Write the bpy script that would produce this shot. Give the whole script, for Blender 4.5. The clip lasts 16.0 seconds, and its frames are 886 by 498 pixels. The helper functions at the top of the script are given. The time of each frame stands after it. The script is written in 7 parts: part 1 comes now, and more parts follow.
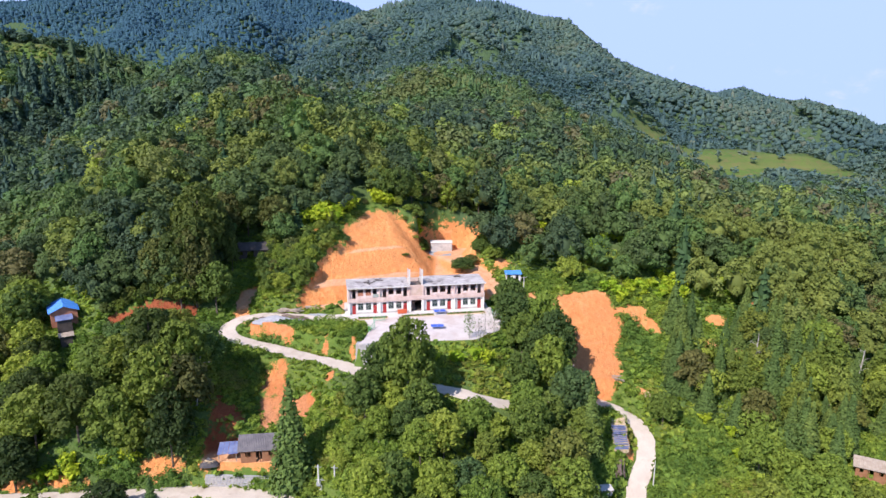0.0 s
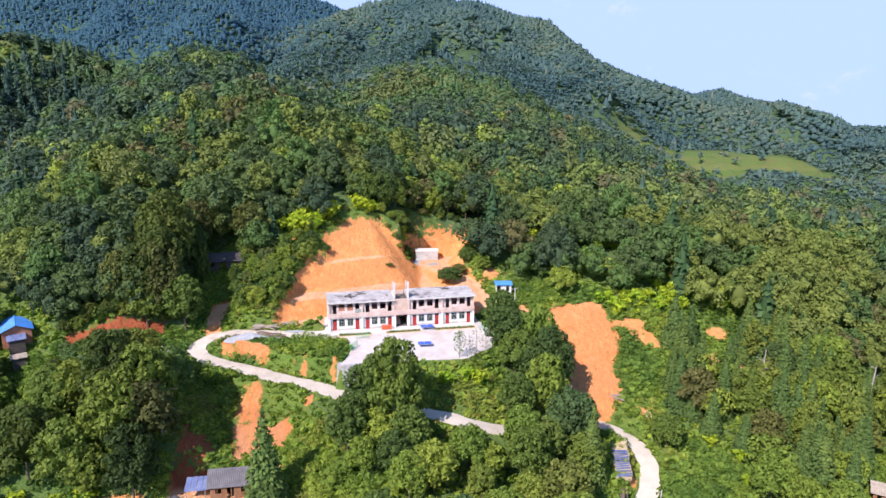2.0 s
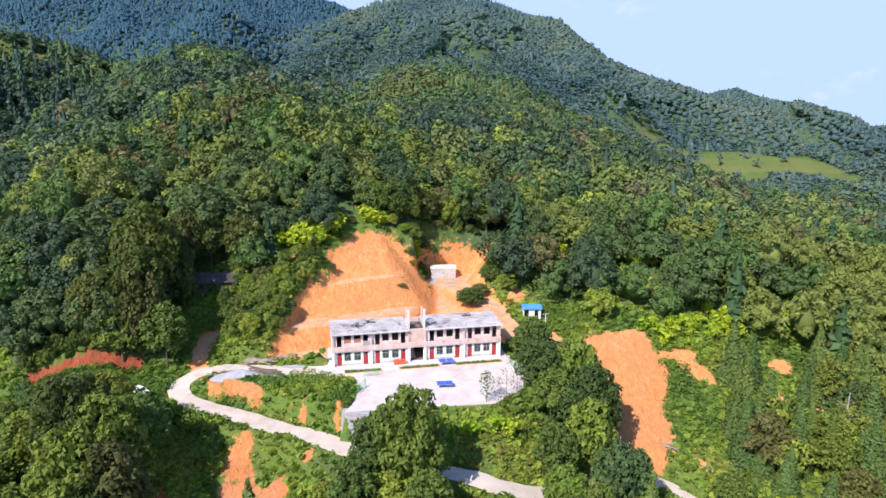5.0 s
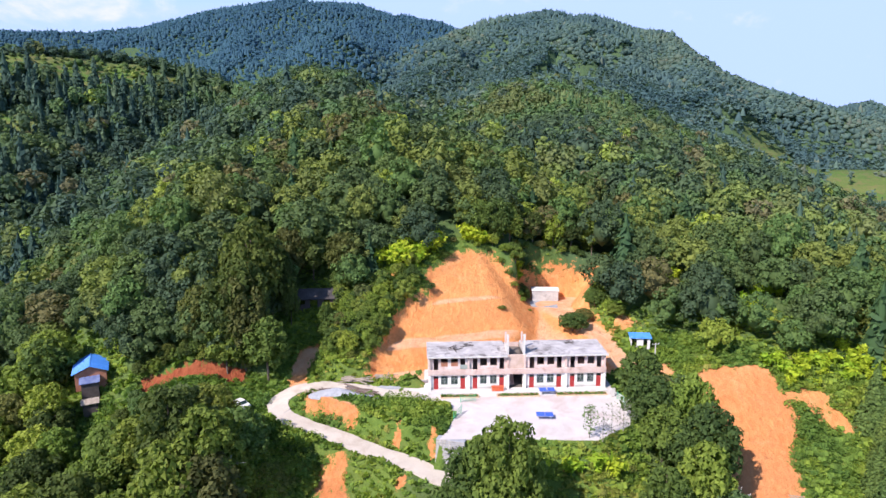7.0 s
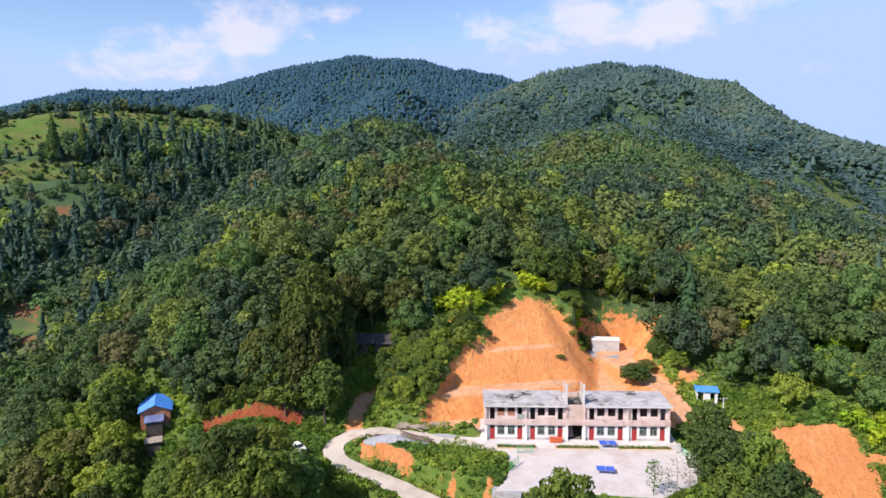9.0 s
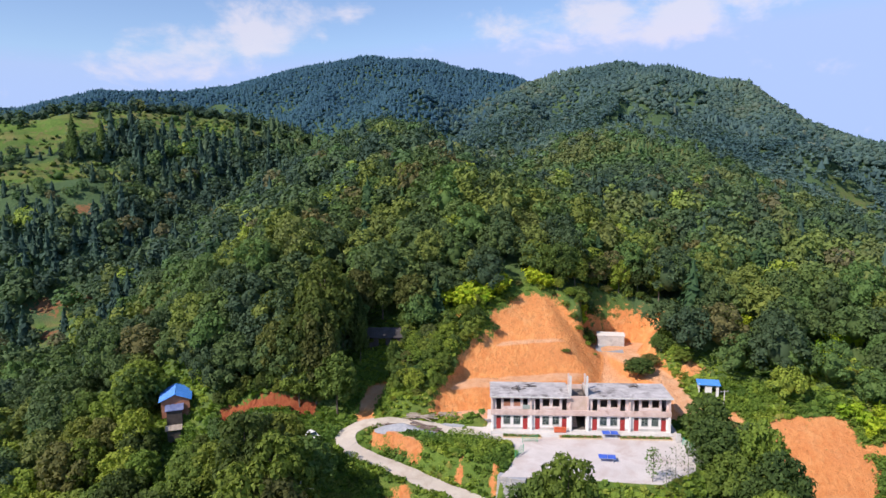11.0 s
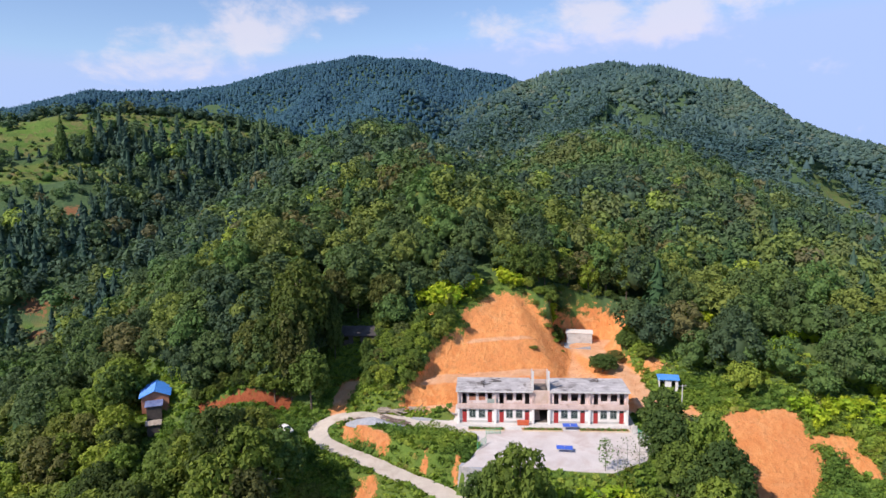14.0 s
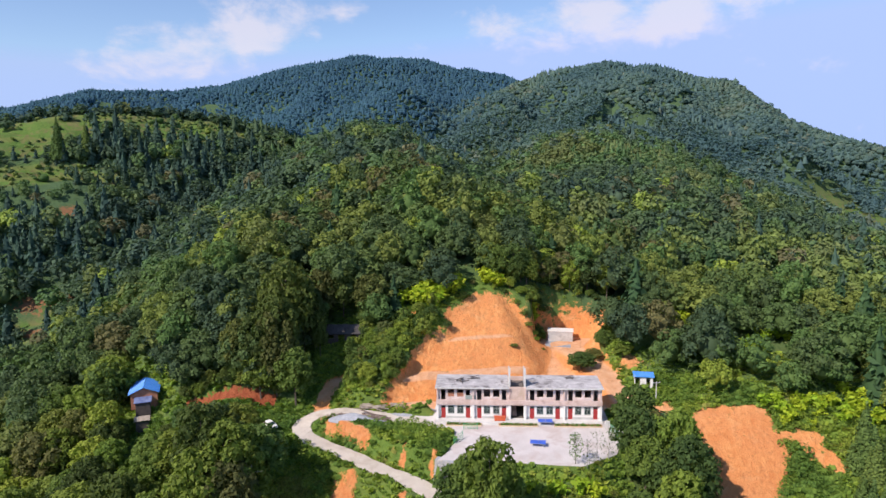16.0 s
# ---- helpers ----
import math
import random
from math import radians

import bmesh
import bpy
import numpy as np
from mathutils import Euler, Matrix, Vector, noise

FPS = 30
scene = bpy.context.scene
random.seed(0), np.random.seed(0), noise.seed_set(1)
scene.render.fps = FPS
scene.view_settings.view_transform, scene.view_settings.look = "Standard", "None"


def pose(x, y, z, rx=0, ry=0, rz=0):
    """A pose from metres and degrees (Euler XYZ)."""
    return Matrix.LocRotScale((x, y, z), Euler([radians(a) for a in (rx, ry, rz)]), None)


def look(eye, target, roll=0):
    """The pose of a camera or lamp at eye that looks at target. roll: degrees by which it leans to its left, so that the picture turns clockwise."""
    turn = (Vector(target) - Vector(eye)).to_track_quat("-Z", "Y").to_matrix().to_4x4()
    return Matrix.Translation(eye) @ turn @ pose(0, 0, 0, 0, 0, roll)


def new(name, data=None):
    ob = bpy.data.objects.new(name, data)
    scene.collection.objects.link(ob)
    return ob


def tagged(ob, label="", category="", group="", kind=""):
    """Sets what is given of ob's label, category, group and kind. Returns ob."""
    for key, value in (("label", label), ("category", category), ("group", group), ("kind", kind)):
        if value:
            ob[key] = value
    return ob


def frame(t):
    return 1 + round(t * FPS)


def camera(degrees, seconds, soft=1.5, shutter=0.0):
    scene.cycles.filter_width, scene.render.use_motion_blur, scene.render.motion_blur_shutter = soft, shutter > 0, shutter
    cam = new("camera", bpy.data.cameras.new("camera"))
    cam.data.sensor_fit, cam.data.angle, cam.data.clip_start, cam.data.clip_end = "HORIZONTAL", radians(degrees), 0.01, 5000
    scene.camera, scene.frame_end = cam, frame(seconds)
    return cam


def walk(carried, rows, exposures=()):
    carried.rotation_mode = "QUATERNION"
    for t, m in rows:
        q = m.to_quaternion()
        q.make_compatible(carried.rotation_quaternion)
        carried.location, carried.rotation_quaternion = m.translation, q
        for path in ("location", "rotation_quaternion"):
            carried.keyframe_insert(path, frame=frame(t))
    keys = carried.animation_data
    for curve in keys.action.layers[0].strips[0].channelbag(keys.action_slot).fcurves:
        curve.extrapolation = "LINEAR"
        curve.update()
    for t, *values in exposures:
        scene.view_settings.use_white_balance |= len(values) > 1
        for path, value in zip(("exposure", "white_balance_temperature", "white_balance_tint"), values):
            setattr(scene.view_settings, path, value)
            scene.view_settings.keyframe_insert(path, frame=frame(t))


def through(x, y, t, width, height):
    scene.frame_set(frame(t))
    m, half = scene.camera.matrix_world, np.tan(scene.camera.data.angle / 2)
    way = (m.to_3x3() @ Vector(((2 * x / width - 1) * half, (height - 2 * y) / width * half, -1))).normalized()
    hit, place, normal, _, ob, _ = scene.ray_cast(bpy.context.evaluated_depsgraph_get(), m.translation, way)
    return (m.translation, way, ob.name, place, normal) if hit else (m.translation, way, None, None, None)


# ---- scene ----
EXPOSURE = 0.28
cam = camera(68.2, 16.0, 1.5)
PATH = [
    (0, (0.292, -0.289, 49.778), (0.282, 1.657, 49.317), 0.3),
    (0.5, (-0.151, 1.551, 49.842), (-0.154, 3.496, 49.379), 0.4),
    (1, (-0.592, 3.793, 49.832), (-0.589, 5.739, 49.371), 0.4),
    (1.5, (-0.858, 6.531, 49.891), (-0.839, 8.477, 49.429), 0.5),
    (2, (-1.289, 9.729, 49.824), (-1.238, 11.674, 49.364), 0.5),
    (2.5, (-1.719, 13.061, 49.734), (-1.659, 15.006, 49.273), 0.5),
    (3, (-2.187, 16.783, 49.619), (-2.129, 18.729, 49.159), 0.6),
    (3.2, (-2.331, 18.173, 49.608), (-2.276, 20.119, 49.148), 0.6),
    (5.3, (-3.639, 31.23, 49.006), (-3.627, 33.177, 48.55), 0.2),
    (5.5, (-3.724, 32.022, 48.979), (-3.775, 33.969, 48.525), 0.1),
    (6, (-3.442, 33.361, 49.182), (-3.616, 35.3, 48.728), -0.1),
    (6.5, (-3.412, 33.78, 49.106), (-3.618, 35.716, 48.65), -0.2),
    (7, (-3.788, 34.033, 49.134), (-4.067, 35.971, 48.724), -0.2),
    (7.5, (-3.785, 34.16, 49.089), (-4.16, 36.102, 48.791), -0.3),
    (8, (-3.588, 34.152, 48.705), (-4.013, 36.089, 48.443), -0.4),
    (8.5, (-3.62, 34.257, 48.487), (-4.065, 36.189, 48.227), -0.4),
    (9, (-3.583, 33.886, 48.441), (-4.041, 35.816, 48.182), -0.5),
    (11.5, (-1.035, 29.02, 48.398), (-1.53, 30.941, 48.137), -0.5),
    (12, (0.091, 28.549, 48.588), (-0.401, 30.47, 48.326), -0.5),
    (12.5, (1.105, 28.024, 48.849), (0.617, 29.946, 48.587), -0.5),
    (13, (2.196, 27.43, 48.966), (1.712, 29.352, 48.704), -0.5),
    (13.5, (3.194, 26.824, 49.101), (2.714, 28.748, 48.838), -0.5),
    (14, (4.294, 26.111, 49.322), (3.816, 28.035, 49.06), -0.6),
    (14.5, (5.389, 25.509, 49.651), (4.91, 27.433, 49.387), -0.6),
    (15, (6.551, 24.896, 49.849), (6.073, 26.82, 49.585), -0.5),
    (15.5, (7.708, 24.192, 49.962), (7.231, 26.116, 49.698), -0.5),
    (16, (9.019, 23.449, 50.132), (8.542, 25.373, 49.867), -0.6),
]
walk(cam, [(t, look(eye, target, roll)) for t, eye, target, roll in PATH], [(0, EXPOSURE + 0.03, 6200, 22.5), (2, EXPOSURE + 0.12, 6200, 22.5), (7.5, EXPOSURE + 0.15, 6200, 22.5), (9, EXPOSURE - 0.08, 6440, 19.2), (11.5, EXPOSURE - 0.23, 6440, 19.2), (16, EXPOSURE - 0.24, 6440, 19.2)])

# ---- sky and sun ----
SUN_AZ, SUN_EL = radians(-144.0), radians(43.5)   # azimuth from +y towards +x; the sun stands behind the camera on its left
sun_dir = Vector((math.sin(SUN_AZ) * math.cos(SUN_EL), math.cos(SUN_AZ) * math.cos(SUN_EL), math.sin(SUN_EL)))
sun = new("sun", bpy.data.lights.new("sun", "SUN"))
sun.data.energy, sun.data.angle, sun.data.color = 4.9, radians(0.6), (1.0, 0.92, 0.79)
sun.matrix_world = look(sun_dir * 900, (0, 0, 0))

world = bpy.data.worlds.new("sky")
scene.world = world
world.use_nodes = True
wt = world.node_tree
wt.nodes.clear()


def wnode(kind, **values):
    n = wt.nodes.new(kind)
    for k, v in values.items():
        n.inputs[k].default_value = v
    return n


sky = wnode("ShaderNodeTexSky")
sky.sky_type, sky.sun_disc = "NISHITA", False
sky.sun_elevation, sky.sun_rotation = SUN_EL, SUN_AZ
sky.air_density, sky.dust_density, sky.ozone_density = 1.0, 0.1, 3.5
# the haze near the horizon stays pale blue
veil = wnode("ShaderNodeMix")
veil.data_type, veil.blend_type = "RGBA", "DARKEN"
veil.inputs[0].default_value, veil.inputs[7].default_value = 1.0, (2.85, 4.0, 6.5, 1.0)
wt.links.new(sky.outputs[0], veil.inputs[6])
sky_light = wnode("ShaderNodeBackground", Strength=0.15)
wt.links.new(veil.outputs[2], sky_light.inputs[0])
# thin clouds
CLOUD_BANKS = (((-0.536, 0.829, 0.158), 0.19, 0.060, 0.26), ((-0.459, 0.865, 0.203), 0.11, 0.060, 0.26), ((-0.362, 0.907, 0.215), 0.06, 0.035, 0.22),
               ((-0.014, 0.982, 0.185), 0.30, 0.060, 0.20), ((0.091, 0.975, 0.201), 0.28, 0.060, 0.19), ((-0.282, 0.946, 0.159), 0.06, 0.022, 0.14), ((-0.610, 0.782, 0.127), 0.12, 0.035, 0.14))
coord = wnode("ShaderNodeTexCoord")
stretch = wnode("ShaderNodeMapping")
stretch.inputs["Location"].default_value = (0.35, 0.1, 0.0)
stretch.inputs["Scale"].default_value = (3.6, 3.6, 6.0)
wt.links.new(coord.outputs["Generated"], stretch.inputs[0])
puffs = wnode("ShaderNodeTexNoise", Scale=3.0, Detail=8.0, Roughness=0.60, Distortion=0.2)
wt.links.new(stretch.outputs[0], puffs.inputs["Vector"])
thick = wnode("ShaderNodeMapRange")
thick.interpolation_type = "SMOOTHSTEP"
thick.inputs[1].default_value, thick.inputs[2].default_value = 0.60, 0.86
thick.inputs[3].default_value, thick.inputs[4].default_value = 0.0, 0.72
# banks of cumulus over the ridge: direction, width, height, weight
density = puffs.outputs[0]
for way, wide, tall, weight in CLOUD_BANKS:
    gap = wnode("ShaderNodeVectorMath")
    gap.operation = "SUBTRACT"
    gap.inputs[1].default_value = way
    wt.links.new(coord.outputs["Generated"], gap.inputs[0])
    shape = wnode("ShaderNodeVectorMath")
    shape.operation = "MULTIPLY"
    shape.inputs[1].default_value = (1 / wide, 1 / wide, 1 / tall)
    wt.links.new(gap.outputs[0], shape.inputs[0])
    far_off = wnode("ShaderNodeVectorMath")
    far_off.operation = "LENGTH"
    wt.links.new(shape.outputs[0], far_off.inputs[0])
    bank = wnode("ShaderNodeMapRange")
    bank.interpolation_type = "SMOOTHSTEP"
    bank.inputs[1].default_value, bank.inputs[2].default_value = 0.15, 1.0
    bank.inputs[3].default_value, bank.inputs[4].default_value = weight, 0.0
    wt.links.new(far_off.outputs["Value"], bank.inputs[0])
    total = wnode("ShaderNodeMath")
    total.operation = "ADD"
    wt.links.new(density, total.inputs[0])
    wt.links.new(bank.outputs[0], total.inputs[1])
    density = total.outputs[0]
wt.links.new(density, thick.inputs[0])
cloud = wnode("ShaderNodeBackground", Color=(0.93, 0.92, 0.98, 1.0), Strength=0.86)
blend = wnode("ShaderNodeMixShader")
wt.links.new(thick.outputs[0], blend.inputs[0])
wt.links.new(sky_light.outputs[0], blend.inputs[1])
wt.links.new(cloud.outputs[0], blend.inputs[2])
wout = wnode("ShaderNodeOutputWorld")
wt.links.new(blend.outputs[0], wout.inputs[0])

# ---- materials ----
class Mat:
    """A small builder of node materials."""

    def __init__(self, name, rough=0.8, metal=0.0, spec=0.3):
        self.m = bpy.data.materials.new(name)
        self.m.use_nodes = True
        self.t = self.m.node_tree
        self.b = self.t.nodes["Principled BSDF"]
        self.b.inputs["Roughness"].default_value = rough
        self.b.inputs["Metallic"].default_value = metal
        self.b.inputs["Specular IOR Level"].default_value = spec

    def n(self, kind, **values):
        node = self.t.nodes.new(kind)
        for k, v in values.items():
            node.inputs[k].default_value = v
        return node

    def link(self, a, b):
        self.t.links.new(a, b)

    def where(self):
        return self.n("ShaderNodeNewGeometry").outputs["Position"]

    def local(self):
        return self.n("ShaderNodeTexCoord").outputs["Object"]

    def noise(self, scale, detail=4.0, rough=0.55, at=None, stretch=None, distort=0.0):
        node = self.n("ShaderNodeTexNoise", Scale=scale, Detail=detail, Roughness=rough, Distortion=distort)
        src = at if at is not None else self.where()
        if stretch:
            mp = self.n("ShaderNodeMapping", Scale=stretch)
            self.link(src, mp.inputs[0])
            src = mp.outputs[0]
        self.link(src, node.inputs["Vector"])
        return node.outputs[0]

    def ramp(self, fac, stops):
        node = self.n("ShaderNodeValToRGB")
        e = node.color_ramp.elements
        while len(e) < len(stops):
            e.new(0.5)
        for item, (p, c) in zip(e, stops):
            item.position, item.color = p, (*c, 1)
        self.link(fac, node.inputs[0])
        return node.outputs[0]

    def span(self, fac, a, b, c=0.0, d=1.0):
        node = self.n("ShaderNodeMapRange")
        for i, v in enumerate((a, b, c, d)):
            node.inputs[i + 1].default_value = v
        self.link(fac, node.inputs[0])
        return node.outputs[0]

    def mix(self, fac, a, b, mode="MIX"):
        node = self.n("ShaderNodeMix")
        node.data_type, node.blend_type = "RGBA", mode
        for v, i in ((fac, 0), (a, 6), (b, 7)):
            if isinstance(v, (int, float)):
                node.inputs[i].default_value = v
            elif isinstance(v, tuple):
                node.inputs[i].default_value = (*v, 1)
            else:
                self.link(v, node.inputs[i])
        return node.outputs[2]

    def math(self, op, a, b=0.0):
        node = self.n("ShaderNodeMath")
        node.operation = op
        for i, v in enumerate((a, b)):
            if isinstance(v, (int, float)):
                node.inputs[i].default_value = v
            else:
                self.link(v, node.inputs[i])
        return node.outputs[0]

    def colour(self, c):
        if isinstance(c, tuple):
            self.b.inputs["Base Color"].default_value = (*c, 1)
        else:
            self.link(c, self.b.inputs["Base Color"])
        return self

    def bump(self, h, strength=0.5, distance=0.1):
        node = self.n("ShaderNodeBump", Strength=strength, Distance=distance)
        self.link(h, node.inputs["Height"])
        self.link(node.outputs[0], self.b.inputs["Normal"])
        return self


def worn(name, a, b, scale=1.5, fine=12.0, rough=0.8, bump=0.3, metal=0.0, spec=0.3, stain=None):
    """A surface of two near colours, mottled at two scales, with optional stains."""
    m = Mat(name, rough, metal, spec)
    big, small = m.noise(scale), m.noise(fine, 5.0, 0.65)
    c = m.mix(m.span(big, 0.32, 0.68), a, b)
    c = m.mix(m.span(small, 0.3, 0.75, 0.0, 0.35), c, tuple(v * 0.55 for v in a))
    if stain:
        c = m.mix(m.span(m.noise(scale * 0.7, 6.0, 0.62, distort=0.5), 0.52, 0.66, 0.0, 0.85), c, stain)
    m.colour(c)
    m.bump(small, bump, 0.03)
    return m.m


def leafy(name, stops, through=0.35, rough=0.65, vary=1.0, own=True):
    """Foliage: a hue for each plant, a shade for each leaf."""
    m = Mat(name, rough, 0.0, 0.12)
    tint = m.n("ShaderNodeAttribute")
    tint.attribute_name = "tint"
    who = m.n("ShaderNodeObjectInfo").outputs["Random"]
    hue = m.math("FRACT", m.math("ADD", tint.outputs["Fac"], who)) if own else tint.outputs["Fac"]
    leaf = m.n("ShaderNodeNewGeometry").outputs["Random Per Island"]
    c = m.ramp(hue, stops)
    c = m.mix(m.span(leaf, 0, 1, 0.0, 1.0), m.mix(vary, c, m.mix(1.0, c, (0.62, 0.66, 0.62), "MULTIPLY")), m.mix(vary, c, m.mix(1.0, c, (1.42, 1.36, 1.2), "MULTIPLY")))
    m.colour(c)
    back = m.n("ShaderNodeBsdfTranslucent")
    m.link(m.mix(1.0, c, (1.2, 1.3, 0.7), "MULTIPLY"), back.inputs[0])
    both = m.n("ShaderNodeMixShader")
    both.inputs[0].default_value = through
    m.link(m.b.outputs[0], both.inputs[1])
    m.link(back.outputs[0], both.inputs[2])
    m.link(both.outputs[0], m.t.nodes["Material Output"].inputs[0])
    return m.m


BROAD = [(0.0, (0.068, 0.116, 0.038)), (0.2, (0.098, 0.156, 0.042)), (0.42, (0.138, 0.204, 0.044)), (0.62, (0.190, 0.240, 0.046)),
         (0.74, (0.155, 0.156, 0.056)), (0.82, (0.072, 0.144, 0.058)), (0.92, (0.235, 0.310, 0.050)), (1.0, (0.086, 0.136, 0.046))]
WOODS = [(0.0, (0.056, 0.096, 0.056)), (0.2, (0.074, 0.118, 0.054)), (0.4, (0.098, 0.152, 0.054)), (0.55, (0.104, 0.188, 0.058)), (0.66, (0.152, 0.186, 0.060)), (0.78, (0.190, 0.250, 0.056)),
         (0.88, (0.152, 0.146, 0.064)), (0.95, (0.24, 0.32, 0.055)), (1.0, (0.30, 0.37, 0.06))]
# darker copy of BROAD; shade within the western trees is put into the colour
DEEP = [(0.0, (0.050, 0.082, 0.030)), (0.3, (0.074, 0.108, 0.032)), (0.6, (0.100, 0.138, 0.036)), (0.8, (0.136, 0.165, 0.040)), (1.0, (0.092, 0.100, 0.040))]
mat_deep = leafy("dark_leaves", DEEP)
mat_wood = leafy("wood_leaves", WOODS, 0.25, vary=0.8, own=False)
mat_leaf = leafy("broad_leaves", BROAD)
mat_needle = leafy("needles", [(0.0, (0.036, 0.080, 0.044)), (0.5, (0.052, 0.108, 0.048)), (1.0, (0.074, 0.136, 0.050))], 0.2)
mat_bush = leafy("bush_leaves", [(0.0, (0.105, 0.195, 0.046)), (0.4, (0.175, 0.275, 0.052)), (0.75, (0.265, 0.350, 0.056)), (1.0, (0.250, 0.260, 0.070))], 0.35, own=False)
mat_bright = leafy("bright_leaves", [(0.0, (0.34, 0.44, 0.035)), (0.5, (0.42, 0.50, 0.04)), (1.0, (0.26, 0.42, 0.035))], 0.35)
# blue distance haze is mixed into the leaf colours of the far ridges
mat_hazeleaf = leafy("hazed_ridge_leaves", [(0.0, (0.062, 0.126, 0.142)), (0.35, (0.086, 0.154, 0.158)), (0.6, (0.112, 0.186, 0.160)), (0.85, (0.146, 0.200, 0.152)), (1.0, (0.190, 0.200, 0.165))], 0.3, 0.8, 0.5, own=False)
mat_hazefir = leafy("haze_blue_needles", [(0.0, (0.050, 0.122, 0.186)), (0.5, (0.058, 0.138, 0.198)), (1.0, (0.074, 0.162, 0.196))], 0.3, 0.8, 0.35, own=False)
# bluer copies of the wood leaves and needles, tinted for haze past 265 m
mat_hazeslope = leafy("hazed_slope_leaves", [(p, (r_ * 1.02, g_ * 1.05, b_ + 0.020)) for p, (r_, g_, b_) in WOODS], 0.25, vary=0.7, own=False)
mat_hazeslopefir = leafy("hazed_slope_needles", [(0.0, (0.044, 0.088, 0.078)), (0.5, (0.060, 0.112, 0.084)), (1.0, (0.088, 0.142, 0.086))], 0.2, own=False)
mat_young = leafy("young_leaves", [(0.0, (0.150, 0.235, 0.046)), (0.5, (0.215, 0.295, 0.052)), (0.8, (0.275, 0.335, 0.056)), (1.0, (0.180, 0.240, 0.058))], 0.35)
mat_fir = leafy("fir_needles", [(0.0, (0.078, 0.138, 0.044)), (0.5, (0.102, 0.168, 0.048)), (1.0, (0.135, 0.195, 0.050))], 0.2)
mat_bark = worn("bark", (0.13, 0.10, 0.075), (0.20, 0.165, 0.13), 3.0, 20.0, 0.9, 0.6)
mat_dead = worn("bare_wood", (0.36, 0.33, 0.29), (0.48, 0.45, 0.40), 3.0, 20.0, 0.9, 0.4)


def ground_material():
    m = Mat("hillside_ground", 0.95, 0.0, 0.1)
    soil = m.n("ShaderNodeAttribute")
    soil.attribute_name = "soil"
    field = m.n("ShaderNodeAttribute")
    field.attribute_name = "field"
    n1, n2, n3 = m.noise(0.07, 5.0), m.noise(0.6, 6.0, 0.65), m.noise(4.0, 5.0, 0.7)
    grass = m.mix(m.span(n2, 0.3, 0.7), (0.110, 0.195, 0.036), (0.190, 0.275, 0.046))
    grass = m.mix(m.span(n1, 0.45, 0.7, 0.0, 0.6), grass, (0.17, 0.18, 0.055))
    grass = m.mix(m.span(n3, 0.3, 0.75, 0.0, 0.5), grass, (0.060, 0.120, 0.035))
    crop = m.mix(m.span(n2, 0.35, 0.65), (0.085, 0.160, 0.036), (0.140, 0.215, 0.045))
    crop = m.mix(m.span(m.noise(0.05, 5.0, 0.65), 0.45, 0.6, 0.0, 0.8), crop, m.mix(m.span(n3, 0.3, 0.7), (0.07, 0.12, 0.035), (0.11, 0.16, 0.05)))
    crop = m.mix(m.span(m.noise(0.12, 4.0, 0.6, distort=1.0), 0.49, 0.60, 0.0, 0.75), crop, (0.20, 0.150, 0.075))
    level = m.n("ShaderNodeSeparateXYZ")
    m.link(m.where(), level.inputs[0])
    strip_ = m.n("ShaderNodeTexWhiteNoise")
    strip_.noise_dimensions = "1D"
    m.link(m.math("FLOOR", m.math("ADD", m.math("MULTIPLY", level.outputs["Z"], 1 / 2.6), m.math("MULTIPLY", n1, 1.2))), strip_.inputs["W"])
    crop = m.mix(m.span(strip_.outputs["Value"], 0.0, 1.0, 0.0, 0.7), crop, m.mix(m.span(strip_.outputs["Value"], 0.45, 0.55), (0.085, 0.170, 0.036), (0.170, 0.195, 0.060)))
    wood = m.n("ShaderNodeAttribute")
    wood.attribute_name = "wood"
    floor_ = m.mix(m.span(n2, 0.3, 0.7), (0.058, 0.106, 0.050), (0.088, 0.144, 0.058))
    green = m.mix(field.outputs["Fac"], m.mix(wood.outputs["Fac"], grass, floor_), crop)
    rills = m.noise(0.9, 5.0, 0.65, stretch=(1.3, 0.55, 0.6), distort=0.9)
    clay = m.mix(m.span(rills, 0.30, 0.66), (0.68, 0.232, 0.070), (0.84, 0.395, 0.145))
    clay = m.mix(m.span(m.noise(0.18, 4.0, 0.6), 0.40, 0.66, 0.0, 0.75), clay, (0.74, 0.300, 0.110))
    clay = m.mix(m.span(m.noise(0.33, 6.0, 0.6, distort=0.6), 0.55, 0.72, 0.0, 0.5), clay, (0.84, 0.48, 0.22))
    clay = m.mix(m.span(m.noise(1.1, 7.0, 0.7, distort=0.8), 0.50, 0.68, 0.0, 0.60), clay, (0.48, 0.20, 0.080))
    clay = m.mix(m.span(n3, 0.55, 0.8, 0.0, 0.40), clay, (0.44, 0.18, 0.07))
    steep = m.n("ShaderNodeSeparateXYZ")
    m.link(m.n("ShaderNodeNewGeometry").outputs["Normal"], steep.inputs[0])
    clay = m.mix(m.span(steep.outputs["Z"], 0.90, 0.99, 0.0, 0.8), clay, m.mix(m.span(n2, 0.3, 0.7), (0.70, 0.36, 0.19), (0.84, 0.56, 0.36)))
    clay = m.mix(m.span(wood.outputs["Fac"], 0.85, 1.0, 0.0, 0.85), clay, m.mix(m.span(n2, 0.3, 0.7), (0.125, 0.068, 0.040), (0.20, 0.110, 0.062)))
    red = m.n("ShaderNodeAttribute")
    red.attribute_name = "red"
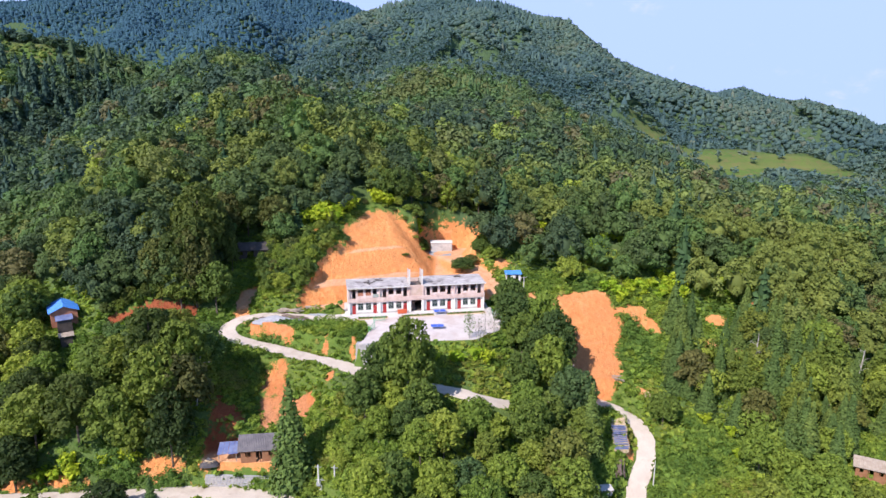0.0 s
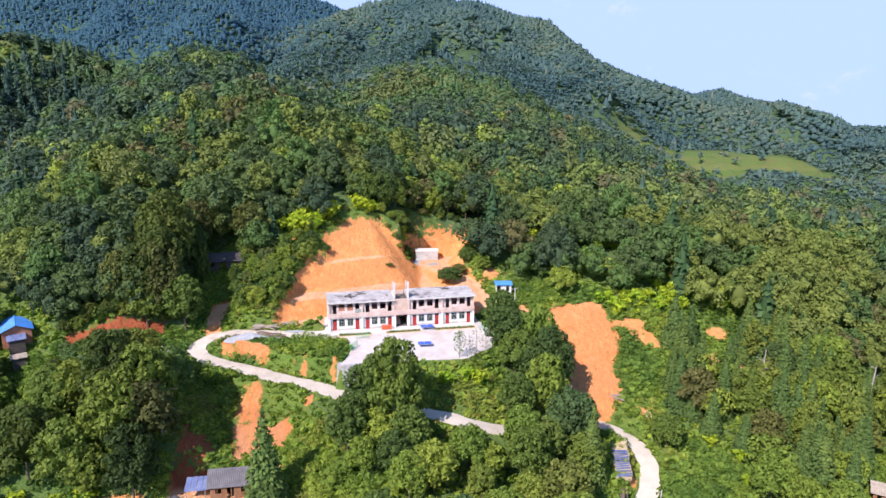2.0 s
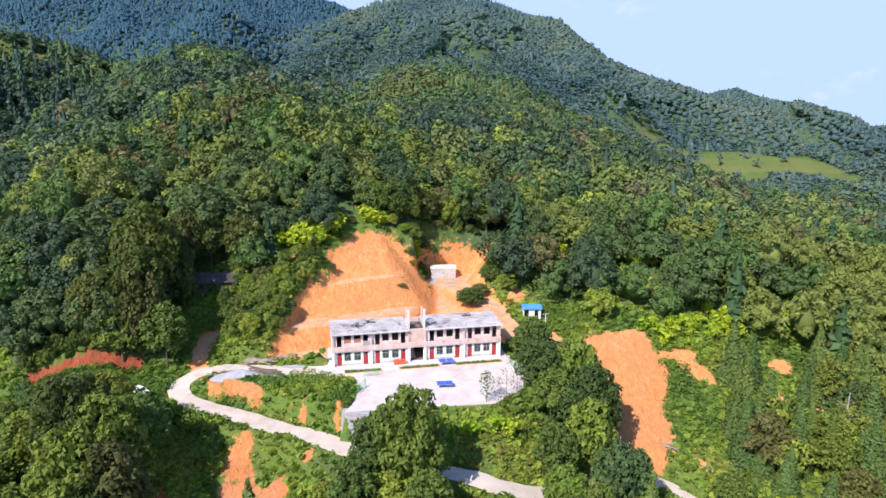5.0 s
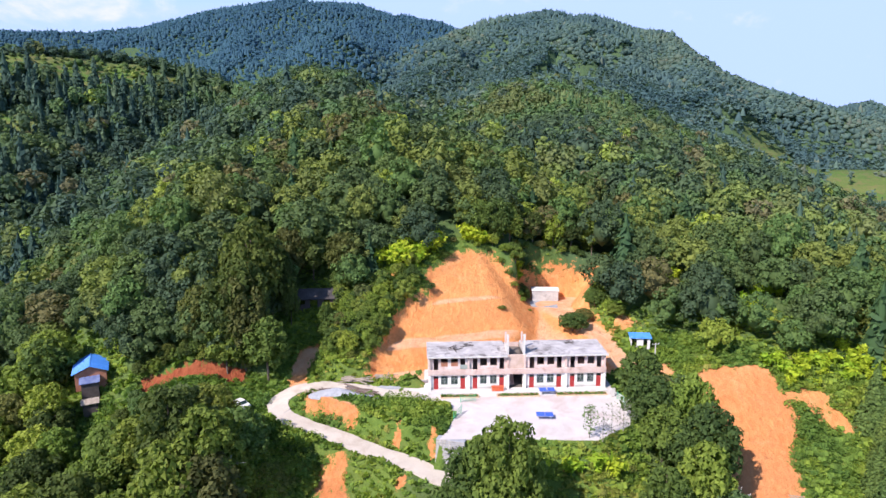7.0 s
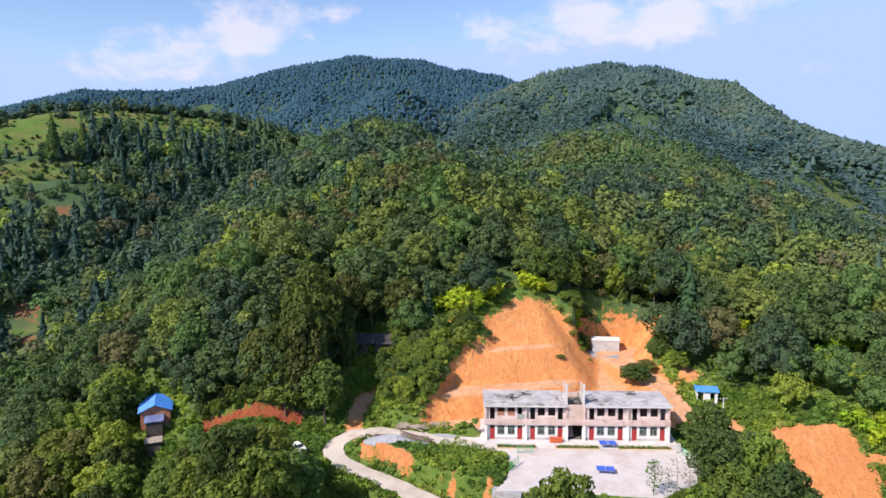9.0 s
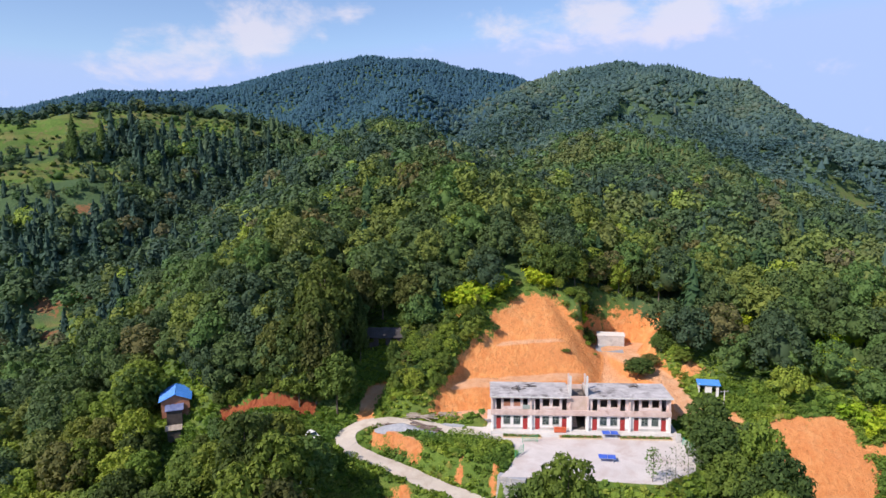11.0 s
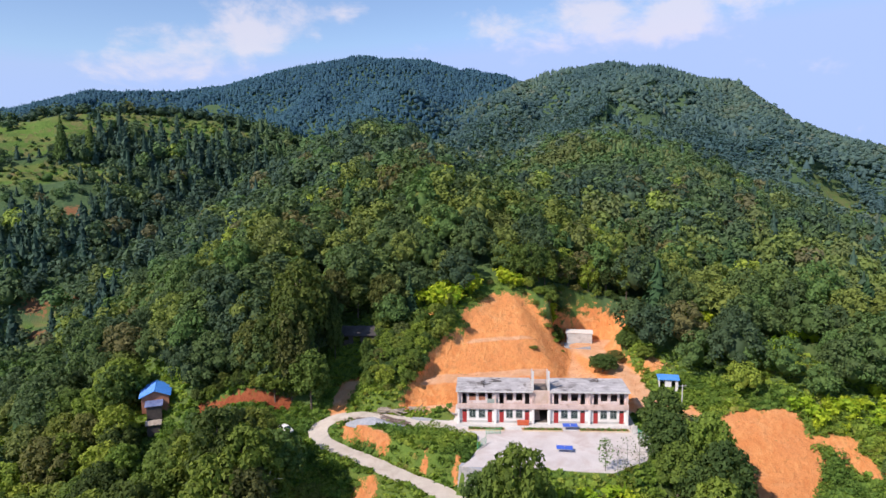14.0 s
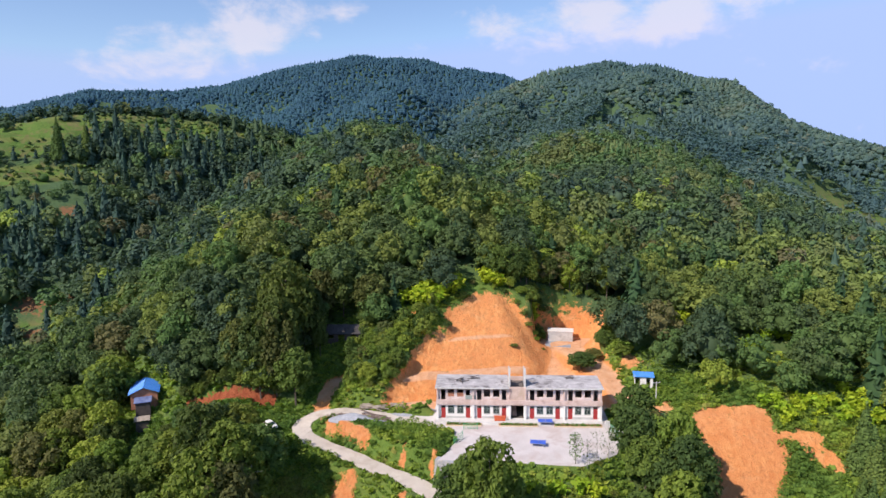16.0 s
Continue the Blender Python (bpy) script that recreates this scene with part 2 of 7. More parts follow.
    # deep red earth, darkened further for the shade on bank and ravine
    clay = m.mix(red.outputs["Fac"], clay, m.mix(m.span(rills, 0.3, 0.68), (0.25, 0.062, 0.030), (0.40, 0.125, 0.056)))
    edge = m.math("ADD", soil.outputs["Fac"], m.math("ADD", m.math("MULTIPLY", m.math("SUBTRACT", n2, 0.5), 2.2), m.math("MULTIPLY", m.math("SUBTRACT", n3, 0.5), 1.3)))
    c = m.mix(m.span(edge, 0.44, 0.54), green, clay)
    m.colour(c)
    h = m.math("ADD", m.math("MULTIPLY", rills, 0.9), m.math("ADD", m.math("MULTIPLY", n3, 0.6), m.math("MULTIPLY", n2, 1.2)))
    m.bump(h, 1.0, 0.36)
    return m.m


mat_ground = ground_material()
mat_road = worn("pale_concrete_road", (0.58, 0.51, 0.43), (0.69, 0.62, 0.53), 0.35, 6.0, 0.9, 0.15, stain=(0.45, 0.37, 0.29))
mat_yard = worn("yard_concrete", (0.61, 0.56, 0.53), (0.72, 0.67, 0.64), 0.25, 5.0, 0.9, 0.1, stain=(0.52, 0.43, 0.39))
mat_white = worn("white_paint", (0.81, 0.79, 0.75), (0.87, 0.85, 0.81), 0.5, 8.0, 0.7, 0.05)
mat_cement = worn("raw_cement_render", (0.60, 0.44, 0.38), (0.74, 0.60, 0.54), 0.8, 6.0, 0.9, 0.2, stain=(0.42, 0.29, 0.24))
mat_plaster = worn("pinkish_bare_plaster", (0.68, 0.55, 0.50), (0.80, 0.69, 0.65), 0.9, 6.0, 0.9, 0.15, stain=(0.56, 0.36, 0.29))
mat_stairwall = worn("buff_render", (0.58, 0.43, 0.35), (0.70, 0.56, 0.48), 0.7, 7.0, 0.9, 0.2, stain=(0.50, 0.38, 0.28))
mat_roofslab = worn("weathered_roof_concrete", (0.40, 0.38, 0.38), (0.66, 0.64, 0.63), 0.5, 3.0, 0.9, 0.25, stain=(0.14, 0.125, 0.12))
mat_brick = worn("red_brick", (0.42, 0.17, 0.10), (0.50, 0.24, 0.15), 1.2, 9.0, 0.9, 0.3)
mat_red = worn("red_door_paint", (0.36, 0.035, 0.035), (0.42, 0.05, 0.045), 1.0, 9.0, 0.5, 0.05)
mat_dark = worn("dark_interior_render", (0.16, 0.14, 0.12), (0.22, 0.19, 0.17), 0.8, 6.0, 0.9, 0.1)
mat_glass = Mat("window_glass", 0.08, 0.0, 0.35).colour((0.03, 0.055, 0.05)).m
mat_frame = worn("grey_green_window_frame", (0.30, 0.36, 0.33), (0.36, 0.42, 0.38), 2.0, 12.0, 0.5, 0.05)
mat_blue = worn("blue_paint", (0.05, 0.13, 0.62), (0.07, 0.17, 0.70), 1.5, 10.0, 0.45, 0.05)
mat_blueroof = worn("blue_sheet_roof", (0.08, 0.31, 0.78), (0.12, 0.38, 0.86), 0.8, 8.0, 0.45, 0.1)
mat_steel = worn("galvanised_steel", (0.55, 0.57, 0.58), (0.66, 0.68, 0.69), 2.0, 12.0, 0.45, 0.05, 0.6)
mat_pole = worn("concrete_pole", (0.60, 0.59, 0.56), (0.70, 0.69, 0.66), 2.0, 12.0, 0.8, 0.1)
mat_orange = worn("orange_red_paint", (0.62, 0.12, 0.05), (0.68, 0.16, 0.07), 1.5, 9.0, 0.5, 0.05)
mat_green = worn("green_mesh_paint", (0.05, 0.42, 0.22), (0.07, 0.50, 0.27), 1.5, 9.0, 0.5, 0.05)
mat_tile = worn("grey_roof_tiles", (0.14, 0.135, 0.15), (0.22, 0.21, 0.22), 0.9, 8.0, 0.85, 0.4)
# darker tiles for the old house, with the tree shade put into the colour
mat_shadetile = worn("shade_dark_roof_tiles", (0.060, 0.055, 0.055), (0.11, 0.10, 0.10), 0.9, 8.0, 0.9, 0.4)
mat_plank = worn("brown_planks", (0.28, 0.13, 0.065), (0.38, 0.20, 0.11), 1.3, 10.0, 0.8, 0.3)
mat_log = worn("grey_timber", (0.34, 0.28, 0.22), (0.48, 0.42, 0.35), 2.0, 12.0, 0.9, 0.3)
mat_gravel = worn("grey_gravel", (0.32, 0.34, 0.37), (0.46, 0.47, 0.50), 1.5, 9.0, 0.95, 0.8)
mat_tarp = worn("black_tarpaulin", (0.06, 0.06, 0.07), (0.13, 0.12, 0.12), 1.0, 8.0, 0.55, 0.3)
mat_bluetarp = worn("blue_tarpaulin", (0.12, 0.16, 0.34), (0.24, 0.29, 0.46), 1.0, 8.0, 0.5, 0.3)
mat_stone = worn("rubble_stone", (0.34, 0.33, 0.31), (0.52, 0.50, 0.47), 1.6, 10.0, 0.95, 0.6)
mat_palecement = worn("pale_cement", (0.62, 0.61, 0.58), (0.72, 0.71, 0.68), 0.6, 6.0, 0.9, 0.15, stain=(0.50, 0.48, 0.44))
mat_cementgrey = worn("grey_cement", (0.46, 0.45, 0.43), (0.60, 0.59, 0.56), 0.6, 6.0, 0.9, 0.2, stain=(0.33, 0.32, 0.30))
mat_straw = worn("pale_cut_wood", (0.58, 0.45, 0.28), (0.68, 0.55, 0.37), 1.6, 10.0, 0.9, 0.3)
mat_brownboard = worn("brown_weathered_boards", (0.15, 0.11, 0.09), (0.27, 0.21, 0.18), 1.3, 10.0, 0.9, 0.3)
# dark weathered boards; on the old house the tone also stands for shade
mat_darkwood = worn("dark_weathered_shaded_wood", (0.075, 0.062, 0.055), (0.12, 0.10, 0.09), 1.3, 10.0, 0.9, 0.3)

# ---- the lie of the land ----
RT = np.random.RandomState(7).rand(64, 64)


def vnoise(x, y, size, shift=0.0):
    """Smooth value noise, -1 to 1."""
    u, v = np.asarray(x, float) / size + shift + 200.3, np.asarray(y, float) / size + shift * 1.7 + 200.7
    i, j = np.floor(u).astype(int), np.floor(v).astype(int)
    a, b = u - i, v - j
    a, b = a * a * (3 - 2 * a), b * b * (3 - 2 * b)
    g = lambda p, q: RT[p % 64, q % 64]
    return 2 * ((g(i, j) * (1 - a) + g(i + 1, j) * a) * (1 - b) + (g(i, j + 1) * (1 - a) + g(i + 1, j + 1) * a) * b) - 1


def fbm(x, y, size, octaves=4, shift=0.0):
    return sum(vnoise(x, y, size / 2 ** k, shift + 3.1 * k) / 2 ** k for k in range(octaves))


def along(x, y, pts):
    """Distance to a line of points and the height on it at the nearest place."""
    best, height = np.full(np.shape(x), 1e9), np.zeros(np.shape(x))
    for (x0, y0, z0), (x1, y1, z1) in zip(pts, pts[1:]):
        dx, dy = x1 - x0, y1 - y0
        k = np.clip(((x - x0) * dx + (y - y0) * dy) / (dx * dx + dy * dy), 0, 1)
        d = np.hypot(x - x0 - k * dx, y - y0 - k * dy)
        near = d < best
        best = np.where(near, d, best)
        height = np.where(near, z0 + k * (z1 - z0), height)
    return best, height


def ridge(x, y, pts, slope, soft):
    """A ridge whose flanks fall away from its crest line."""
    out = np.full(np.shape(x), -1e3)
    for a, b in zip(pts, pts[1:]):
        d, h = along(x, y, (a, b))
        out = np.maximum(out, h - slope * (np.sqrt(d * d + soft * soft) - soft))
    return out


def smax(a, b, k):
    return np.maximum(a, b) + np.maximum(k - np.abs(a - b), 0) ** 2 / (4 * k)


def smooth(a, lo, hi):
    t = np.clip((a - lo) / (hi - lo), 0, 1)
    return t * t * (3 - 2 * t)


def inside(x, y, poly):
    """Signed distance to a polygon: negative within."""
    d, within = np.full(np.shape(x), 1e9), np.zeros(np.shape(x), bool)
    for (x0, y0), (x1, y1) in zip(poly, poly[1:] + poly[:1]):
        dx, dy = x1 - x0, y1 - y0
        k = np.clip(((x - x0) * dx + (y - y0) * dy) / (dx * dx + dy * dy), 0, 1)
        d = np.minimum(d, np.hypot(x - x0 - k * dx, y - y0 - k * dy))
        cross = ((y0 > y) != (y1 > y)) & (x < (x1 - x0) * (y - y0) / (y1 - y0 + 1e-12) + x0)
        within ^= cross
    return np.where(within, -d, d)


def polar(az, d, z):
    return (d * math.sin(radians(az)) - 2.0, d * math.cos(radians(az)) + 30.0, z)


HILL = [(-20, 178, 14), (-28, 200, 25), (-42, 225, 36), (-68, 260, 42), (-95, 320, 55), (-150, 440, 66), (-190, 520, 58)]
HILL_WEST = [(-60, 245, 38), (-84, 200, 26), (-82, 172, 19)]
HILL_EAST = [(-40, 320, 37), (10, 325, 31), (50, 380, 29), (20, 520, 48), (0, 640, 75)]
NOSE = [(-22, 180, 16), (-18, 167, 12), (-13, 158, 8)]
FRONT = [(-14, 150, -1), (-8, 132, -4), (-6, 118, -8), (-6, 106, -16), (0, 85, -25)]
SPUR = [(-20, 200, 19), (22, 203, 14), (38, 176, 6), (36, 161, -2), (37, 130, -13.5), (38, 118, -18.5), (34, 100, -25)]
EAST = [(22, 203, 14), (76, 186, 8), (74, 150, -5), (80, 122, -15), (88, 90, -27)]
EAST_FAR = [(105, 200, 3), (125, 210, 0), (170, 337, -6)]
WEST = [(-82, 172, 19), (-70, 158, 10), (-64, 135, 1), (-54, 121, -3), (-58, 111, -6)]
LEFT_HILL = [(-560, 240, 52), (-400, 300, 63), (-330, 350, 75), (-290, 392, 82), (-262, 418, 78), (-240, 440, 71), (-205, 458, 50)]
LEFT_SHOULDER = [(-420, 255, 52), (-310, 285, 48), (-252, 300, 44)]
MOUNTAIN = [polar(-75, 1700, 120), polar(-60, 1750, 150), polar(-47.4, 1800, 173), polar(-44, 1800, 184), polar(-40.4, 1800, 219), polar(-36, 1800, 230), polar(-30, 1800, 250), polar(-27.2, 1800, 277),
            polar(-24, 1800, 306), polar(-20.7, 1800, 320), polar(-18.6, 1800, 303), polar(-17.4, 1800, 313), polar(-15.9, 1800, 310), polar(-13.0, 1800, 281), polar(-11.8, 1800, 287), polar(-10.1, 1800, 275), polar(-8.2, 1800, 250), polar(6, 1900, 170)]
MOUNTAIN_EAST = [polar(-9.5, 1500, 190), polar(-6.8, 1450, 203), polar(-4.4, 1400, 220), polar(-0.1, 1400, 237), polar(1.5, 1400, 221), polar(3.7, 1400, 225), polar(5.5, 1400, 206), polar(9.7, 1380, 190), polar(11.3, 1370, 162),
                 polar(14.3, 1350, 100), polar(20.5, 1400, 48), polar(22.2, 1420, 34), polar(24.2, 1450, 50), polar(28.2, 1450, 32), polar(33.3, 1450, -4), polar(45, 1500, -30)]
MOUNTAIN_SPUR = [polar(0.3, 1400, 232), polar(1, 1100, 150), polar(0, 850, 95), polar(-3, 640, 66)]
FAR_SPURS = [[polar(-20.7, 1800, 316), polar(-24, 1400, 205), polar(-27, 950, 95)], [polar(-16.4, 1800, 308), polar(-15, 1450, 215), polar(-17, 1050, 125)], [polar(-30, 1800, 248), polar(-34, 1400, 165), polar(-37, 1000, 80)],
             [polar(-40.4, 1800, 216), polar(-44, 1400, 140), polar(-47, 1000, 70)], [polar(-11.8, 1800, 283), polar(-10, 1550, 215)], [polar(9.7, 1380, 186), polar(12, 1050, 105), polar(14, 800, 40)],
             [polar(3.7, 1400, 221), polar(7, 1080, 130), polar(8, 820, 62)], [polar(-4.4, 1400, 216), polar(-7, 1100, 140), polar(-9, 860, 80)], [polar(20.5, 1400, 46), polar(20, 1100, 18)]]
YARD = [(-26, 138.8), (-17.6, 137.6), (-16.2, 133), (-16.7, 128), (-17.6, 125.2), (-10, 126.6), (6.5, 128.2), (12, 134), (13.4, 143.6), (10.9, 147.0), (9.2, 157), (-24.6, 152.5), (-23.2, 143.8), (-27.0, 143.2)]
CUT = [(-34, 146), (-33, 151.6), (-31, 158), (-28, 162.5), (-24.3, 167.5), (-26, 170.5), (-23.5, 174.5), (-20.5, 177.6), (-17.5, 179.4), (-13.5, 180.8), (-10.4, 180.2), (-8.0, 178.6), (-6.5, 182), (5, 182), (8.5, 177), (13, 166), (17, 156), (14, 146)]
SLIP = [(27, 158), (33, 160.8), (40, 158.6), (42.6, 150), (40.8, 142), (38.2, 135.5), (36.8, 131.6), (33.5, 129.6), (30.5, 129.5), (28.6, 138), (26.6, 149)]
TANK_CUT = [(-5.4, 179), (-5.6, 188.6), (-1, 191.0), (4, 193.0), (10.5, 192.5), (12.5, 187), (7, 179)]
TANK_PAD = [(-6, 181), (4, 182), (6, 190), (-7, 189)]
ROAD = [(-24, 140.2, -0.02), (-30, 141.2, 0.0), (-36, 142.0, 0.0), (-42, 142.4, -0.1), (-46, 141.2, -0.5), (-48.4, 138.3, -1.2), (-47.6, 135.2, -2.0), (-44, 133.4, -2.7),
        (-38.5, 131.5, -3.2), (-31.8, 128.6, -3.6), (-26.5, 126.4, -3.9), (-21.8, 124.6, -4.2), (-17, 122.4, -4.7), (-10.9, 121.0, -5.7), (-1.7, 118.8, -6.6), (2.7, 117.7, -7.0),
        (7, 116, -7.5), (16, 117.5, -9.6), (24, 124.5, -12.4), (31.3, 129.6, -14.4), (36.5, 128.2, -15.6), (40.2, 124.8, -17.1), (41.0, 120, -18.3), (39.2, 114.5, -19.8), (36.5, 109, -21.4), (33.5, 102, -23.4), (29, 92, -26.4)]
TRACK = [(-45.5, 141.0, -0.3), (-46.8, 143, 0.0), (-47.8, 147, 0.9), (-47.4, 153, 2.4)]
DIRT = [(0, 183, 5.0), (5, 176, 4.4), (10, 168, 2.9), (13.5, 160, 1.3), (17, 152, 0.2)]
LOW_ROAD = [(-90, 92, -15.5), (-70, 96, -16.8), (-52, 99, -17.8), (-40, 100.5, -18), (-28, 98.5, -18.3), (-15, 92, -19)]
LAWN = [(-43, 138.9), (-26, 137.9), (-17.5, 137), (-17.3, 128.5), (-24, 130.2), (-33, 133.4), (-42, 136.4)]
BARN_PAD = [(-43, 104.2), (-28, 104.6), (-27, 110), (-43, 110)]
RAMP = [(-16, 131.5, 0.0), (-20, 127.5, -2.5), (-24, 129.6, -6.0)]


FIELDS = [(-268, 386, 60, 25, 42), (-318, 326, 46, 30, 45), (-272, 298, 44, 19, 45), (-203, 230, 16, 4.5, 38), (-191, 207, 14, 3.5, 38), (-198, 217, 10, 2.5, 38), (-152, 177, 9, 4, 0), (300, 705, 112, 85, 0), (415, 645, 80, 62, 0), (-95, 1035, 26, 20, 0)]


def natural(x, y):
    d = np.hypot(x, y)
    low = -15 - 0.27 * np.clip(128 - y, 0, 130) - 0.035 * np.clip(y - 170, 0, 300) - 8 * smooth(np.abs(x), 90, 300)
    z = low + 2.5 * fbm(x, y, 90, 3, 5.0)
    for pts, slope, soft, k in ((HILL, 0.52, 14, 7), (HILL_WEST, 0.80, 10, 4), (HILL_EAST, 0.41, 25, 8), (NOSE, 0.62, 5, 1.5), (FRONT, 0.42, 12, 3), (SPUR, 0.52, 9, 3),
                                (EAST, 0.50, 16, 4), (EAST_FAR, 0.40, 20, 4), (WEST, 0.75, 8, 3), (LEFT_HILL, 0.66, 30, 8), (LEFT_SHOULDER, 0.75, 15, 6), (MOUNTAIN, 0.36, 60, 30),
                                (MOUNTAIN_EAST, 0.42, 30, 25), (MOUNTAIN_SPUR, 0.46, 50, 20)):
        z = smax(z, ridge(x, y, pts, slope, soft), k)
    for pts in FAR_SPURS:
        z = smax(z, ridge(x, y, pts, 0.62, 14), 10)
    # spurs and gullies on the mountain flanks, and the saddle in the eastern one
    _, crest = along(x, y, MOUNTAIN)
    _, crest_east = along(x, y, MOUNTAIN_EAST)
    gully = np.abs(fbm(x + 0.3 * y, y * 0.45, 190, 3, 17.0)) - 0.35
    z = z + 58 * gully * smooth(d, 560, 900) * smooth(np.where(crest_east > 30, np.minimum(crest, crest_east), crest) - z, 8, 90)
    az = np.degrees(np.arctan2(x + 2, y - 30))
    lid = np.interp(az, [9.5, 10.3, 14.3, 17.5, 20.5, 22.2, 24.2, 28.2, 33.3, 45], [400, 183, 103, 75, 56, 42, 56, 36, -2, -32]) + 3 * fbm(x, y, 60, 3, 6.0)
    z = np.where((d > 1000) & (z > lid), lid, z)
    z = np.where((d > 1520) & (az > 20), np.minimum(z, z - 0.035 * (d - 1520) * smooth(az, 20, 27)), z)
    w = 1 - smooth(np.hypot((x - 300) / 105, (y - 725) / 62), 0.75, 1.25)
    z = z * (1 - w) + (-12.5 + 0.05 * (y - 715)) * w
    far = smooth(d, 250, 1200) * np.where((d > 1000) & (az > 9.5), 0.25, 1.0)
    z = z + (0.6 + 1.6 * smooth(d, 180, 320)) * fbm(x, y, 34, 3, 1.0) + far * 9 * fbm(x, y, 230, 4, 9.0)
    return z


def land(x, y):
    """Height of the ground, and how much of it is bare soil."""
    x, y = np.asarray(x, float), np.asarray(y, float)
    z = natural(x, y)
    soil = np.zeros(z.shape)
    wob = fbm(x, y, 9, 3, 2.0)
    ragged = fbm(x, y, 4.0, 3, 13.0)
    # the cut behind the school, in benches, and the fill before it
    d = np.maximum(inside(x, y, YARD), 0)
    back = smooth(y - (146 + 0.18 * x), 0, 4)
    rill = 0.6 * vnoise(x + 0.3 * y + 1.5 * wob, y * 0.30, 2.6, 3.0) + 0.5 * fbm(x, y, 3.0, 2, 23.0)
    deep = -0.41 * (x + 34) + 0.91 * (y - 154.5) + 0.35 * wob
    face = np.interp(deep, [-9, -6.2, -4.4, -3.0, 0.5, 5.5, 7.6, 14, 30], [0.1, 0.3, 3.7, 3.95, 4.15, 9.35, 9.65, 14.8, 29]) + 0.34 * rill * smooth(deep, -6, -3)
    lane = np.clip(0.235 * (y - 160), 0, 5)
    flank = lane + 0.25 * wob + 0.2 * rill + 0.88 * np.maximum(-3.6 - x + 0.06 * (y - 165), 0)
    face = -smax(-face, -flank, 1.2)
    cut = z - face
    zone = back * (1 - smooth(inside(x, y, CUT) + 1.2 * wob, -1.0, 2.2))
    z = np.where((zone > 0) & (cut > 0), z - zone * cut, z)
    soil = np.maximum(soil, zone * smooth(cut, -0.4, 0.8))
    fill = -0.85 * d
    z = np.where((back < 0.5) & (fill > z), fill, z)
    pad = 1 - smooth(inside(x, y, LAWN), 0.0, 2.0)
    z = np.maximum(z, z * (1 - pad) + (0.25 + 0.25 * wob) * pad)
    pad = 1 - smooth(inside(x, y, YARD), 0.0, 1.2)
    z = z * (1 - pad) + (-0.06) * pad
    # tank platform with its own cut
    dt = np.maximum(inside(x, y, TANK_PAD), 0)
    cut = z - (4.9 + 1.1 * dt)
    near = 1 - smooth(inside(x, y, TANK_CUT) + 0.8 * wob, -0.5, 1.2)
    z = np.where(cut > 0, z - near * cut, z)
    soil = np.maximum(soil, near * smooth(cut, -0.3, 0.5))
    pad = 1 - smooth(dt, 0.0, 2.5)
    z = z * (1 - pad) + 4.9 * pad
    soil = np.maximum(soil, pad)
    # the bench of the low road
    low = -17.3 + 1.15 * np.maximum(y - 101.5 - 0.05 * (x + 50), 0) - 0.28 * np.maximum(101 - y, 0) + 0.3 * wob
    w = smooth(x, -100, -88) * (1 - smooth(x, -26, -18))
    z = np.where((z > low) & (y < 118), z + (low - z) * w, z)
    # ways
    for pts, half, fall, bare, sink in ((TRACK, 1.6, 4.0, 1.0, 0.0), (DIRT, 2.4, 3.0, 1.0, 0.0), (LOW_ROAD, 2.4, 1.4, 0.0, 0.12), (ROAD, 2.3, 2.2, 0.0, 0.12)):
        d, h = along(x, y, pts)
        w = 1 - smooth(d, half, half + fall)
        outside = smooth(inside(x, y, YARD), 0.0, 1.0)
        w = w * outside
        z = z * (1 - w) + (h - sink) * w
        if bare:
            soil = np.maximum(soil, (1 - smooth(d + wob, half - 0.3, half + 1.0)) * outside)
    pad = 1 - smooth(inside(x, y, BARN_PAD), 0.0, 2.0)
    z = z * (1 - pad) + -14.3 * pad
    soil = np.maximum(soil, 0.9 * pad)
    soil = np.maximum(soil, 1 - smooth(inside(x, y, SLIP) + 1.4 * wob, -1.4, 1.6))
    # bare scars: centre, half sizes, turn
    for cx, cy, rx, ry, turn in SCARS:
        c, s = math.cos(radians(turn)), math.sin(radians(turn))
        u, v = ((x - cx) * c + (y - cy) * s) / rx, ((y - cy) * c - (x - cx) * s) / ry
        soil = np.maximum(soil, 0.84 * (1 - smooth(np.sqrt(u * u + v * v) + 0.45 * ragged, 0.45, 1.25)))
    # the raw bank under the lawn
    d = along(x, y, ROAD)[0]
    bank = (1 - smooth(np.abs(d - 4.0), 0.7, 2.0)) * (1 - smooth(inside(x, y, LAWN), 2.0, 3.4)) * (1 - smooth(x, -21, -17))
    soil = np.maximum(soil, 0.70 * bank * smooth(fbm(x, y, 4, 3, 20.0) + np.clip(0.45 - 0.12 * (x + 38), -0.7, 0.5), -0.1, 0.35))
    # the red bank under the thicket
    run = ((x + 76) * 19 + (y - 138.8) * 5) / (19 * 19 + 5 * 5)
    off = ((y - 138.8) * 19 - (x + 76) * 5) / math.hypot(19, 5) + 0.5 * ragged
    bank = smooth(run, -0.06, 0.06) * (1 - smooth(run, 0.94, 1.06))
    z = z - 2.0 * bank * (1 - smooth(off, -0.2, 1.0)) * smooth(off, -8.0, -2.5)
    soil = np.maximum(soil, bank * (1 - smooth(np.abs(off + 0.3), 0.5, 1.25)))
    crop = fields(x, y)
    step = z / 2.6
    tread = np.floor(step) + smooth(step - np.floor(step), 0.72, 1.0)
    z = z * (1 - crop) + 2.6 * tread * crop
    return z, np.clip(soil, 0, 1)


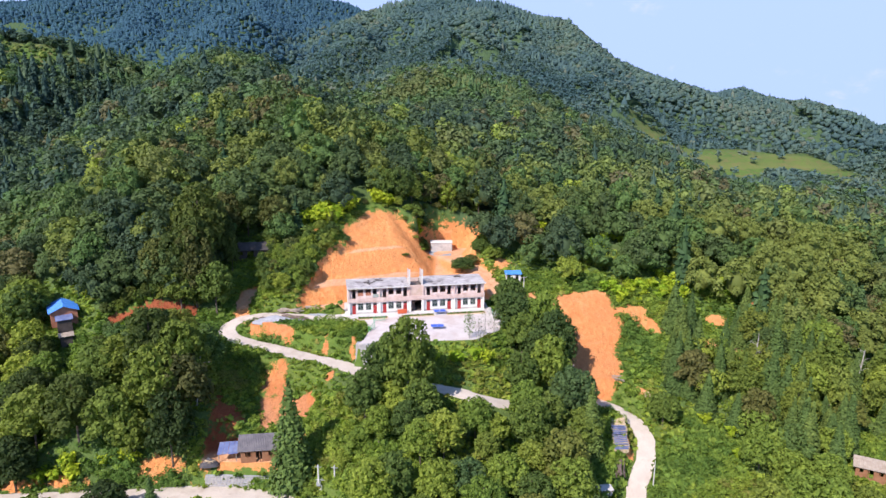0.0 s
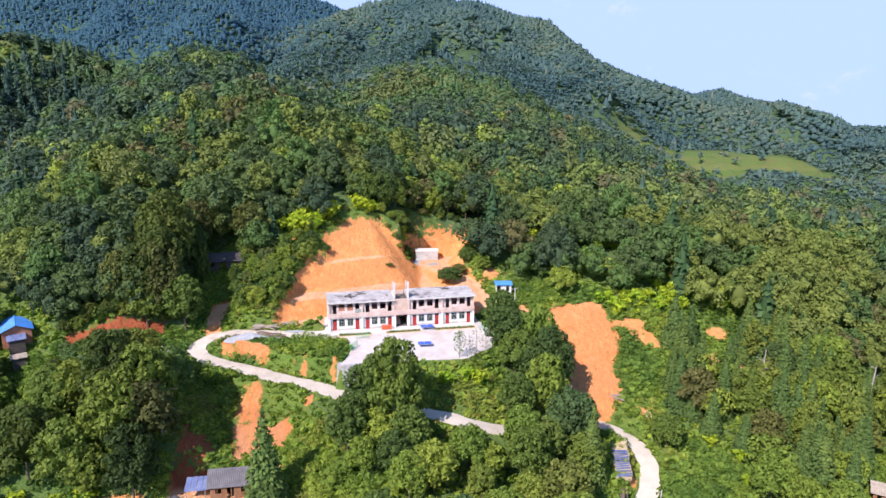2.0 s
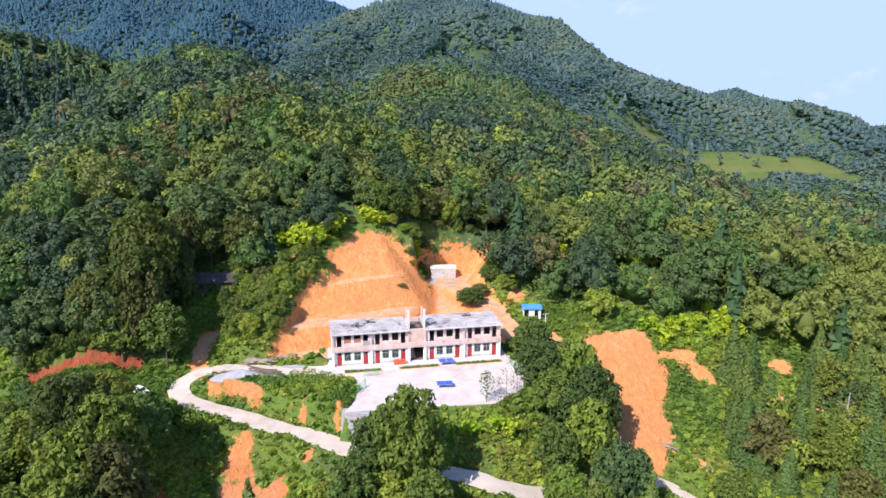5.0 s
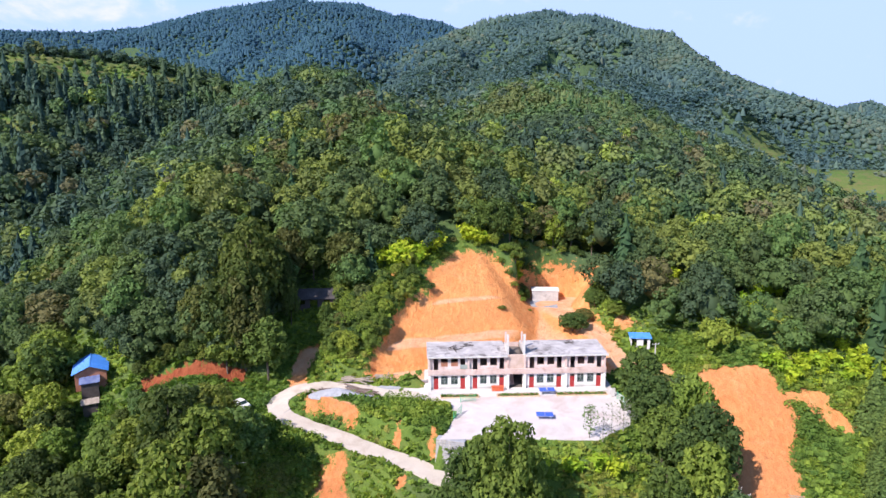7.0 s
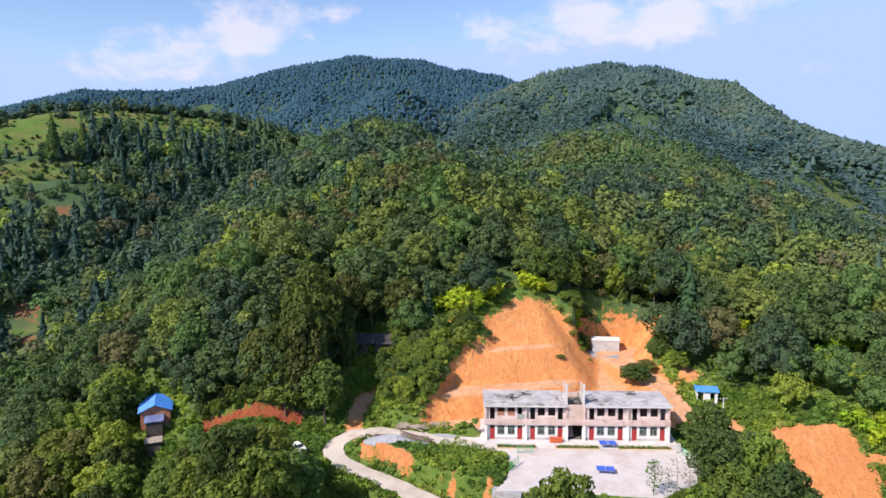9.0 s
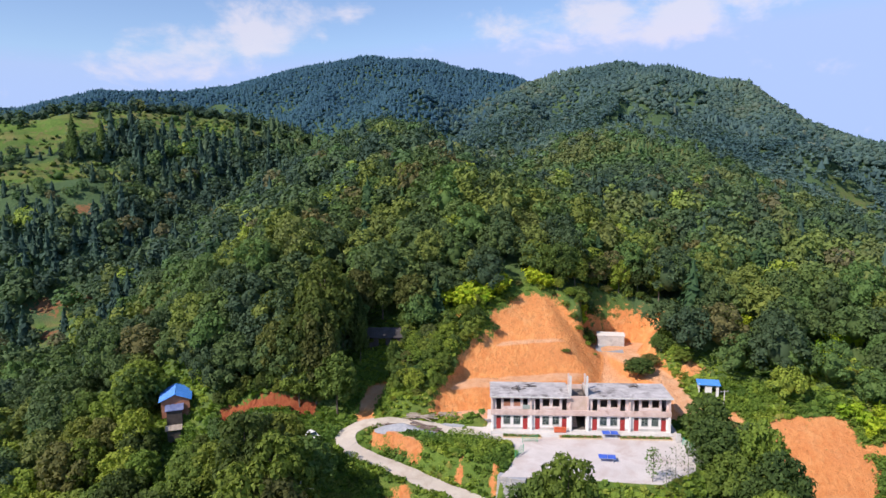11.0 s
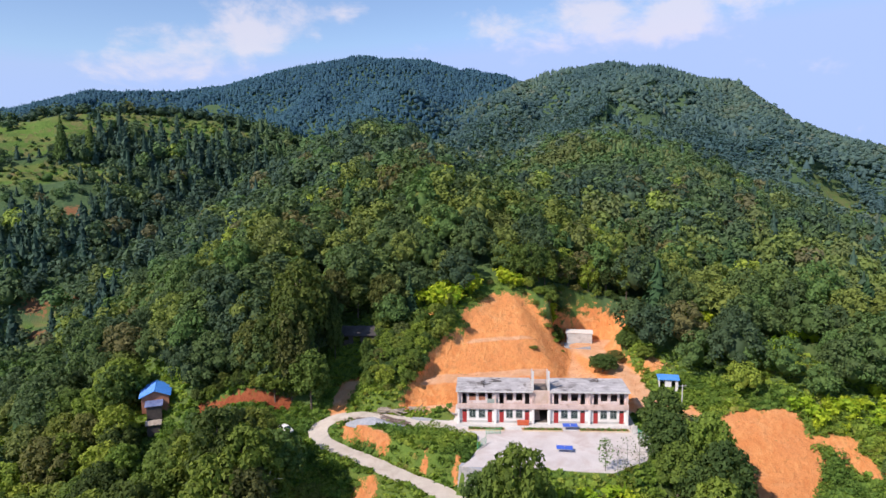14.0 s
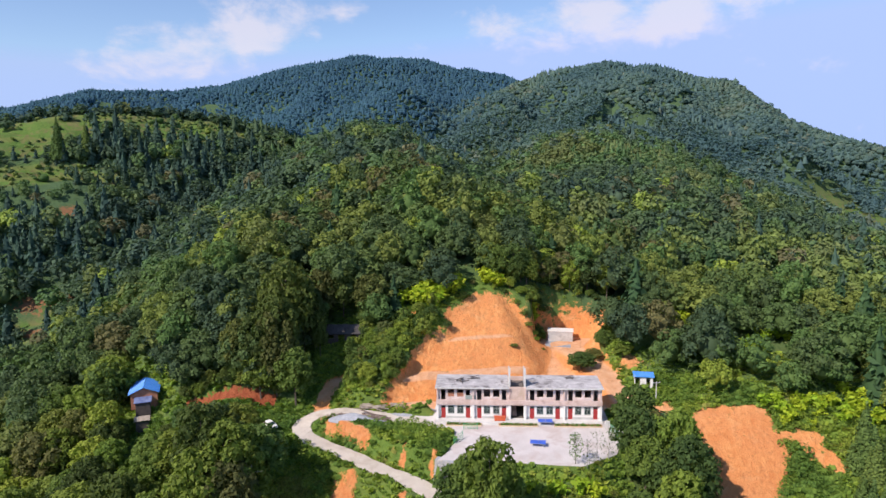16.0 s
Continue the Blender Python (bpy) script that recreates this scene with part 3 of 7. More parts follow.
def red_earth(x, y):
    """Red subsoil: the bank under the thicket, the ravine, and in part the clay slip. Its dark tone includes the tree
    shade on bank and ravine.
    """
    off = np.abs((y - 138.8) * 19 - (x + 76) * 5) / math.hypot(19, 5)
    bank = (1 - smooth(off, 2.5, 5)) * smooth(x, -84, -78) * (1 - smooth(x, -54, -50))
    slip = 0.22 * (1 - smooth(inside(x, y, SLIP), 0, 2))
    slip = np.maximum(slip, 0.3 * (1 - smooth(inside(x, y, LAWN), 2, 4)))
    slip = np.maximum(slip, 0.4 * (1 - smooth(np.hypot((x + 30) / 12, (y - 119) / 8), 0.8, 1.2)))
    return np.maximum(np.maximum(bank, slip), 1 - smooth(np.hypot((x + 42) / 6, (y - 115) / 8), 0.8, 1.2))


def fields(x, y):
    out = np.zeros(np.shape(x))
    for cx, cy, rx, ry, turn in FIELDS:
        c, q = math.cos(radians(turn)), math.sin(radians(turn))
        u, v = ((x - cx) * c + (y - cy) * q) / rx, ((y - cy) * c - (x - cx) * q) / ry
        out = np.maximum(out, 1 - smooth(np.hypot(u, v) + 0.2 * fbm(x, y, 40, 3, 4.0), 0.8, 1.1))
    return out


SCARS = [(-206, 238, 11, 2.6, 38), (-199, 222, 7, 1.6, 38), (47.6, 150.8, 3.4, 5.4, 22), (43.6, 152.6, 2.6, 1.3, 0), (66.8, 151.5, 2.6, 1.8, 0), (60.8, 143.9, 3.2, 2.5, 0), (68.1, 140.8, 2.4, 1.8, 0), (65.5, 137.1, 1.5, 1.1, 0), (78, 156.3, 3.0, 1.4, 30),
         (-18.9, 128.0, 1.2, 2.4, 0), (-34.0, 119.5, 3.9, 6.8, 8), (-27.0, 118, 2.2, 4.6, -10), (-23.0, 121, 1.2, 1.0, 0),
         (-232, 279, 9, 3.5, 0), (-70, 100.6, 8, 1.5, 6), (-48, 104.0, 6, 2.0, 8), (-33, 169.4, 5.5, 0.9, 0), (-36.5, 135.0, 3.4, 1.2, -20), (64, 110, 2, 1, 0), (70, 104, 1.2, 1.0, 0), (-41, 114, 3.5, 4.5, 0), (20, 158, 4, 3, 20), (15, 171, 2.5, 4, 0), (43, 131, 1.8, 1.8, 0), (36.8, 117.5, 1.2, 4, 0)]


def height(x, y):
    return float(land(np.array([x]), np.array([y]))[0][0])


def mesh_np(name, verts, faces, mats, index=None, tint=None):
    """A mesh from arrays; faces is a list of index arrays of one size each."""
    me = bpy.data.meshes.new(name)
    faces = [f for f in faces if len(f)]
    sizes = np.concatenate([np.full(len(f), f.shape[1]) for f in faces])
    loops = np.concatenate([f.ravel() for f in faces]).astype(np.int32)
    me.vertices.add(len(verts))
    me.vertices.foreach_set("co", np.asarray(verts, np.float32).ravel())
    me.loops.add(len(loops))
    me.loops.foreach_set("vertex_index", loops)
    me.polygons.add(len(sizes))
    me.polygons.foreach_set("loop_start", np.concatenate([[0], np.cumsum(sizes)[:-1]]).astype(np.int32))
    if index is not None:
        me.polygons.foreach_set("material_index", np.asarray(index, np.int32))
    for m in mats:
        me.materials.append(m)
    me.update(calc_edges=True)
    if tint is not None:
        me.attributes.new("tint", "FLOAT", "POINT").data.foreach_set("value", np.asarray(tint, np.float32))
    return me


def spread(inner_lo, inner_hi, step, outer_lo, outer_hi, grow=1.12):
    mid = list(np.arange(inner_lo, inner_hi + step / 2, step))
    s, v, left = step, inner_lo, []
    while v > outer_lo:
        s = min(s * grow, 60)
        v -= s
        left.append(v)
    s, v, right = step, inner_hi, []
    while v < outer_hi:
        s = min(s * grow, 60)
        v += s
        right.append(v)
    return np.array(left[::-1] + mid + right)


# places where no tree stands: centre, half sizes
CLEAR = [(-6, 148, 20, 12), (-34, 137, 17, 6.5), (-38, 147, 13, 6), (-48, 150, 3.2, 11), (7, 166, 10, 13), (22, 163, 9, 6), (36, 147, 10, 17), (-35, 106, 9, 6), (50, 112, 9, 12), (-33, 127, 12, 5),
         (-8, 123, 12, 2), (-19, 176, 10, 8), (-36, 158, 8, 10), (-31, 121, 8, 9), (38, 122, 6, 14), (-49, 162, 5, 3.2), (-1, 186, 7, 8), (-18, 166, 17, 11), (43, 100, 7, 10),
         (83, 112, 5, 5), (-46, 128.5, 8, 6), (-40, 119, 6, 7), (49, 150, 5, 6), (-54.5, 134.5, 3, 3), (-20, 132, 7, 8), (-38, 95, 13, 6.0), (-29, 155, 6, 7), (19, 157, 7, 9), (-192, 205, 12, 5), (54, 156, 8, 5), (74, 160, 8, 5), (66, 149, 6, 5), (48, 145, 5, 7), (-71.6, 127.3, 2, 2), (-74.7, 135.5, 2, 2), (-68.3, 121.9, 2, 2), (-61, 136, 2.5, 2), (-60, 130.6, 2, 2), (-65.4, 128.7, 2, 2), (-69.3, 133.6, 2, 2), (-54, 129.8, 2, 2), (-58, 139.5, 8, 3.6), (-51.5, 136, 4, 6), (76, 103, 5, 6), (79, 107.5, 5, 5), (-20.5, 95, 5, 6.5), (-262, 288, 20, 6), (-231, 273, 9, 6), (-201, 226, 14, 7), (33, 113, 5, 9), (29.5, 104, 5, 8), (-75, 119, 4.5, 7), (-20.5, 108, 4.8, 7.5), (-23, 114, 4, 5), (-49.5, 155, 7, 8), (-68, 138.5, 10, 3.6), (-83.5, 135.5, 4, 4), (-81, 132, 3.6, 3.6), (-78.5, 128.5, 3.4, 3.4), (-76, 125, 3.2, 3.2), (-86, 139.5, 5, 5), (11.5, 123, 5.5, 6.5), (31.5, 121.5, 3.6, 5), (-26, 95, 8, 5), (-23, 89, 9, 4.5), (-19, 103, 6, 8), (-12, 98, 8, 6), (44, 138.5, 4.5, 6), (42.5, 131.5, 4, 4), (65.2, 148.2, 3.4, 5), (59.2, 140.4, 3.8, 5), (66.4, 137.3, 3.4, 5), (76, 152.5, 3.4, 5), (27.3, 183, 2.6, 4), (41, 173, 5, 3.6)]


def free(x, y):
    ok = np.ones(np.shape(x), bool)
    for cx, cy, rx, ry in CLEAR:
        ok &= ((x - cx) / rx) ** 2 + ((y - cy) / ry) ** 2 > 1
    ok &= inside(x, y, YARD) > 1.5
    for pts, gap in ((ROAD, 4.0), (TRACK, 3.0), (DIRT, 3.2), (LOW_ROAD, 4.5)):
        ok &= along(x, y, pts)[0] > gap
    return ok



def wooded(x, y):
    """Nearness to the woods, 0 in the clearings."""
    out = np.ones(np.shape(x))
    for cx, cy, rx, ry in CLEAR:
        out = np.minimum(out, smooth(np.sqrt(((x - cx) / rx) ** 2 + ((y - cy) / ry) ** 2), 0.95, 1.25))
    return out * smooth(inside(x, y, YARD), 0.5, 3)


def build_ground():
    xs, ys = spread(-72, 62, 0.8, -3200, 3200, 1.085), spread(92, 196, 0.8, -700, 3600, 1.07)
    xs, ys = np.unique(np.concatenate([xs, np.arange(-345, -225, 3.0)])), np.unique(np.concatenate([ys, np.arange(283, 425, 3.0)]))
    gx, gy = np.meshgrid(xs, ys)
    z, soil = land(gx, gy)
    d = np.hypot(gx, gy)
    field = fields(gx, gy)
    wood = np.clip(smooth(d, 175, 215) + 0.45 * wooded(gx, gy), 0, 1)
    ny, nx = gx.shape
    k = np.arange(nx * ny).reshape(ny, nx)
    quads = np.stack([k[:-1, :-1].ravel(), k[:-1, 1:].ravel(), k[1:, 1:].ravel(), k[1:, :-1].ravel()], 1)
    me = mesh_np("ground", np.stack([gx.ravel(), gy.ravel(), z.ravel()], 1), [quads], [mat_ground])
    me.attributes.new("soil", "FLOAT", "POINT").data.foreach_set("value", soil.ravel().astype(np.float32))
    me.attributes.new("field", "FLOAT", "POINT").data.foreach_set("value", field.ravel().astype(np.float32))
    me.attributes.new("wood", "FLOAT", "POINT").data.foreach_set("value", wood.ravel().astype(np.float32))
    me.attributes.new("red", "FLOAT", "POINT").data.foreach_set("value", red_earth(gx, gy).ravel().astype(np.float32))
    me.polygons.foreach_set("use_smooth", np.ones(len(quads), bool))
    return tagged(new("ground", me), "green hillside ground with bare orange clay cuts", "ground", kind="structure")


ground = build_ground()

# ---- building blocks ----
def bm_new():
    return bmesh.new()


def box(bm, x0, x1, y0, y1, z0, z1, m=None):
    """Adds a box; m: a matrix for it."""
    vs = [bm.verts.new((x, y, z)) for z in (z0, z1) for x, y in ((x0, y0), (x1, y0), (x1, y1), (x0, y1))]
    for f in ((3, 2, 1, 0), (4, 5, 6, 7), (0, 1, 5, 4), (1, 2, 6, 5), (2, 3, 7, 6), (3, 0, 4, 7)):
        bm.faces.new([vs[i] for i in f])
    if m is not None:
        bmesh.ops.transform(bm, matrix=m, verts=vs)
    return vs


def tube(bm, a, b, r0, r1=None, n=8):
    """A tapered round bar from a to b."""
    a, b = Vector(a), Vector(b)
    r1 = r0 if r1 is None else r1
    q = (b - a).to_track_quat("Z", "Y")
    rings = []
    for p, r in ((a, r0), (b, r1)):
        rings.append([bm.verts.new(p + q @ Vector((r * math.cos(2 * math.pi * i / n), r * math.sin(2 * math.pi * i / n), 0))) for i in range(n)])
    for i in range(n):
        bm.faces.new((rings[0][i], rings[0][(i + 1) % n], rings[1][(i + 1) % n], rings[1][i]))
    bm.faces.new(rings[0][::-1])
    bm.faces.new(rings[1])


def finish(bm, name, material, bevel=0.0):
    if bevel:
        bmesh.ops.bevel(bm, geom=bm.edges[:], offset=bevel, segments=1, affect="EDGES")
    bmesh.ops.recalc_face_normals(bm, faces=bm.faces[:])
    me = bpy.data.meshes.new(name)
    bm.to_mesh(me)
    bm.free()
    me.materials.append(material)
    return me


def part(name, bm, material, parent, label="", bevel=0.0, at=None):
    """Links a bmesh as one mesh under a thing or a part."""
    ob = new(name, finish(bm, name, material, bevel))
    ob.parent = parent
    if at is not None:
        ob.matrix_basis = at
    if label:
        tagged(ob, label)
    return ob


def thing(name, m, label, category, group="", kind=""):
    ob = new(name)
    ob.matrix_basis = m
    ob.empty_display_size = 0.3
    return tagged(ob, label, category, group, kind)


def strip(name, pts, half, thick, material, label, category, step=1.2, lift=0.06, wob=0.12):
    """A paved way that follows a line of points, with real edges."""
    line = []
    P = [Vector(p) for p in pts]
    for i in range(len(P) - 1):
        p0, p1, p2, p3 = P[max(i - 1, 0)], P[i], P[i + 1], P[min(i + 2, len(P) - 1)]
        n = max(2, int((p2 - p1).length / step))
        for k in range(n):
            t = k / n
            line.append(0.5 * ((2 * p1) + (p2 - p0) * t + (2 * p0 - 5 * p1 + 4 * p2 - p3) * t * t + (3 * p1 - p0 - 3 * p2 + p3) * t ** 3))
    line.append(P[-1])
    bm = bm_new()
    rows = []
    for i, p in enumerate(line):
        d = line[min(i + 1, len(line) - 1)] - line[max(i - 1, 0)]
        side = Vector((d.y, -d.x, 0)).normalized()
        w = [half + wob * math.sin(i * 1.7 + s) + wob * math.sin(i * 0.61 + 2 * s) for s in (0, 2)]
        a, b = p - side * w[0], p + side * w[1]
        rows.append([bm.verts.new((v.x, v.y, v.z + lift - dz)) for v, dz in ((a, thick), (a, 0), (p, -0.03), (b, 0), (b, thick))])
    for r, s in zip(rows, rows[1:]):
        for k in range(4):
            bm.faces.new((r[k], r[k + 1], s[k + 1], s[k]))
    return tagged(new(name, finish(bm, name, material)), label, category, kind="structure")


road = strip("road", ROAD, 1.8, 0.5, mat_road, "pale concrete village road winding up the slope", "road")
low_road = strip("road", LOW_ROAD, 2.2, 0.5, mat_road, "pale dusty lane below the bank", "road")

bm = bm_new()
low = [bm.verts.new((x, y, -0.4)) for x, y in YARD]
top = [bm.verts.new((x, y, 0.02)) for x, y in YARD]
bm.faces.new(top)
for i in range(len(YARD)):
    j = (i + 1) % len(YARD)
    bm.faces.new((low[i], low[j], top[j], top[i]))
yard = tagged(new("pavement", finish(bm, "pavement", mat_yard)), "stained pale concrete school yard", "pavement", kind="structure")

# ---- the school ----
L, D, H1, H2 = 31.9, 7.4, 3.45, 6.75
SCHOOL = pose(-21.98, 141.91, 0.02, 0, 0, 10.6)
school = thing("school_building", SCHOOL, "long two-storey school with white ground floor and unfinished upper floor", "school")
ROOMS = [0.15, 7.15, 17.35, 24.75]
LEN = [7.0, 7.0, 7.2, 7.0]


def wall(bm, u0, u1, z0, z1, v0, v1, holes):
    """A wall along u with openings through it, as cells."""
    us = sorted({u0, u1, *[h[0] for h in holes], *[h[1] for h in holes]})
    zs = sorted({z0, z1, *[h[2] for h in holes], *[h[3] for h in holes]})
    for a, b in zip(us, us[1:]):
        run = None
        for c, d in zip(zs, zs[1:]):
            if any(h[0] <= a and b <= h[1] and h[2] <= c and d <= h[3] for h in holes):
                if run:
                    box(bm, a, b, v0, v1, *run)
                run = None
            else:
                run = (run[0], d) if run else (c, d)
        if run:
            box(bm, a, b, v0, v1, *run)


ground_holes, upper_holes = [], []
doors, windows, gaps = [], [], []
for u, n in zip(ROOMS, LEN):
    k = n / 7.0
    for a, b in ((0.75, 1.6), (5.55, 6.4)):
        doors.append((u + a * k, u + b * k))
        ground_holes.append((u + a * k, u + b * k, 0.3, 2.85))
        upper_holes.append((u + a * k, u + b * k, H1 + 0.35, H1 + 2.75))
    for a, b in ((2.05, 3.3), (3.85, 5.1)):
        windows.append((u + a * k, u + b * k))
        ground_holes.append((u + a * k, u + b * k, 1.25, 2.85))
        upper_holes.append((u + a * k, u + b * k, H1 + 1.2, H1 + 2.75))
ground_holes.append((14.55, 16.95, 0.3, 3.05))

bm = bm_new()
wall(bm, 0.0, L, 0.0, H1 - 0.3, 0.45, 0.7, ground_holes)
part("front_wall", bm, mat_white, school, "white painted ground-floor front wall")
bm = bm_new()
wall(bm, 0.0, 14.1, H1, H2 - 0.2, 0.45, 0.7, [h for h in upper_holes if h[0] < 14])
part("upper_front_wall", bm, mat_plaster, school, "unpainted pinkish plaster upper front wall")
bm = bm_new()
wall(bm, 17.3, L, H1, H2 - 0.2, 0.45, 0.7, [h for h in upper_holes if h[0] > 14])
part("upper_front_wall", bm, mat_plaster, school, "unpainted pinkish plaster upper front wall")
bm = bm_new()
box(bm, 14.1, 17.3, 0.25, 0.7, H1 + 0.1, H2 - 0.1)
part("stair_front_wall", bm, mat_stairwall, school, "buff unfinished stair front wall")
bm = bm_new()
box(bm, 0, L, D - 0.25, D, 0, H2 - 0.2)
part("back_wall", bm, mat_cement, school)
for u0 in (0.0, L - 0.25):
    bm = bm_new()
    box(bm, u0, u0 + 0.25, 0.7, D - 0.25, 0, H2 - 0.2)
    part("side_wall", bm, mat_white, school)
for u0 in (7.05, 14.1, 17.15, 24.6):
    bm = bm_new()
    box(bm, u0, u0 + 0.2, 0.7, D - 0.25, 0, H2 - 0.2)
    part("cross_wall", bm, mat_dark, school, "dull inner cross wall")
bm = bm_new()
box(bm, 0, L, 0.0, D, H1 - 0.3, H1)
part("floor_slab", bm, mat_cement, school)
bm = bm_new()
box(bm, -0.05, L + 0.05, -0.05, 0.2, H1 - 0.25, H1 + 0.72)
part("gallery_parapet", bm, mat_cement, school, "stained cement band between the storeys")
bm = bm_new()
box(bm, 0.25, L - 0.25, 0.7, D - 0.25, 0.0, 0.28)
part("ground_floor", bm, mat_dark, school)
# a grey dado along the verandah and a brick course under the eaves
us = [0.4] + [e for a, b in sorted(doors + [(14.55, 16.95)]) for e in (a - 0.03, b + 0.03)] + [L - 0.4]
for u0, u1 in zip(us[::2], us[1::2]):
    if u1 - u0 > 0.3:
        bm = bm_new()
        box(bm, u0, u1, 0.435, 0.45, 0.28, 0.72)
        part("dado", bm, mat_cementgrey, school, "grey cement dado")
for u0, u1 in ((0.4, 14.0), (17.4, L - 0.4)):
    bm = bm_new()
    box(bm, u0, u1, 0.41, 0.45, H2 - 0.36, H2 - 0.2)
    part("brick_course", bm, mat_brick, school, "bare red brick course under the eaves")
# roof in two halves with a raised edge, either side of the stair head
for u0, u1 in ((-0.25, 14.1), (17.3, L + 0.25)):
    bm = bm_new()
    box(bm, u0, u1, -0.35, D + 0.25, H2 - 0.2, H2)
    bmesh.ops.bevel(bm, geom=bm.edges[:], offset=0.03, segments=1, affect="EDGES")
    part("roof_slab", bm, mat_roofslab, school, "weathered patchy grey concrete roof")
    bm = bm_new()
    box(bm, u0 - 0.02, u1 + 0.02, -0.40, -0.35, H2 - 0.24, H2 + 0.04)
    part("fascia", bm, mat_palecement, school, "pale roof edge")
# stair head: two flank walls with tall posts, a sloped slab between
for u0 in (14.05, 17.0):
    bm = bm_new()
    vs = [bm.verts.new(p) for u in (u0, u0 + 0.25) for p in ((u, 0.9, H2 - 0.2), (u, 5.2, H2 - 0.2), (u, 5.2, H2 + 0.5), (u, 0.9, H2 + 1.9))]
    for f in ((0, 1, 2, 3), (7, 6, 5, 4), (0, 4, 5, 1), (1, 5, 6, 2), (2, 6, 7, 3), (3, 7, 4, 0)):
        bm.faces.new([vs[i] for i in f])
    part("stair_flank_wall", bm, mat_palecement, school)
    bm = bm_new()
    box(bm, u0 - 0.05, u0 + 0.3, 0.45, 0.9, H2 - 0.2, H2 + 3.6)
    part("post", bm, mat_palecement, school, "tall unfinished concrete post")
    bm = bm_new()
    box(bm, u0 - 0.03, u0 + 0.25, 3.4, 3.75, H2 - 0.2, H2 + 3.1)
    part("post", bm, mat_cement, school, "tall unfinished concrete post")
bm = bm_new()
box(bm, 14.3, 17.0, 0.7, D, H2 - 1.2, H2 - 1.0)
part("stair_landing", bm, mat_dark, school)
bm = bm_new()
for i in range(9):
    box(bm, 14.5, 15.7, 2.0 + 0.3 * i, 2.3 + 0.3 * i, 0.28, 0.28 + 0.17 * (i + 1))
part("stair_flight", bm, mat_cement, school)
# pilasters
for u0 in (0.0, 6.95, 14.0, 17.05, 24.5, L - 0.4):
    bm = bm_new()
    box(bm, u0, u0 + 0.4, 0.02, 0.45, 0.0, H1 - 0.25)
    part("pillar", bm, mat_white, school, "white painted pillar")
    bm = bm_new()
    box(bm, u0 + 0.03, u0 + 0.35, 0.1, 0.45, H1 + 0.72, H2 - 0.2)
    part("pillar", bm, mat_cement, school)
bm = bm_new()
box(bm, -0.1, L + 0.1, -1.3, 0.45, 0.0, 0.28)
part("plinth", bm, mat_palecement, school, "pale concrete verandah plinth", 0.02)
for u0, u1 in ((8.9, 11.9), (19.6, 22.4)):
    bm = bm_new()
    box(bm, u0, u1, -1.75, -1.3, 0.0, 0.16)
    box(bm, u0, u1, -2.2, -1.75, 0.0, 0.08)
    part("step", bm, mat_palecement, school)
for a, b in doors:
    bm = bm_new()
    box(bm, a + 0.06, b - 0.06, 0.52, 0.58, 0.3, 2.28)
    for z0, z1 in ((0.5, 1.2), (1.35, 2.1)):
        box(bm, a + 0.17, b - 0.17, 0.49, 0.52, z0, z1)
    d = part("door", bm, mat_red, school, "red painted wooden door")
    bm = bm_new()
    for u0, u1, z0, z1 in ((a, a + 0.06, 0.3, 2.85), (b - 0.06, b, 0.3, 2.85), (a + 0.06, b - 0.06, 2.28, 2.36), (a + 0.06, b - 0.06, 2.79, 2.85)):
        box(bm, u0, u1, 0.48, 0.6, z0, z1)
    part("door_frame", bm, mat_red, d)
    bm = bm_new()
    box(bm, a + 0.06, b - 0.06, 0.53, 0.55, 2.36, 2.79)
    part("pane", bm, mat_glass, d)
    bm = bm_new()
    tube(bm, (b - 0.15, 0.44, 1.3), (b - 0.15, 0.5, 1.3), 0.03)
    part("handle", bm, mat_steel, d)
for a, b in windows:
    bm = bm_new()
    mid = (a + b) / 2
    for u0, u1, z0, z1 in ((a, a + 0.06, 1.25, 2.85), (b - 0.06, b, 1.25, 2.85), (a + 0.06, b - 0.06, 1.25, 1.31), (a + 0.06, b - 0.06, 2.79, 2.85),
                           (a + 0.06, b - 0.06, 2.28, 2.34), (mid - 0.03, mid + 0.03, 1.31, 2.28), (mid - 0.03, mid + 0.03, 2.34, 2.79)):
        box(bm, u0, u1, 0.5, 0.58, z0, z1)
    w = part("window_frame", bm, mat_frame, school, "grey-green metal window frame")
    for u0, u1 in ((a + 0.06, mid - 0.03), (mid + 0.03, b - 0.06)):
        for z0, z1 in ((1.31, 2.28), (2.34, 2.79)):
            bm = bm_new()
            box(bm, u0, u1, 0.53, 0.55, z0, z1)
            part("pane", bm, mat_glass, w)
    bm = bm_new()
    for i in range(5):
        u0 = a + (b - a) * (i + 0.5) / 5
        tube(bm, (u0, 0.46, 1.3), (u0, 0.46, 2.8), 0.012, n=4)
    part("security_bars", bm, mat_steel, w)
    bm = bm_new()
    box(bm, a - 0.05, b + 0.05, 0.38, 0.5, 1.17, 1.25)
    part("window_sill", bm, mat_palecement, w)
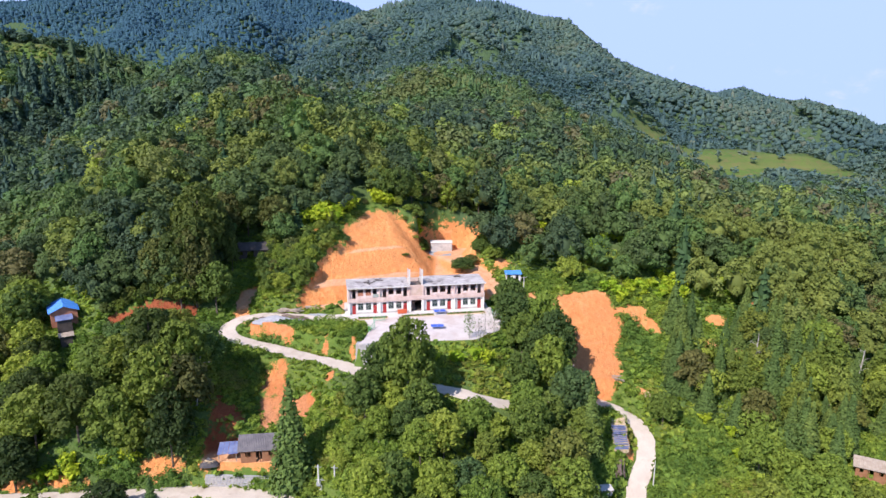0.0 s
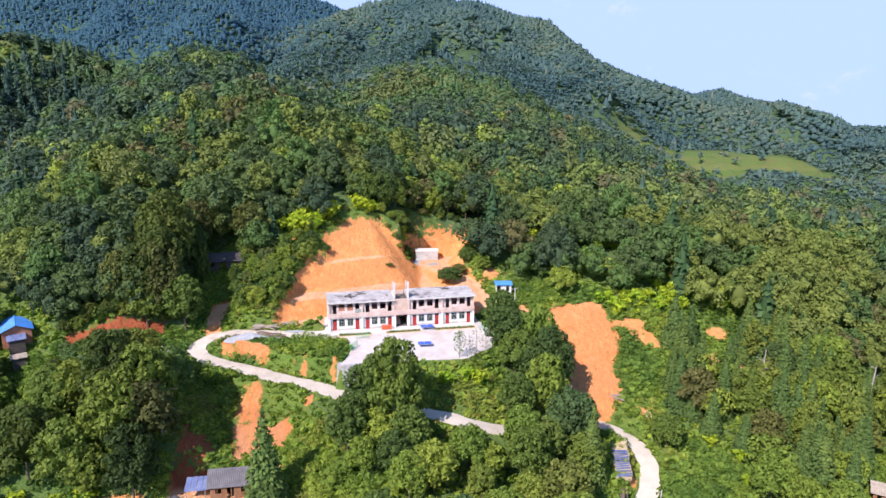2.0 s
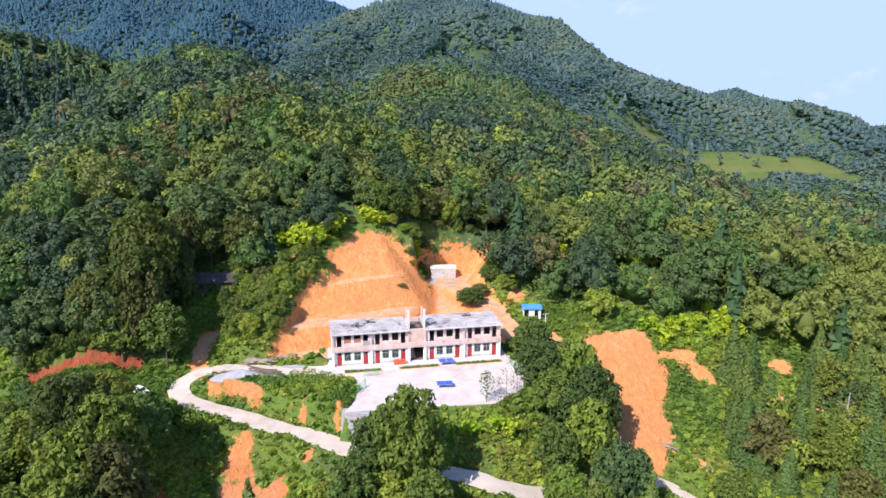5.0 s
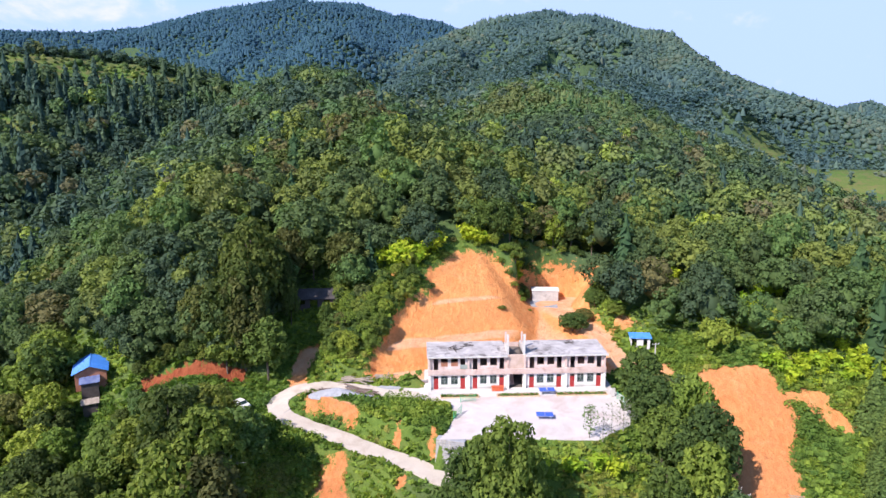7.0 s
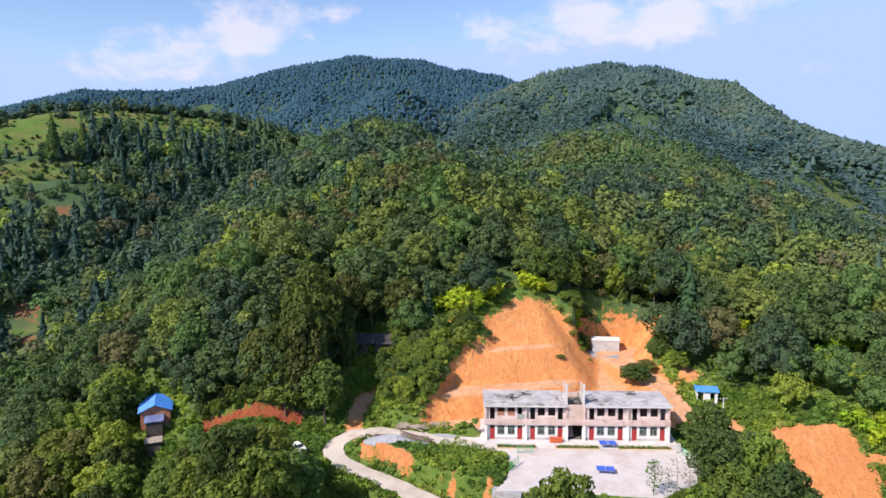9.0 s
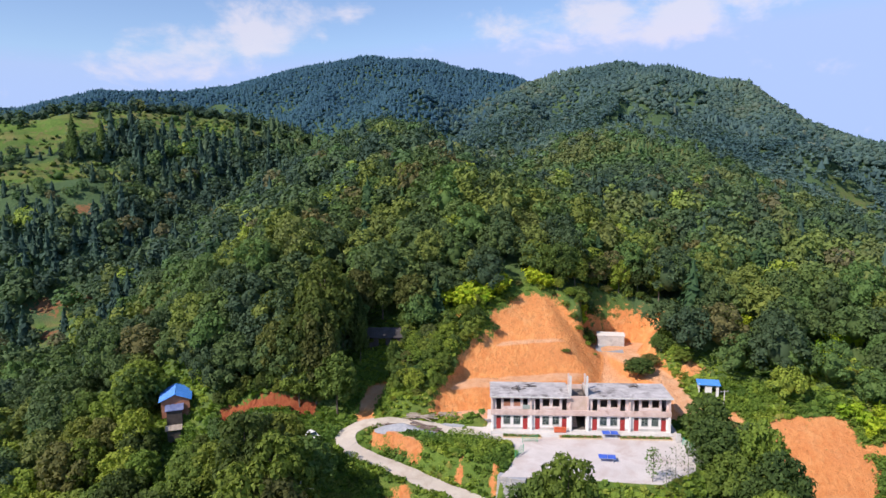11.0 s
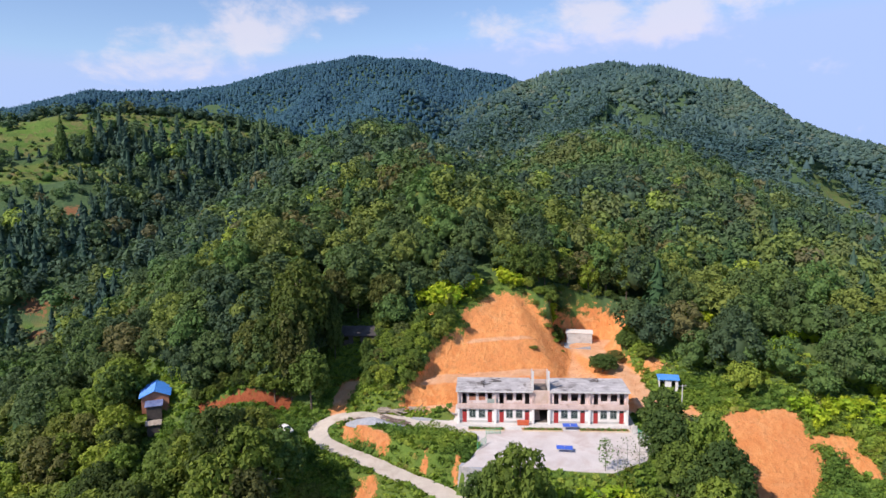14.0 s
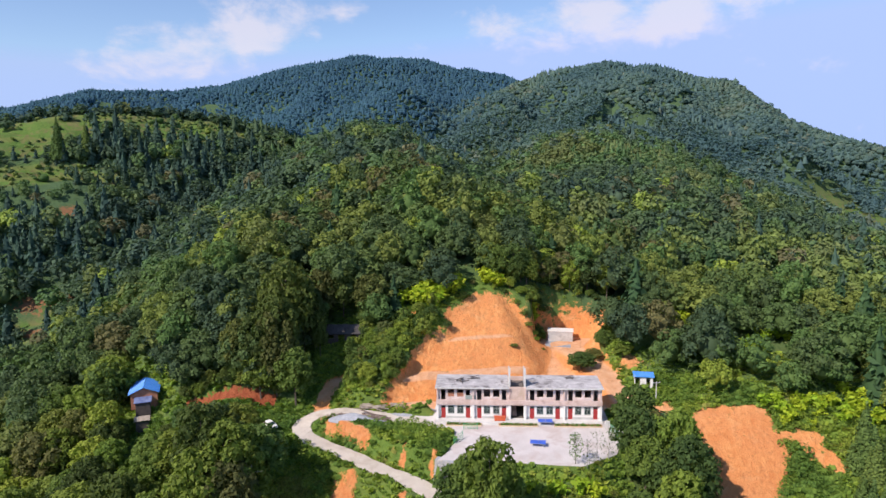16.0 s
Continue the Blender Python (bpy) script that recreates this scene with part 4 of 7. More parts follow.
# unfinished openings on the upper floor, some part filled with brick
for i, (a, b) in enumerate(windows):
    if i in (0, 1):
        bm = bm_new()
        n = 5
        for r in range(6):
            for c in range(n):
                w = (b - a) / n
                sh = 0.5 * w * (r % 2)
                x0, x1 = a + c * w + 0.01 + sh * 0.3, min(a + (c + 1) * w - 0.01 + sh * 0.3, b)
                box(bm, x0, x1, 0.48, 0.64, H1 + 1.2 + r * 0.14, H1 + 1.33 + r * 0.14)
        part("brick_infill", bm, mat_brick, school, "loose red brick infill in the unglazed opening")
    bm = bm_new()
    for u0, u1, z0, z1 in ((a, a + 0.05, 1.2, 2.75), (b - 0.05, b, 1.2, 2.75), (a + 0.05, b - 0.05, 2.69, 2.75)):
        box(bm, u0, u1, 0.46, 0.56, H1 + z0, H1 + z1)
    part("window_frame", bm, mat_plank, school, "bare timber frame of an unglazed opening")
bm = bm_new()
box(bm, ROOMS[0] + 5.5, ROOMS[0] + 7.5, 0.40, 0.45, H1 + 0.72, H1 + 1.5)
part("board", bm, mat_frame, school, "pale green board")

# ---- plants ----
def ico(sub=0):
    bm = bm_new()
    bmesh.ops.create_icosphere(bm, subdivisions=sub + 1, radius=1.0)
    v = np.array([q.co[:] for q in bm.verts])
    f = np.array([[q.index for q in p.verts] for p in bm.faces])
    bm.free()
    return v, f


ICO0, ICO1 = ico(0), ico(1)


def leaf_cards(rng, centres, normals, size, long=1.0):
    """Ragged four-cornered sprays of leaves, facing about along the normals."""
    n = len(centres)
    nz = normals + rng.normal(0, 0.45, (n, 3))
    nz /= np.linalg.norm(nz, axis=1)[:, None] + 1e-9
    t = rng.normal(0, 1, (n, 3))
    t -= (t * nz).sum(1)[:, None] * nz
    t /= np.linalg.norm(t, axis=1)[:, None] + 1e-9
    b = np.cross(nz, t)
    s = size * rng.uniform(0.55, 1.35, n)[:, None]
    droop = np.array([0, 0, -0.25])
    c = centres
    v = np.stack([c - t * s * 0.5 * long, c - b * s * 0.38 + t * s * 0.1, c + t * s * 0.62 * long + droop * s, c + b * s * 0.40 - t * s * 0.05], 1)
    return v.reshape(-1, 3), np.arange(4 * n).reshape(-1, 4)


def leaf_tris(rng, centres, normals, size, stray=0.36):
    """Three-cornered leaf sprays for the woods farther off."""
    n = len(centres)
    nz = normals + rng.normal(0, stray, (n, 3))
    nz /= np.linalg.norm(nz, axis=1)[:, None] + 1e-9
    t = rng.normal(0, 1, (n, 3))
    t -= (t * nz).sum(1)[:, None] * nz
    t /= np.linalg.norm(t, axis=1)[:, None] + 1e-9
    b = np.cross(nz, t)
    s = size * rng.uniform(0.6, 1.4, n)[:, None]
    v = np.stack([centres - t * s * 0.5 - b * s * 0.1, centres + t * s * 0.45 - b * s * 0.38, centres + t * s * 0.25 + b * s * 0.62 - np.array([0, 0, 0.2]) * s], 1)
    return v.reshape(-1, 3), np.arange(3 * n).reshape(-1, 3)


def wood_crown(rng, lobes, leaves, leaf, height, width, low=0.1, inner=True, calm=0.0):
    """A crown for the woods: lobes of leaf sprays round a small dark heart."""
    V, F, off = [], [], 0
    cz = height * (low + 1) / 2
    if inner:
        cv, cf = ICO0
        V.append(cv * (1 + rng.uniform(-0.15, 0.15, (len(cv), 1))) * np.array([width * 0.50, width * 0.50, height * (1 - low) / 2 * 0.56]) + np.array([0, 0, cz - 0.4]))
        F.append(cf)
        off = len(cv)
    spin = rng.uniform(0, 6.28)
    per = max(2, leaves // (lobes + 1))
    for i in range(lobes + 1):
        h = 1 - 1.35 * (i + 0.3) / lobes
        a = spin + i * 2.39996 + rng.normal(0, 0.35)
        ring = math.sqrt(max(0.0, 1 - h * h))
        rad = width * rng.uniform(0.7, 1.25) * 1.5 / math.sqrt(lobes + 2)
        out = rng.uniform(0.75, 1.1) * (width - rad * 0.6)
        p = np.array([math.cos(a) * ring * out, math.sin(a) * ring * out, cz + h * (height * (1 - low) / 2 - rad * 0.6)])
        d = rng.normal(0, 1, (per, 3)) + np.array([p[0] / width, p[1] / width, 0.55])
        d /= np.linalg.norm(d, axis=1)[:, None]
        v, f = leaf_tris(rng, p + d * rad * rng.uniform(0.75, 1.15, (per, 1)) * np.array([1, 1, 0.85]), d * (1 - 0.5 * calm) + np.array([0, 0, 0.3 + 0.7 * calm]), leaf)
        V.append(v)
        F.append(f + off)
        off += len(v)
    return np.concatenate(V), [np.concatenate(F), np.zeros((0, 4), int)]


def broad_crown(rng, lobes, leaves, leaf, height=10.0, width=3.4, core=ICO1, low=0.14, one=False):
    """A broadleaf crown of lobes clad with leaf sprays, about the origin at its foot."""
    V, F, off = [], [[]], 0
    cz = height * (low + 1) / 2
    pos = []
    spin = rng.uniform(0, 6.28)
    for i in range(lobes):
        h = 1 - 1.5 * (i + 0.5) / lobes
        a = spin + i * 2.39996 + rng.normal(0, 0.25)
        ring = math.sqrt(max(0.0, 1 - h * h))
        rad = width * rng.uniform(0.8, 1.2) * 1.55 / math.sqrt(lobes + 2)
        out = rng.uniform(0.85, 1.08) * (width - rad * 0.62)
        pos.append((np.array([math.cos(a) * ring * out, math.sin(a) * ring * out, cz + h * (height * (1 - low) / 2 - rad * 0.6)]), rad))
    pos.append((np.array([0, 0, cz]), width * 0.66))
    share = np.array([r * r for _, r in pos])
    share = (share / share.sum() * leaves).astype(int) + 1
    if one:
        cv, cf = ICO1
        V.append(cv * (1 + rng.uniform(-0.18, 0.18, (len(cv), 1))) * np.array([width * 0.40, width * 0.40, height * (1 - low) / 2 * 0.48]) + np.array([0, 0, cz]))
        F[0].append(cf)
        off = len(cv)
    for (p, rad), k in zip(pos, share):
        cv, cf = core
        v = cv * (rad * 0.80) * (1 + rng.uniform(-0.22, 0.22, (len(cv), 1))) * np.array([1, 1, 0.85]) + p
        if not one:
            V.append(v)
            F[0].append(cf + off)
            off += len(v)
        d = rng.normal(0, 1, (k, 3)) + np.array([0, 0, 0.35])
        d /= np.linalg.norm(d, axis=1)[:, None]
        c = p + d * rad * rng.uniform(0.80, 1.10, (k, 1)) * np.array([1, 1, 0.88])
        v, f = leaf_tris(rng, c, d + np.array([0, 0, 0.35]), leaf, 0.42)
        V.append(v)
        F[0].append(f + off)
        off += len(v)
    return np.concatenate(V), [np.concatenate(F[0]), np.zeros((0, 4), int)]


def fir_crown(rng, tiers, sprays, leaf, height=14.0, width=2.8, heart=0.68):
    """A pointed conifer crown of drooping sprays round an inner cone."""
    V, F, off = [], [[], []], 0
    n = 7
    ring = []
    hs = np.linspace(0.06, 1.0, max(4, tiers // 2))
    for h in hs:
        a = np.arange(n) / n * 2 * math.pi + rng.uniform(0, 1)
        r = width * heart * (1 - h) ** 0.85 * rng.uniform(0.75, 1.15, n) + 0.02
        ring.append(np.stack([np.cos(a) * r, np.sin(a) * r, np.full(n, h * height * 0.97)], 1))
    V.append(np.concatenate(ring))
    for j in range(len(hs) - 1):
        for i in range(n):
            k = (i + 1) % n
            F[1].append(np.array([[j * n + i, j * n + k, (j + 1) * n + k, (j + 1) * n + i]]))
    off = len(V[0])
    h = 0.05 + 0.95 * (1 - np.sqrt(rng.uniform(0, 1, sprays)))
    h = np.round(h * tiers) / tiers + rng.normal(0, 0.008, sprays)
    a = rng.uniform(0, 2 * math.pi, sprays)
    r = width * np.clip(1 - h, 0.02, 1) ** 0.85 * rng.uniform(0.55, 1.08, sprays)
    c = np.stack([np.cos(a) * r, np.sin(a) * r, h * height - r * 0.18], 1)
    d = np.stack([np.cos(a), np.sin(a), np.full(sprays, 0.75)], 1)
    v, f = leaf_cards(rng, c, d, leaf, 1.25)
    V.append(v)
    F[1].append(f + off)
    return np.concatenate(V), [np.zeros((0, 3), int), np.concatenate(F[1])]


def frond_crown(rng, canes, leaf, height=7.0, width=2.6):
    """A bamboo or banana clump: arching canes hung with long leaves."""
    V, F, off = [], [], 0
    for i in range(canes):
        a, lean, hh = rng.uniform(0, 2 * math.pi), rng.uniform(0.2, 1.0) * width, height * rng.uniform(0.6, 1.0)
        m = 9
        s = np.linspace(0.3, 1.0, m)
        c = np.stack([np.cos(a) * lean * s ** 2, np.sin(a) * lean * s ** 2, hh * (s - 0.22 * s ** 3)], 1) + rng.normal(0, 0.18, (m, 3))
        d = np.tile(np.array([math.cos(a) * 0.6, math.sin(a) * 0.6, 0.7]), (m, 1))
        v, f = leaf_cards(rng, c, d, leaf, 1.5)
        V.append(v)
        F.append(f + off)
        off += len(v)
    return np.concatenate(V), [np.zeros((0, 3), int), np.concatenate(F)]


def gather(name, items, mats, label, category):
    """Joins many placed plants into one object of kind stuff. items: (verts, faces, places) with places as rows x, y, z, turn, size, stretch, tint, material."""
    V, T, Q, tint, ti, qi, off = [], [], [], [], [], [], 0
    for verts, faces, rows in items:
        if not len(rows):
            continue
        rows = np.asarray(rows, float)
        n, m = len(rows), len(verts)
        c, s = np.cos(rows[:, 3])[:, None], np.sin(rows[:, 3])[:, None]
        x = (verts[:, 0] * c - verts[:, 1] * s) * rows[:, 4:5] + rows[:, 0:1]
        y = (verts[:, 0] * s + verts[:, 1] * c) * rows[:, 4:5] + rows[:, 1:2]
        z = verts[:, 2] * rows[:, 5:6] + rows[:, 2:3]
        V.append(np.stack([x, y, z], 2).reshape(-1, 3))
        tint.append(np.repeat(rows[:, 6], m))
        base = (np.arange(n) * m + off)[:, None, None]
        if len(faces[0]):
            T.append((faces[0][None] + base).reshape(-1, 3))
            ti.append(np.repeat(rows[:, 7], len(faces[0])))
        if len(faces[1]):
            Q.append((faces[1][None] + base).reshape(-1, 4))
            qi.append(np.repeat(rows[:, 7], len(faces[1])))
        off += n * m
    fs, idx = [], []
    if T:
        fs.append(np.concatenate(T))
        idx.append(np.concatenate(ti))
    if Q:
        fs.append(np.concatenate(Q))
        idx.append(np.concatenate(qi))
    me = mesh_np(name, np.concatenate(V), fs, mats, np.concatenate(idx), np.concatenate(tint))
    return tagged(new(name, me), label, category, kind="stuff")


rng = np.random.RandomState(11)
BROADS = [broad_crown(rng, 30, 3000, 0.50, h, w, ICO0, 0.12, True) for h, w in ((9.5, 3.9), (11, 4.0), (8.5, 3.8), (12, 4.0), (10, 3.5))]
FIRS = [fir_crown(rng, 26, 2600, 0.52, h, w, 0.42) for h, w in ((14, 3.2), (17, 3.55))]
NEARS = [wood_crown(rng, 20, 1500, 0.50, h, w) for h, w in ((9.5, 3.8), (10.5, 3.9), (8.5, 3.8), (11.5, 4.0))]
MIDS = [wood_crown(rng, 14, 470, 0.84, h, w) for h, w in ((9.5, 3.8), (10.5, 3.9), (8.5, 3.8), (11.5, 4.0))]
MID_FIRS = [fir_crown(rng, 12, 190, 1.2, h, w) for h, w in ((12, 3.5), (14, 3.7))]
BACKS = [wood_crown(rng, 10, 200, 1.22, h, w) for h, w in ((9.5, 3.9), (10.5, 4.0), (8.5, 3.9), (11, 4.1))]
BACK_FIRS = [fir_crown(rng, 9, 85, 1.7, h, w) for h, w in ((12, 3.6), (14, 3.8))]
OUTER_FIRS = [fir_crown(rng, 7, 26, 2.6, h, w) for h, w in ((12, 3.6), (14, 3.8))]
OUTERS = [wood_crown(rng, 6, 60, 2.3, h, w, 0.05, True, 0.0) for h, w in ((9.5, 4.0), (10.5, 4.2), (8.5, 4.0))]
DISTANTS = [wood_crown(rng, 4, 28, 3.0, h, w, 0.0) for h, w in ((9, 4.2), (10, 4.4), (8, 4.4))]
FARS = []
for _ in range(5):
    core = ICO0[0] * (1 + rng.uniform(-0.30, 0.30, (12, 1))) * np.array([4.2, 4.2, 3.9]) + np.array([0, 0, 3.2])
    d = rng.normal(0, 1, (7, 3)) + np.array([0, 0, 0.8])
    d /= np.linalg.norm(d, axis=1)[:, None]
    v, f = leaf_tris(rng, d * np.array([4.3, 4.3, 4.1]) * rng.uniform(0.85, 1.15, (7, 1)) + np.array([0, 0, 3.4]), d, 3.6, 0.55)
    FARS.append((np.concatenate([core, v]), [np.concatenate([ICO0[1], f + 12]), np.zeros((0, 4), int)]))
FAR_FIRS = []
for _ in range(3):
    a = np.arange(6) / 6 * 2 * math.pi
    low_ = np.stack([np.cos(a) * 3.0, np.sin(a) * 3.0, np.full(6, 0.5)], 1) * rng.uniform(0.8, 1.2, (6, 1))
    mid_ = np.stack([np.cos(a + 0.5) * 1.8, np.sin(a + 0.5) * 1.8, np.full(6, 5.0)], 1) * np.array([1, 1, 1]) + rng.normal(0, 0.2, (6, 3))
    tri = [[i, (i + 1) % 6, 6 + i] for i in range(6)] + [[(i + 1) % 6, 6 + (i + 1) % 6, 6 + i] for i in range(6)] + [[6 + i, 6 + (i + 1) % 6, 12] for i in range(6)]
    FAR_FIRS.append((np.concatenate([low_, mid_, [[0, 0, 11.5]]]), [np.array(tri), np.zeros((0, 4), int)]))
BUSHES = [wood_crown(rng, 6, 150, 0.27, h, w, 0.0) for h, w in ((1.3, 1.1), (1.8, 1.3), (1.0, 1.3))]
FRONDS = [frond_crown(rng, 22, 0.95) for _ in range(3)]


def scatter(x0, x1, y0, y1, step, seed):
    r = np.random.RandomState(seed)
    gx, gy = np.meshgrid(np.arange(x0, x1, step), np.arange(y0, y1, step))
    gx = gx + 0.5 * step * (np.arange(gx.shape[0]) % 2)[:, None]
    x, y = gx.ravel() + r.uniform(-0.36, 0.36, gx.size) * step, gy.ravel() + r.uniform(-0.36, 0.36, gx.size) * step
    return x, y, r


def fielded(x, y):
    return fields(x, y) > 0.55



# single trees nearest to the way
tree_kinds = []
SMALLS = [wood_crown(rng, 16, 900, 0.66, h, w, 0.05) for h, w in ((9.5, 4.2), (10.5, 4.0), (8.5, 4.2))]
for k, (v, f) in enumerate(BROADS + FIRS + BROADS[:3] + SMALLS + BROADS + SMALLS):
    fir = 5 <= k < 7
    top = v[:, 2].max()
    crown = mesh_np("crown", v, f, [mat_fir if fir else mat_leaf if k > 17 else mat_deep if k > 12 else mat_young if k > 6 else mat_leaf])
    bm = bm_new()
    tube(bm, (0, 0, -0.8), (0.1, 0.05, top * 0.45), 0.20, 0.13, 7)
    tube(bm, (0.1, 0.05, top * 0.45), (0.0, 0.1, top * 0.9), 0.13, 0.04, 6)
    if not fir:
        for i in range(5):
            a = i * 1.3 + k
            tube(bm, (0.08, 0.04, top * (0.3 + 0.08 * i)), (math.cos(a) * 1.7, math.sin(a) * 1.7, top * (0.45 + 0.09 * i)), 0.09, 0.03, 5)
    tree_kinds.append((crown, finish(bm, "trunk", mat_bark), fir))


def tree(kind, x, y, turn, size, tall, label, group="", sink=0.2, name="tree"):
    crown, trunk, fir = tree_kinds[kind]
    t = thing(name, Matrix.LocRotScale((x, y, height(x, y) - sink), Euler((0, 0, turn)), (size, size, size * tall)), label, name, group)
    for name, me in (("trunk", trunk), ("crown", crown)):
        new(name, me).parent = t
    return t




def roof_of_trees(x, y):
    """The growth before the red bank stays low."""
    if not (-82 < x < -53 and 118 < y < 140):
        return 9.0
    return max(0.16, (-0.2 + 0.36 * (140.5 - y) - height(x, y) * 0.6) / 10.5)


def near_zone(x, y):
    return (x > -0.78 * (y + 22) - 6) & (x < 0.72 * (y + 4) + 12) & (y < 150 - 0.10 * np.abs(x + 10)) & (x > -105) & (x < 105)


def seen_ground(x, y, z, tall, margin):
    """Leaves out what lies in dead ground behind the ridges."""
    az = np.round((np.arctan2(x, y) + 1.2) * 150).astype(int)
    el = (z + tall - 50) / np.hypot(x, y)
    peak, keep = {}, np.zeros(len(x), bool)
    for i in np.argsort(np.hypot(x, y)):
        m = peak.get(az[i], -1)
        keep[i] = el[i] > m - margin
        peak[az[i]] = max(m, el[i])
    return keep


def glade(x, y):
    """Open green patches on the eastern slope."""
    return (x > 43) & (x < 95) & (y < 160) & (fbm(x, y, 17, 2, 33.0) > 0.60)


x, y, r = scatter(-128, 118, 88, 196, 5.9, 3)
keep = free(x, y) & near_zone(x, y) & ~((np.abs(x + 5) < 16) & (np.abs(y - 120) < 8)) & ~glade(x, y)
x, y = x[keep], y[keep]
for px, py in zip(x, y):
    kind = r.randint(0, 5) if r.rand() > (0.36 if px > 44 and py > 105 else 0.03) else 5 + r.randint(0, 2)
    turn, size, tall = r.uniform(0, 6.28), r.uniform(0.78, 1.16), r.uniform(0.85, 1.12)
    if kind in (5, 6):
        size *= 0.72
    if px < -40:
        size *= 1.12
        if kind < 5 and r.rand() < 0.25:
            kind += 13
    if px < -48 and py > 147:
        size *= 1.2
    size = min(size, roof_of_trees(px, py))
    if -82 < px < -48 and kind in (5, 6):
        kind = 0
    if px < -70 and py < 135 and kind < 5 and r.rand() < 0.25:
        kind = 7 + kind % 3
    if -16 < px < 16 and py < 117:
        size *= 0.8
        kind = kind if r.rand() < 0.35 else 7 + kind % 3
    if px > 42 and kind < 5:
        size *= 0.95
        kind = kind if r.rand() < 0.55 else 7 + kind % 3
    tree(kind, px, py, turn, size, tall, "dense dark green conifer on the slope" if kind in (5, 6) else "young light green tree on the slope" if 6 < kind < 10 else "leafy broadleaf tree on the green slope", "trees on the near slopes")
for px, py in zip(r.uniform(44, 92, 46), r.uniform(100, 150, 46)):
    if free(np.array([px]), np.array([py]))[0] and px < 0.72 * (py + 4) + 12:
        tree(10 + r.randint(0, 3), px, py, r.uniform(0, 6.28), r.uniform(0.55, 0.9), r.uniform(0.9, 1.2), "young light green tree on the slope", "trees on the near slopes")
for px, py in zip(r.uniform(46, 88, 110), r.uniform(108, 150, 110)):
    if free(np.array([px]), np.array([py]))[0] and px < 0.72 * (py + 4) + 12:
        tree(5 + r.randint(0, 2), px, py, r.uniform(0, 6.28), r.uniform(0.5, 0.9), r.uniform(0.8, 1.05), "young pointed fir on the eastern slope", "young firs on the eastern slope")
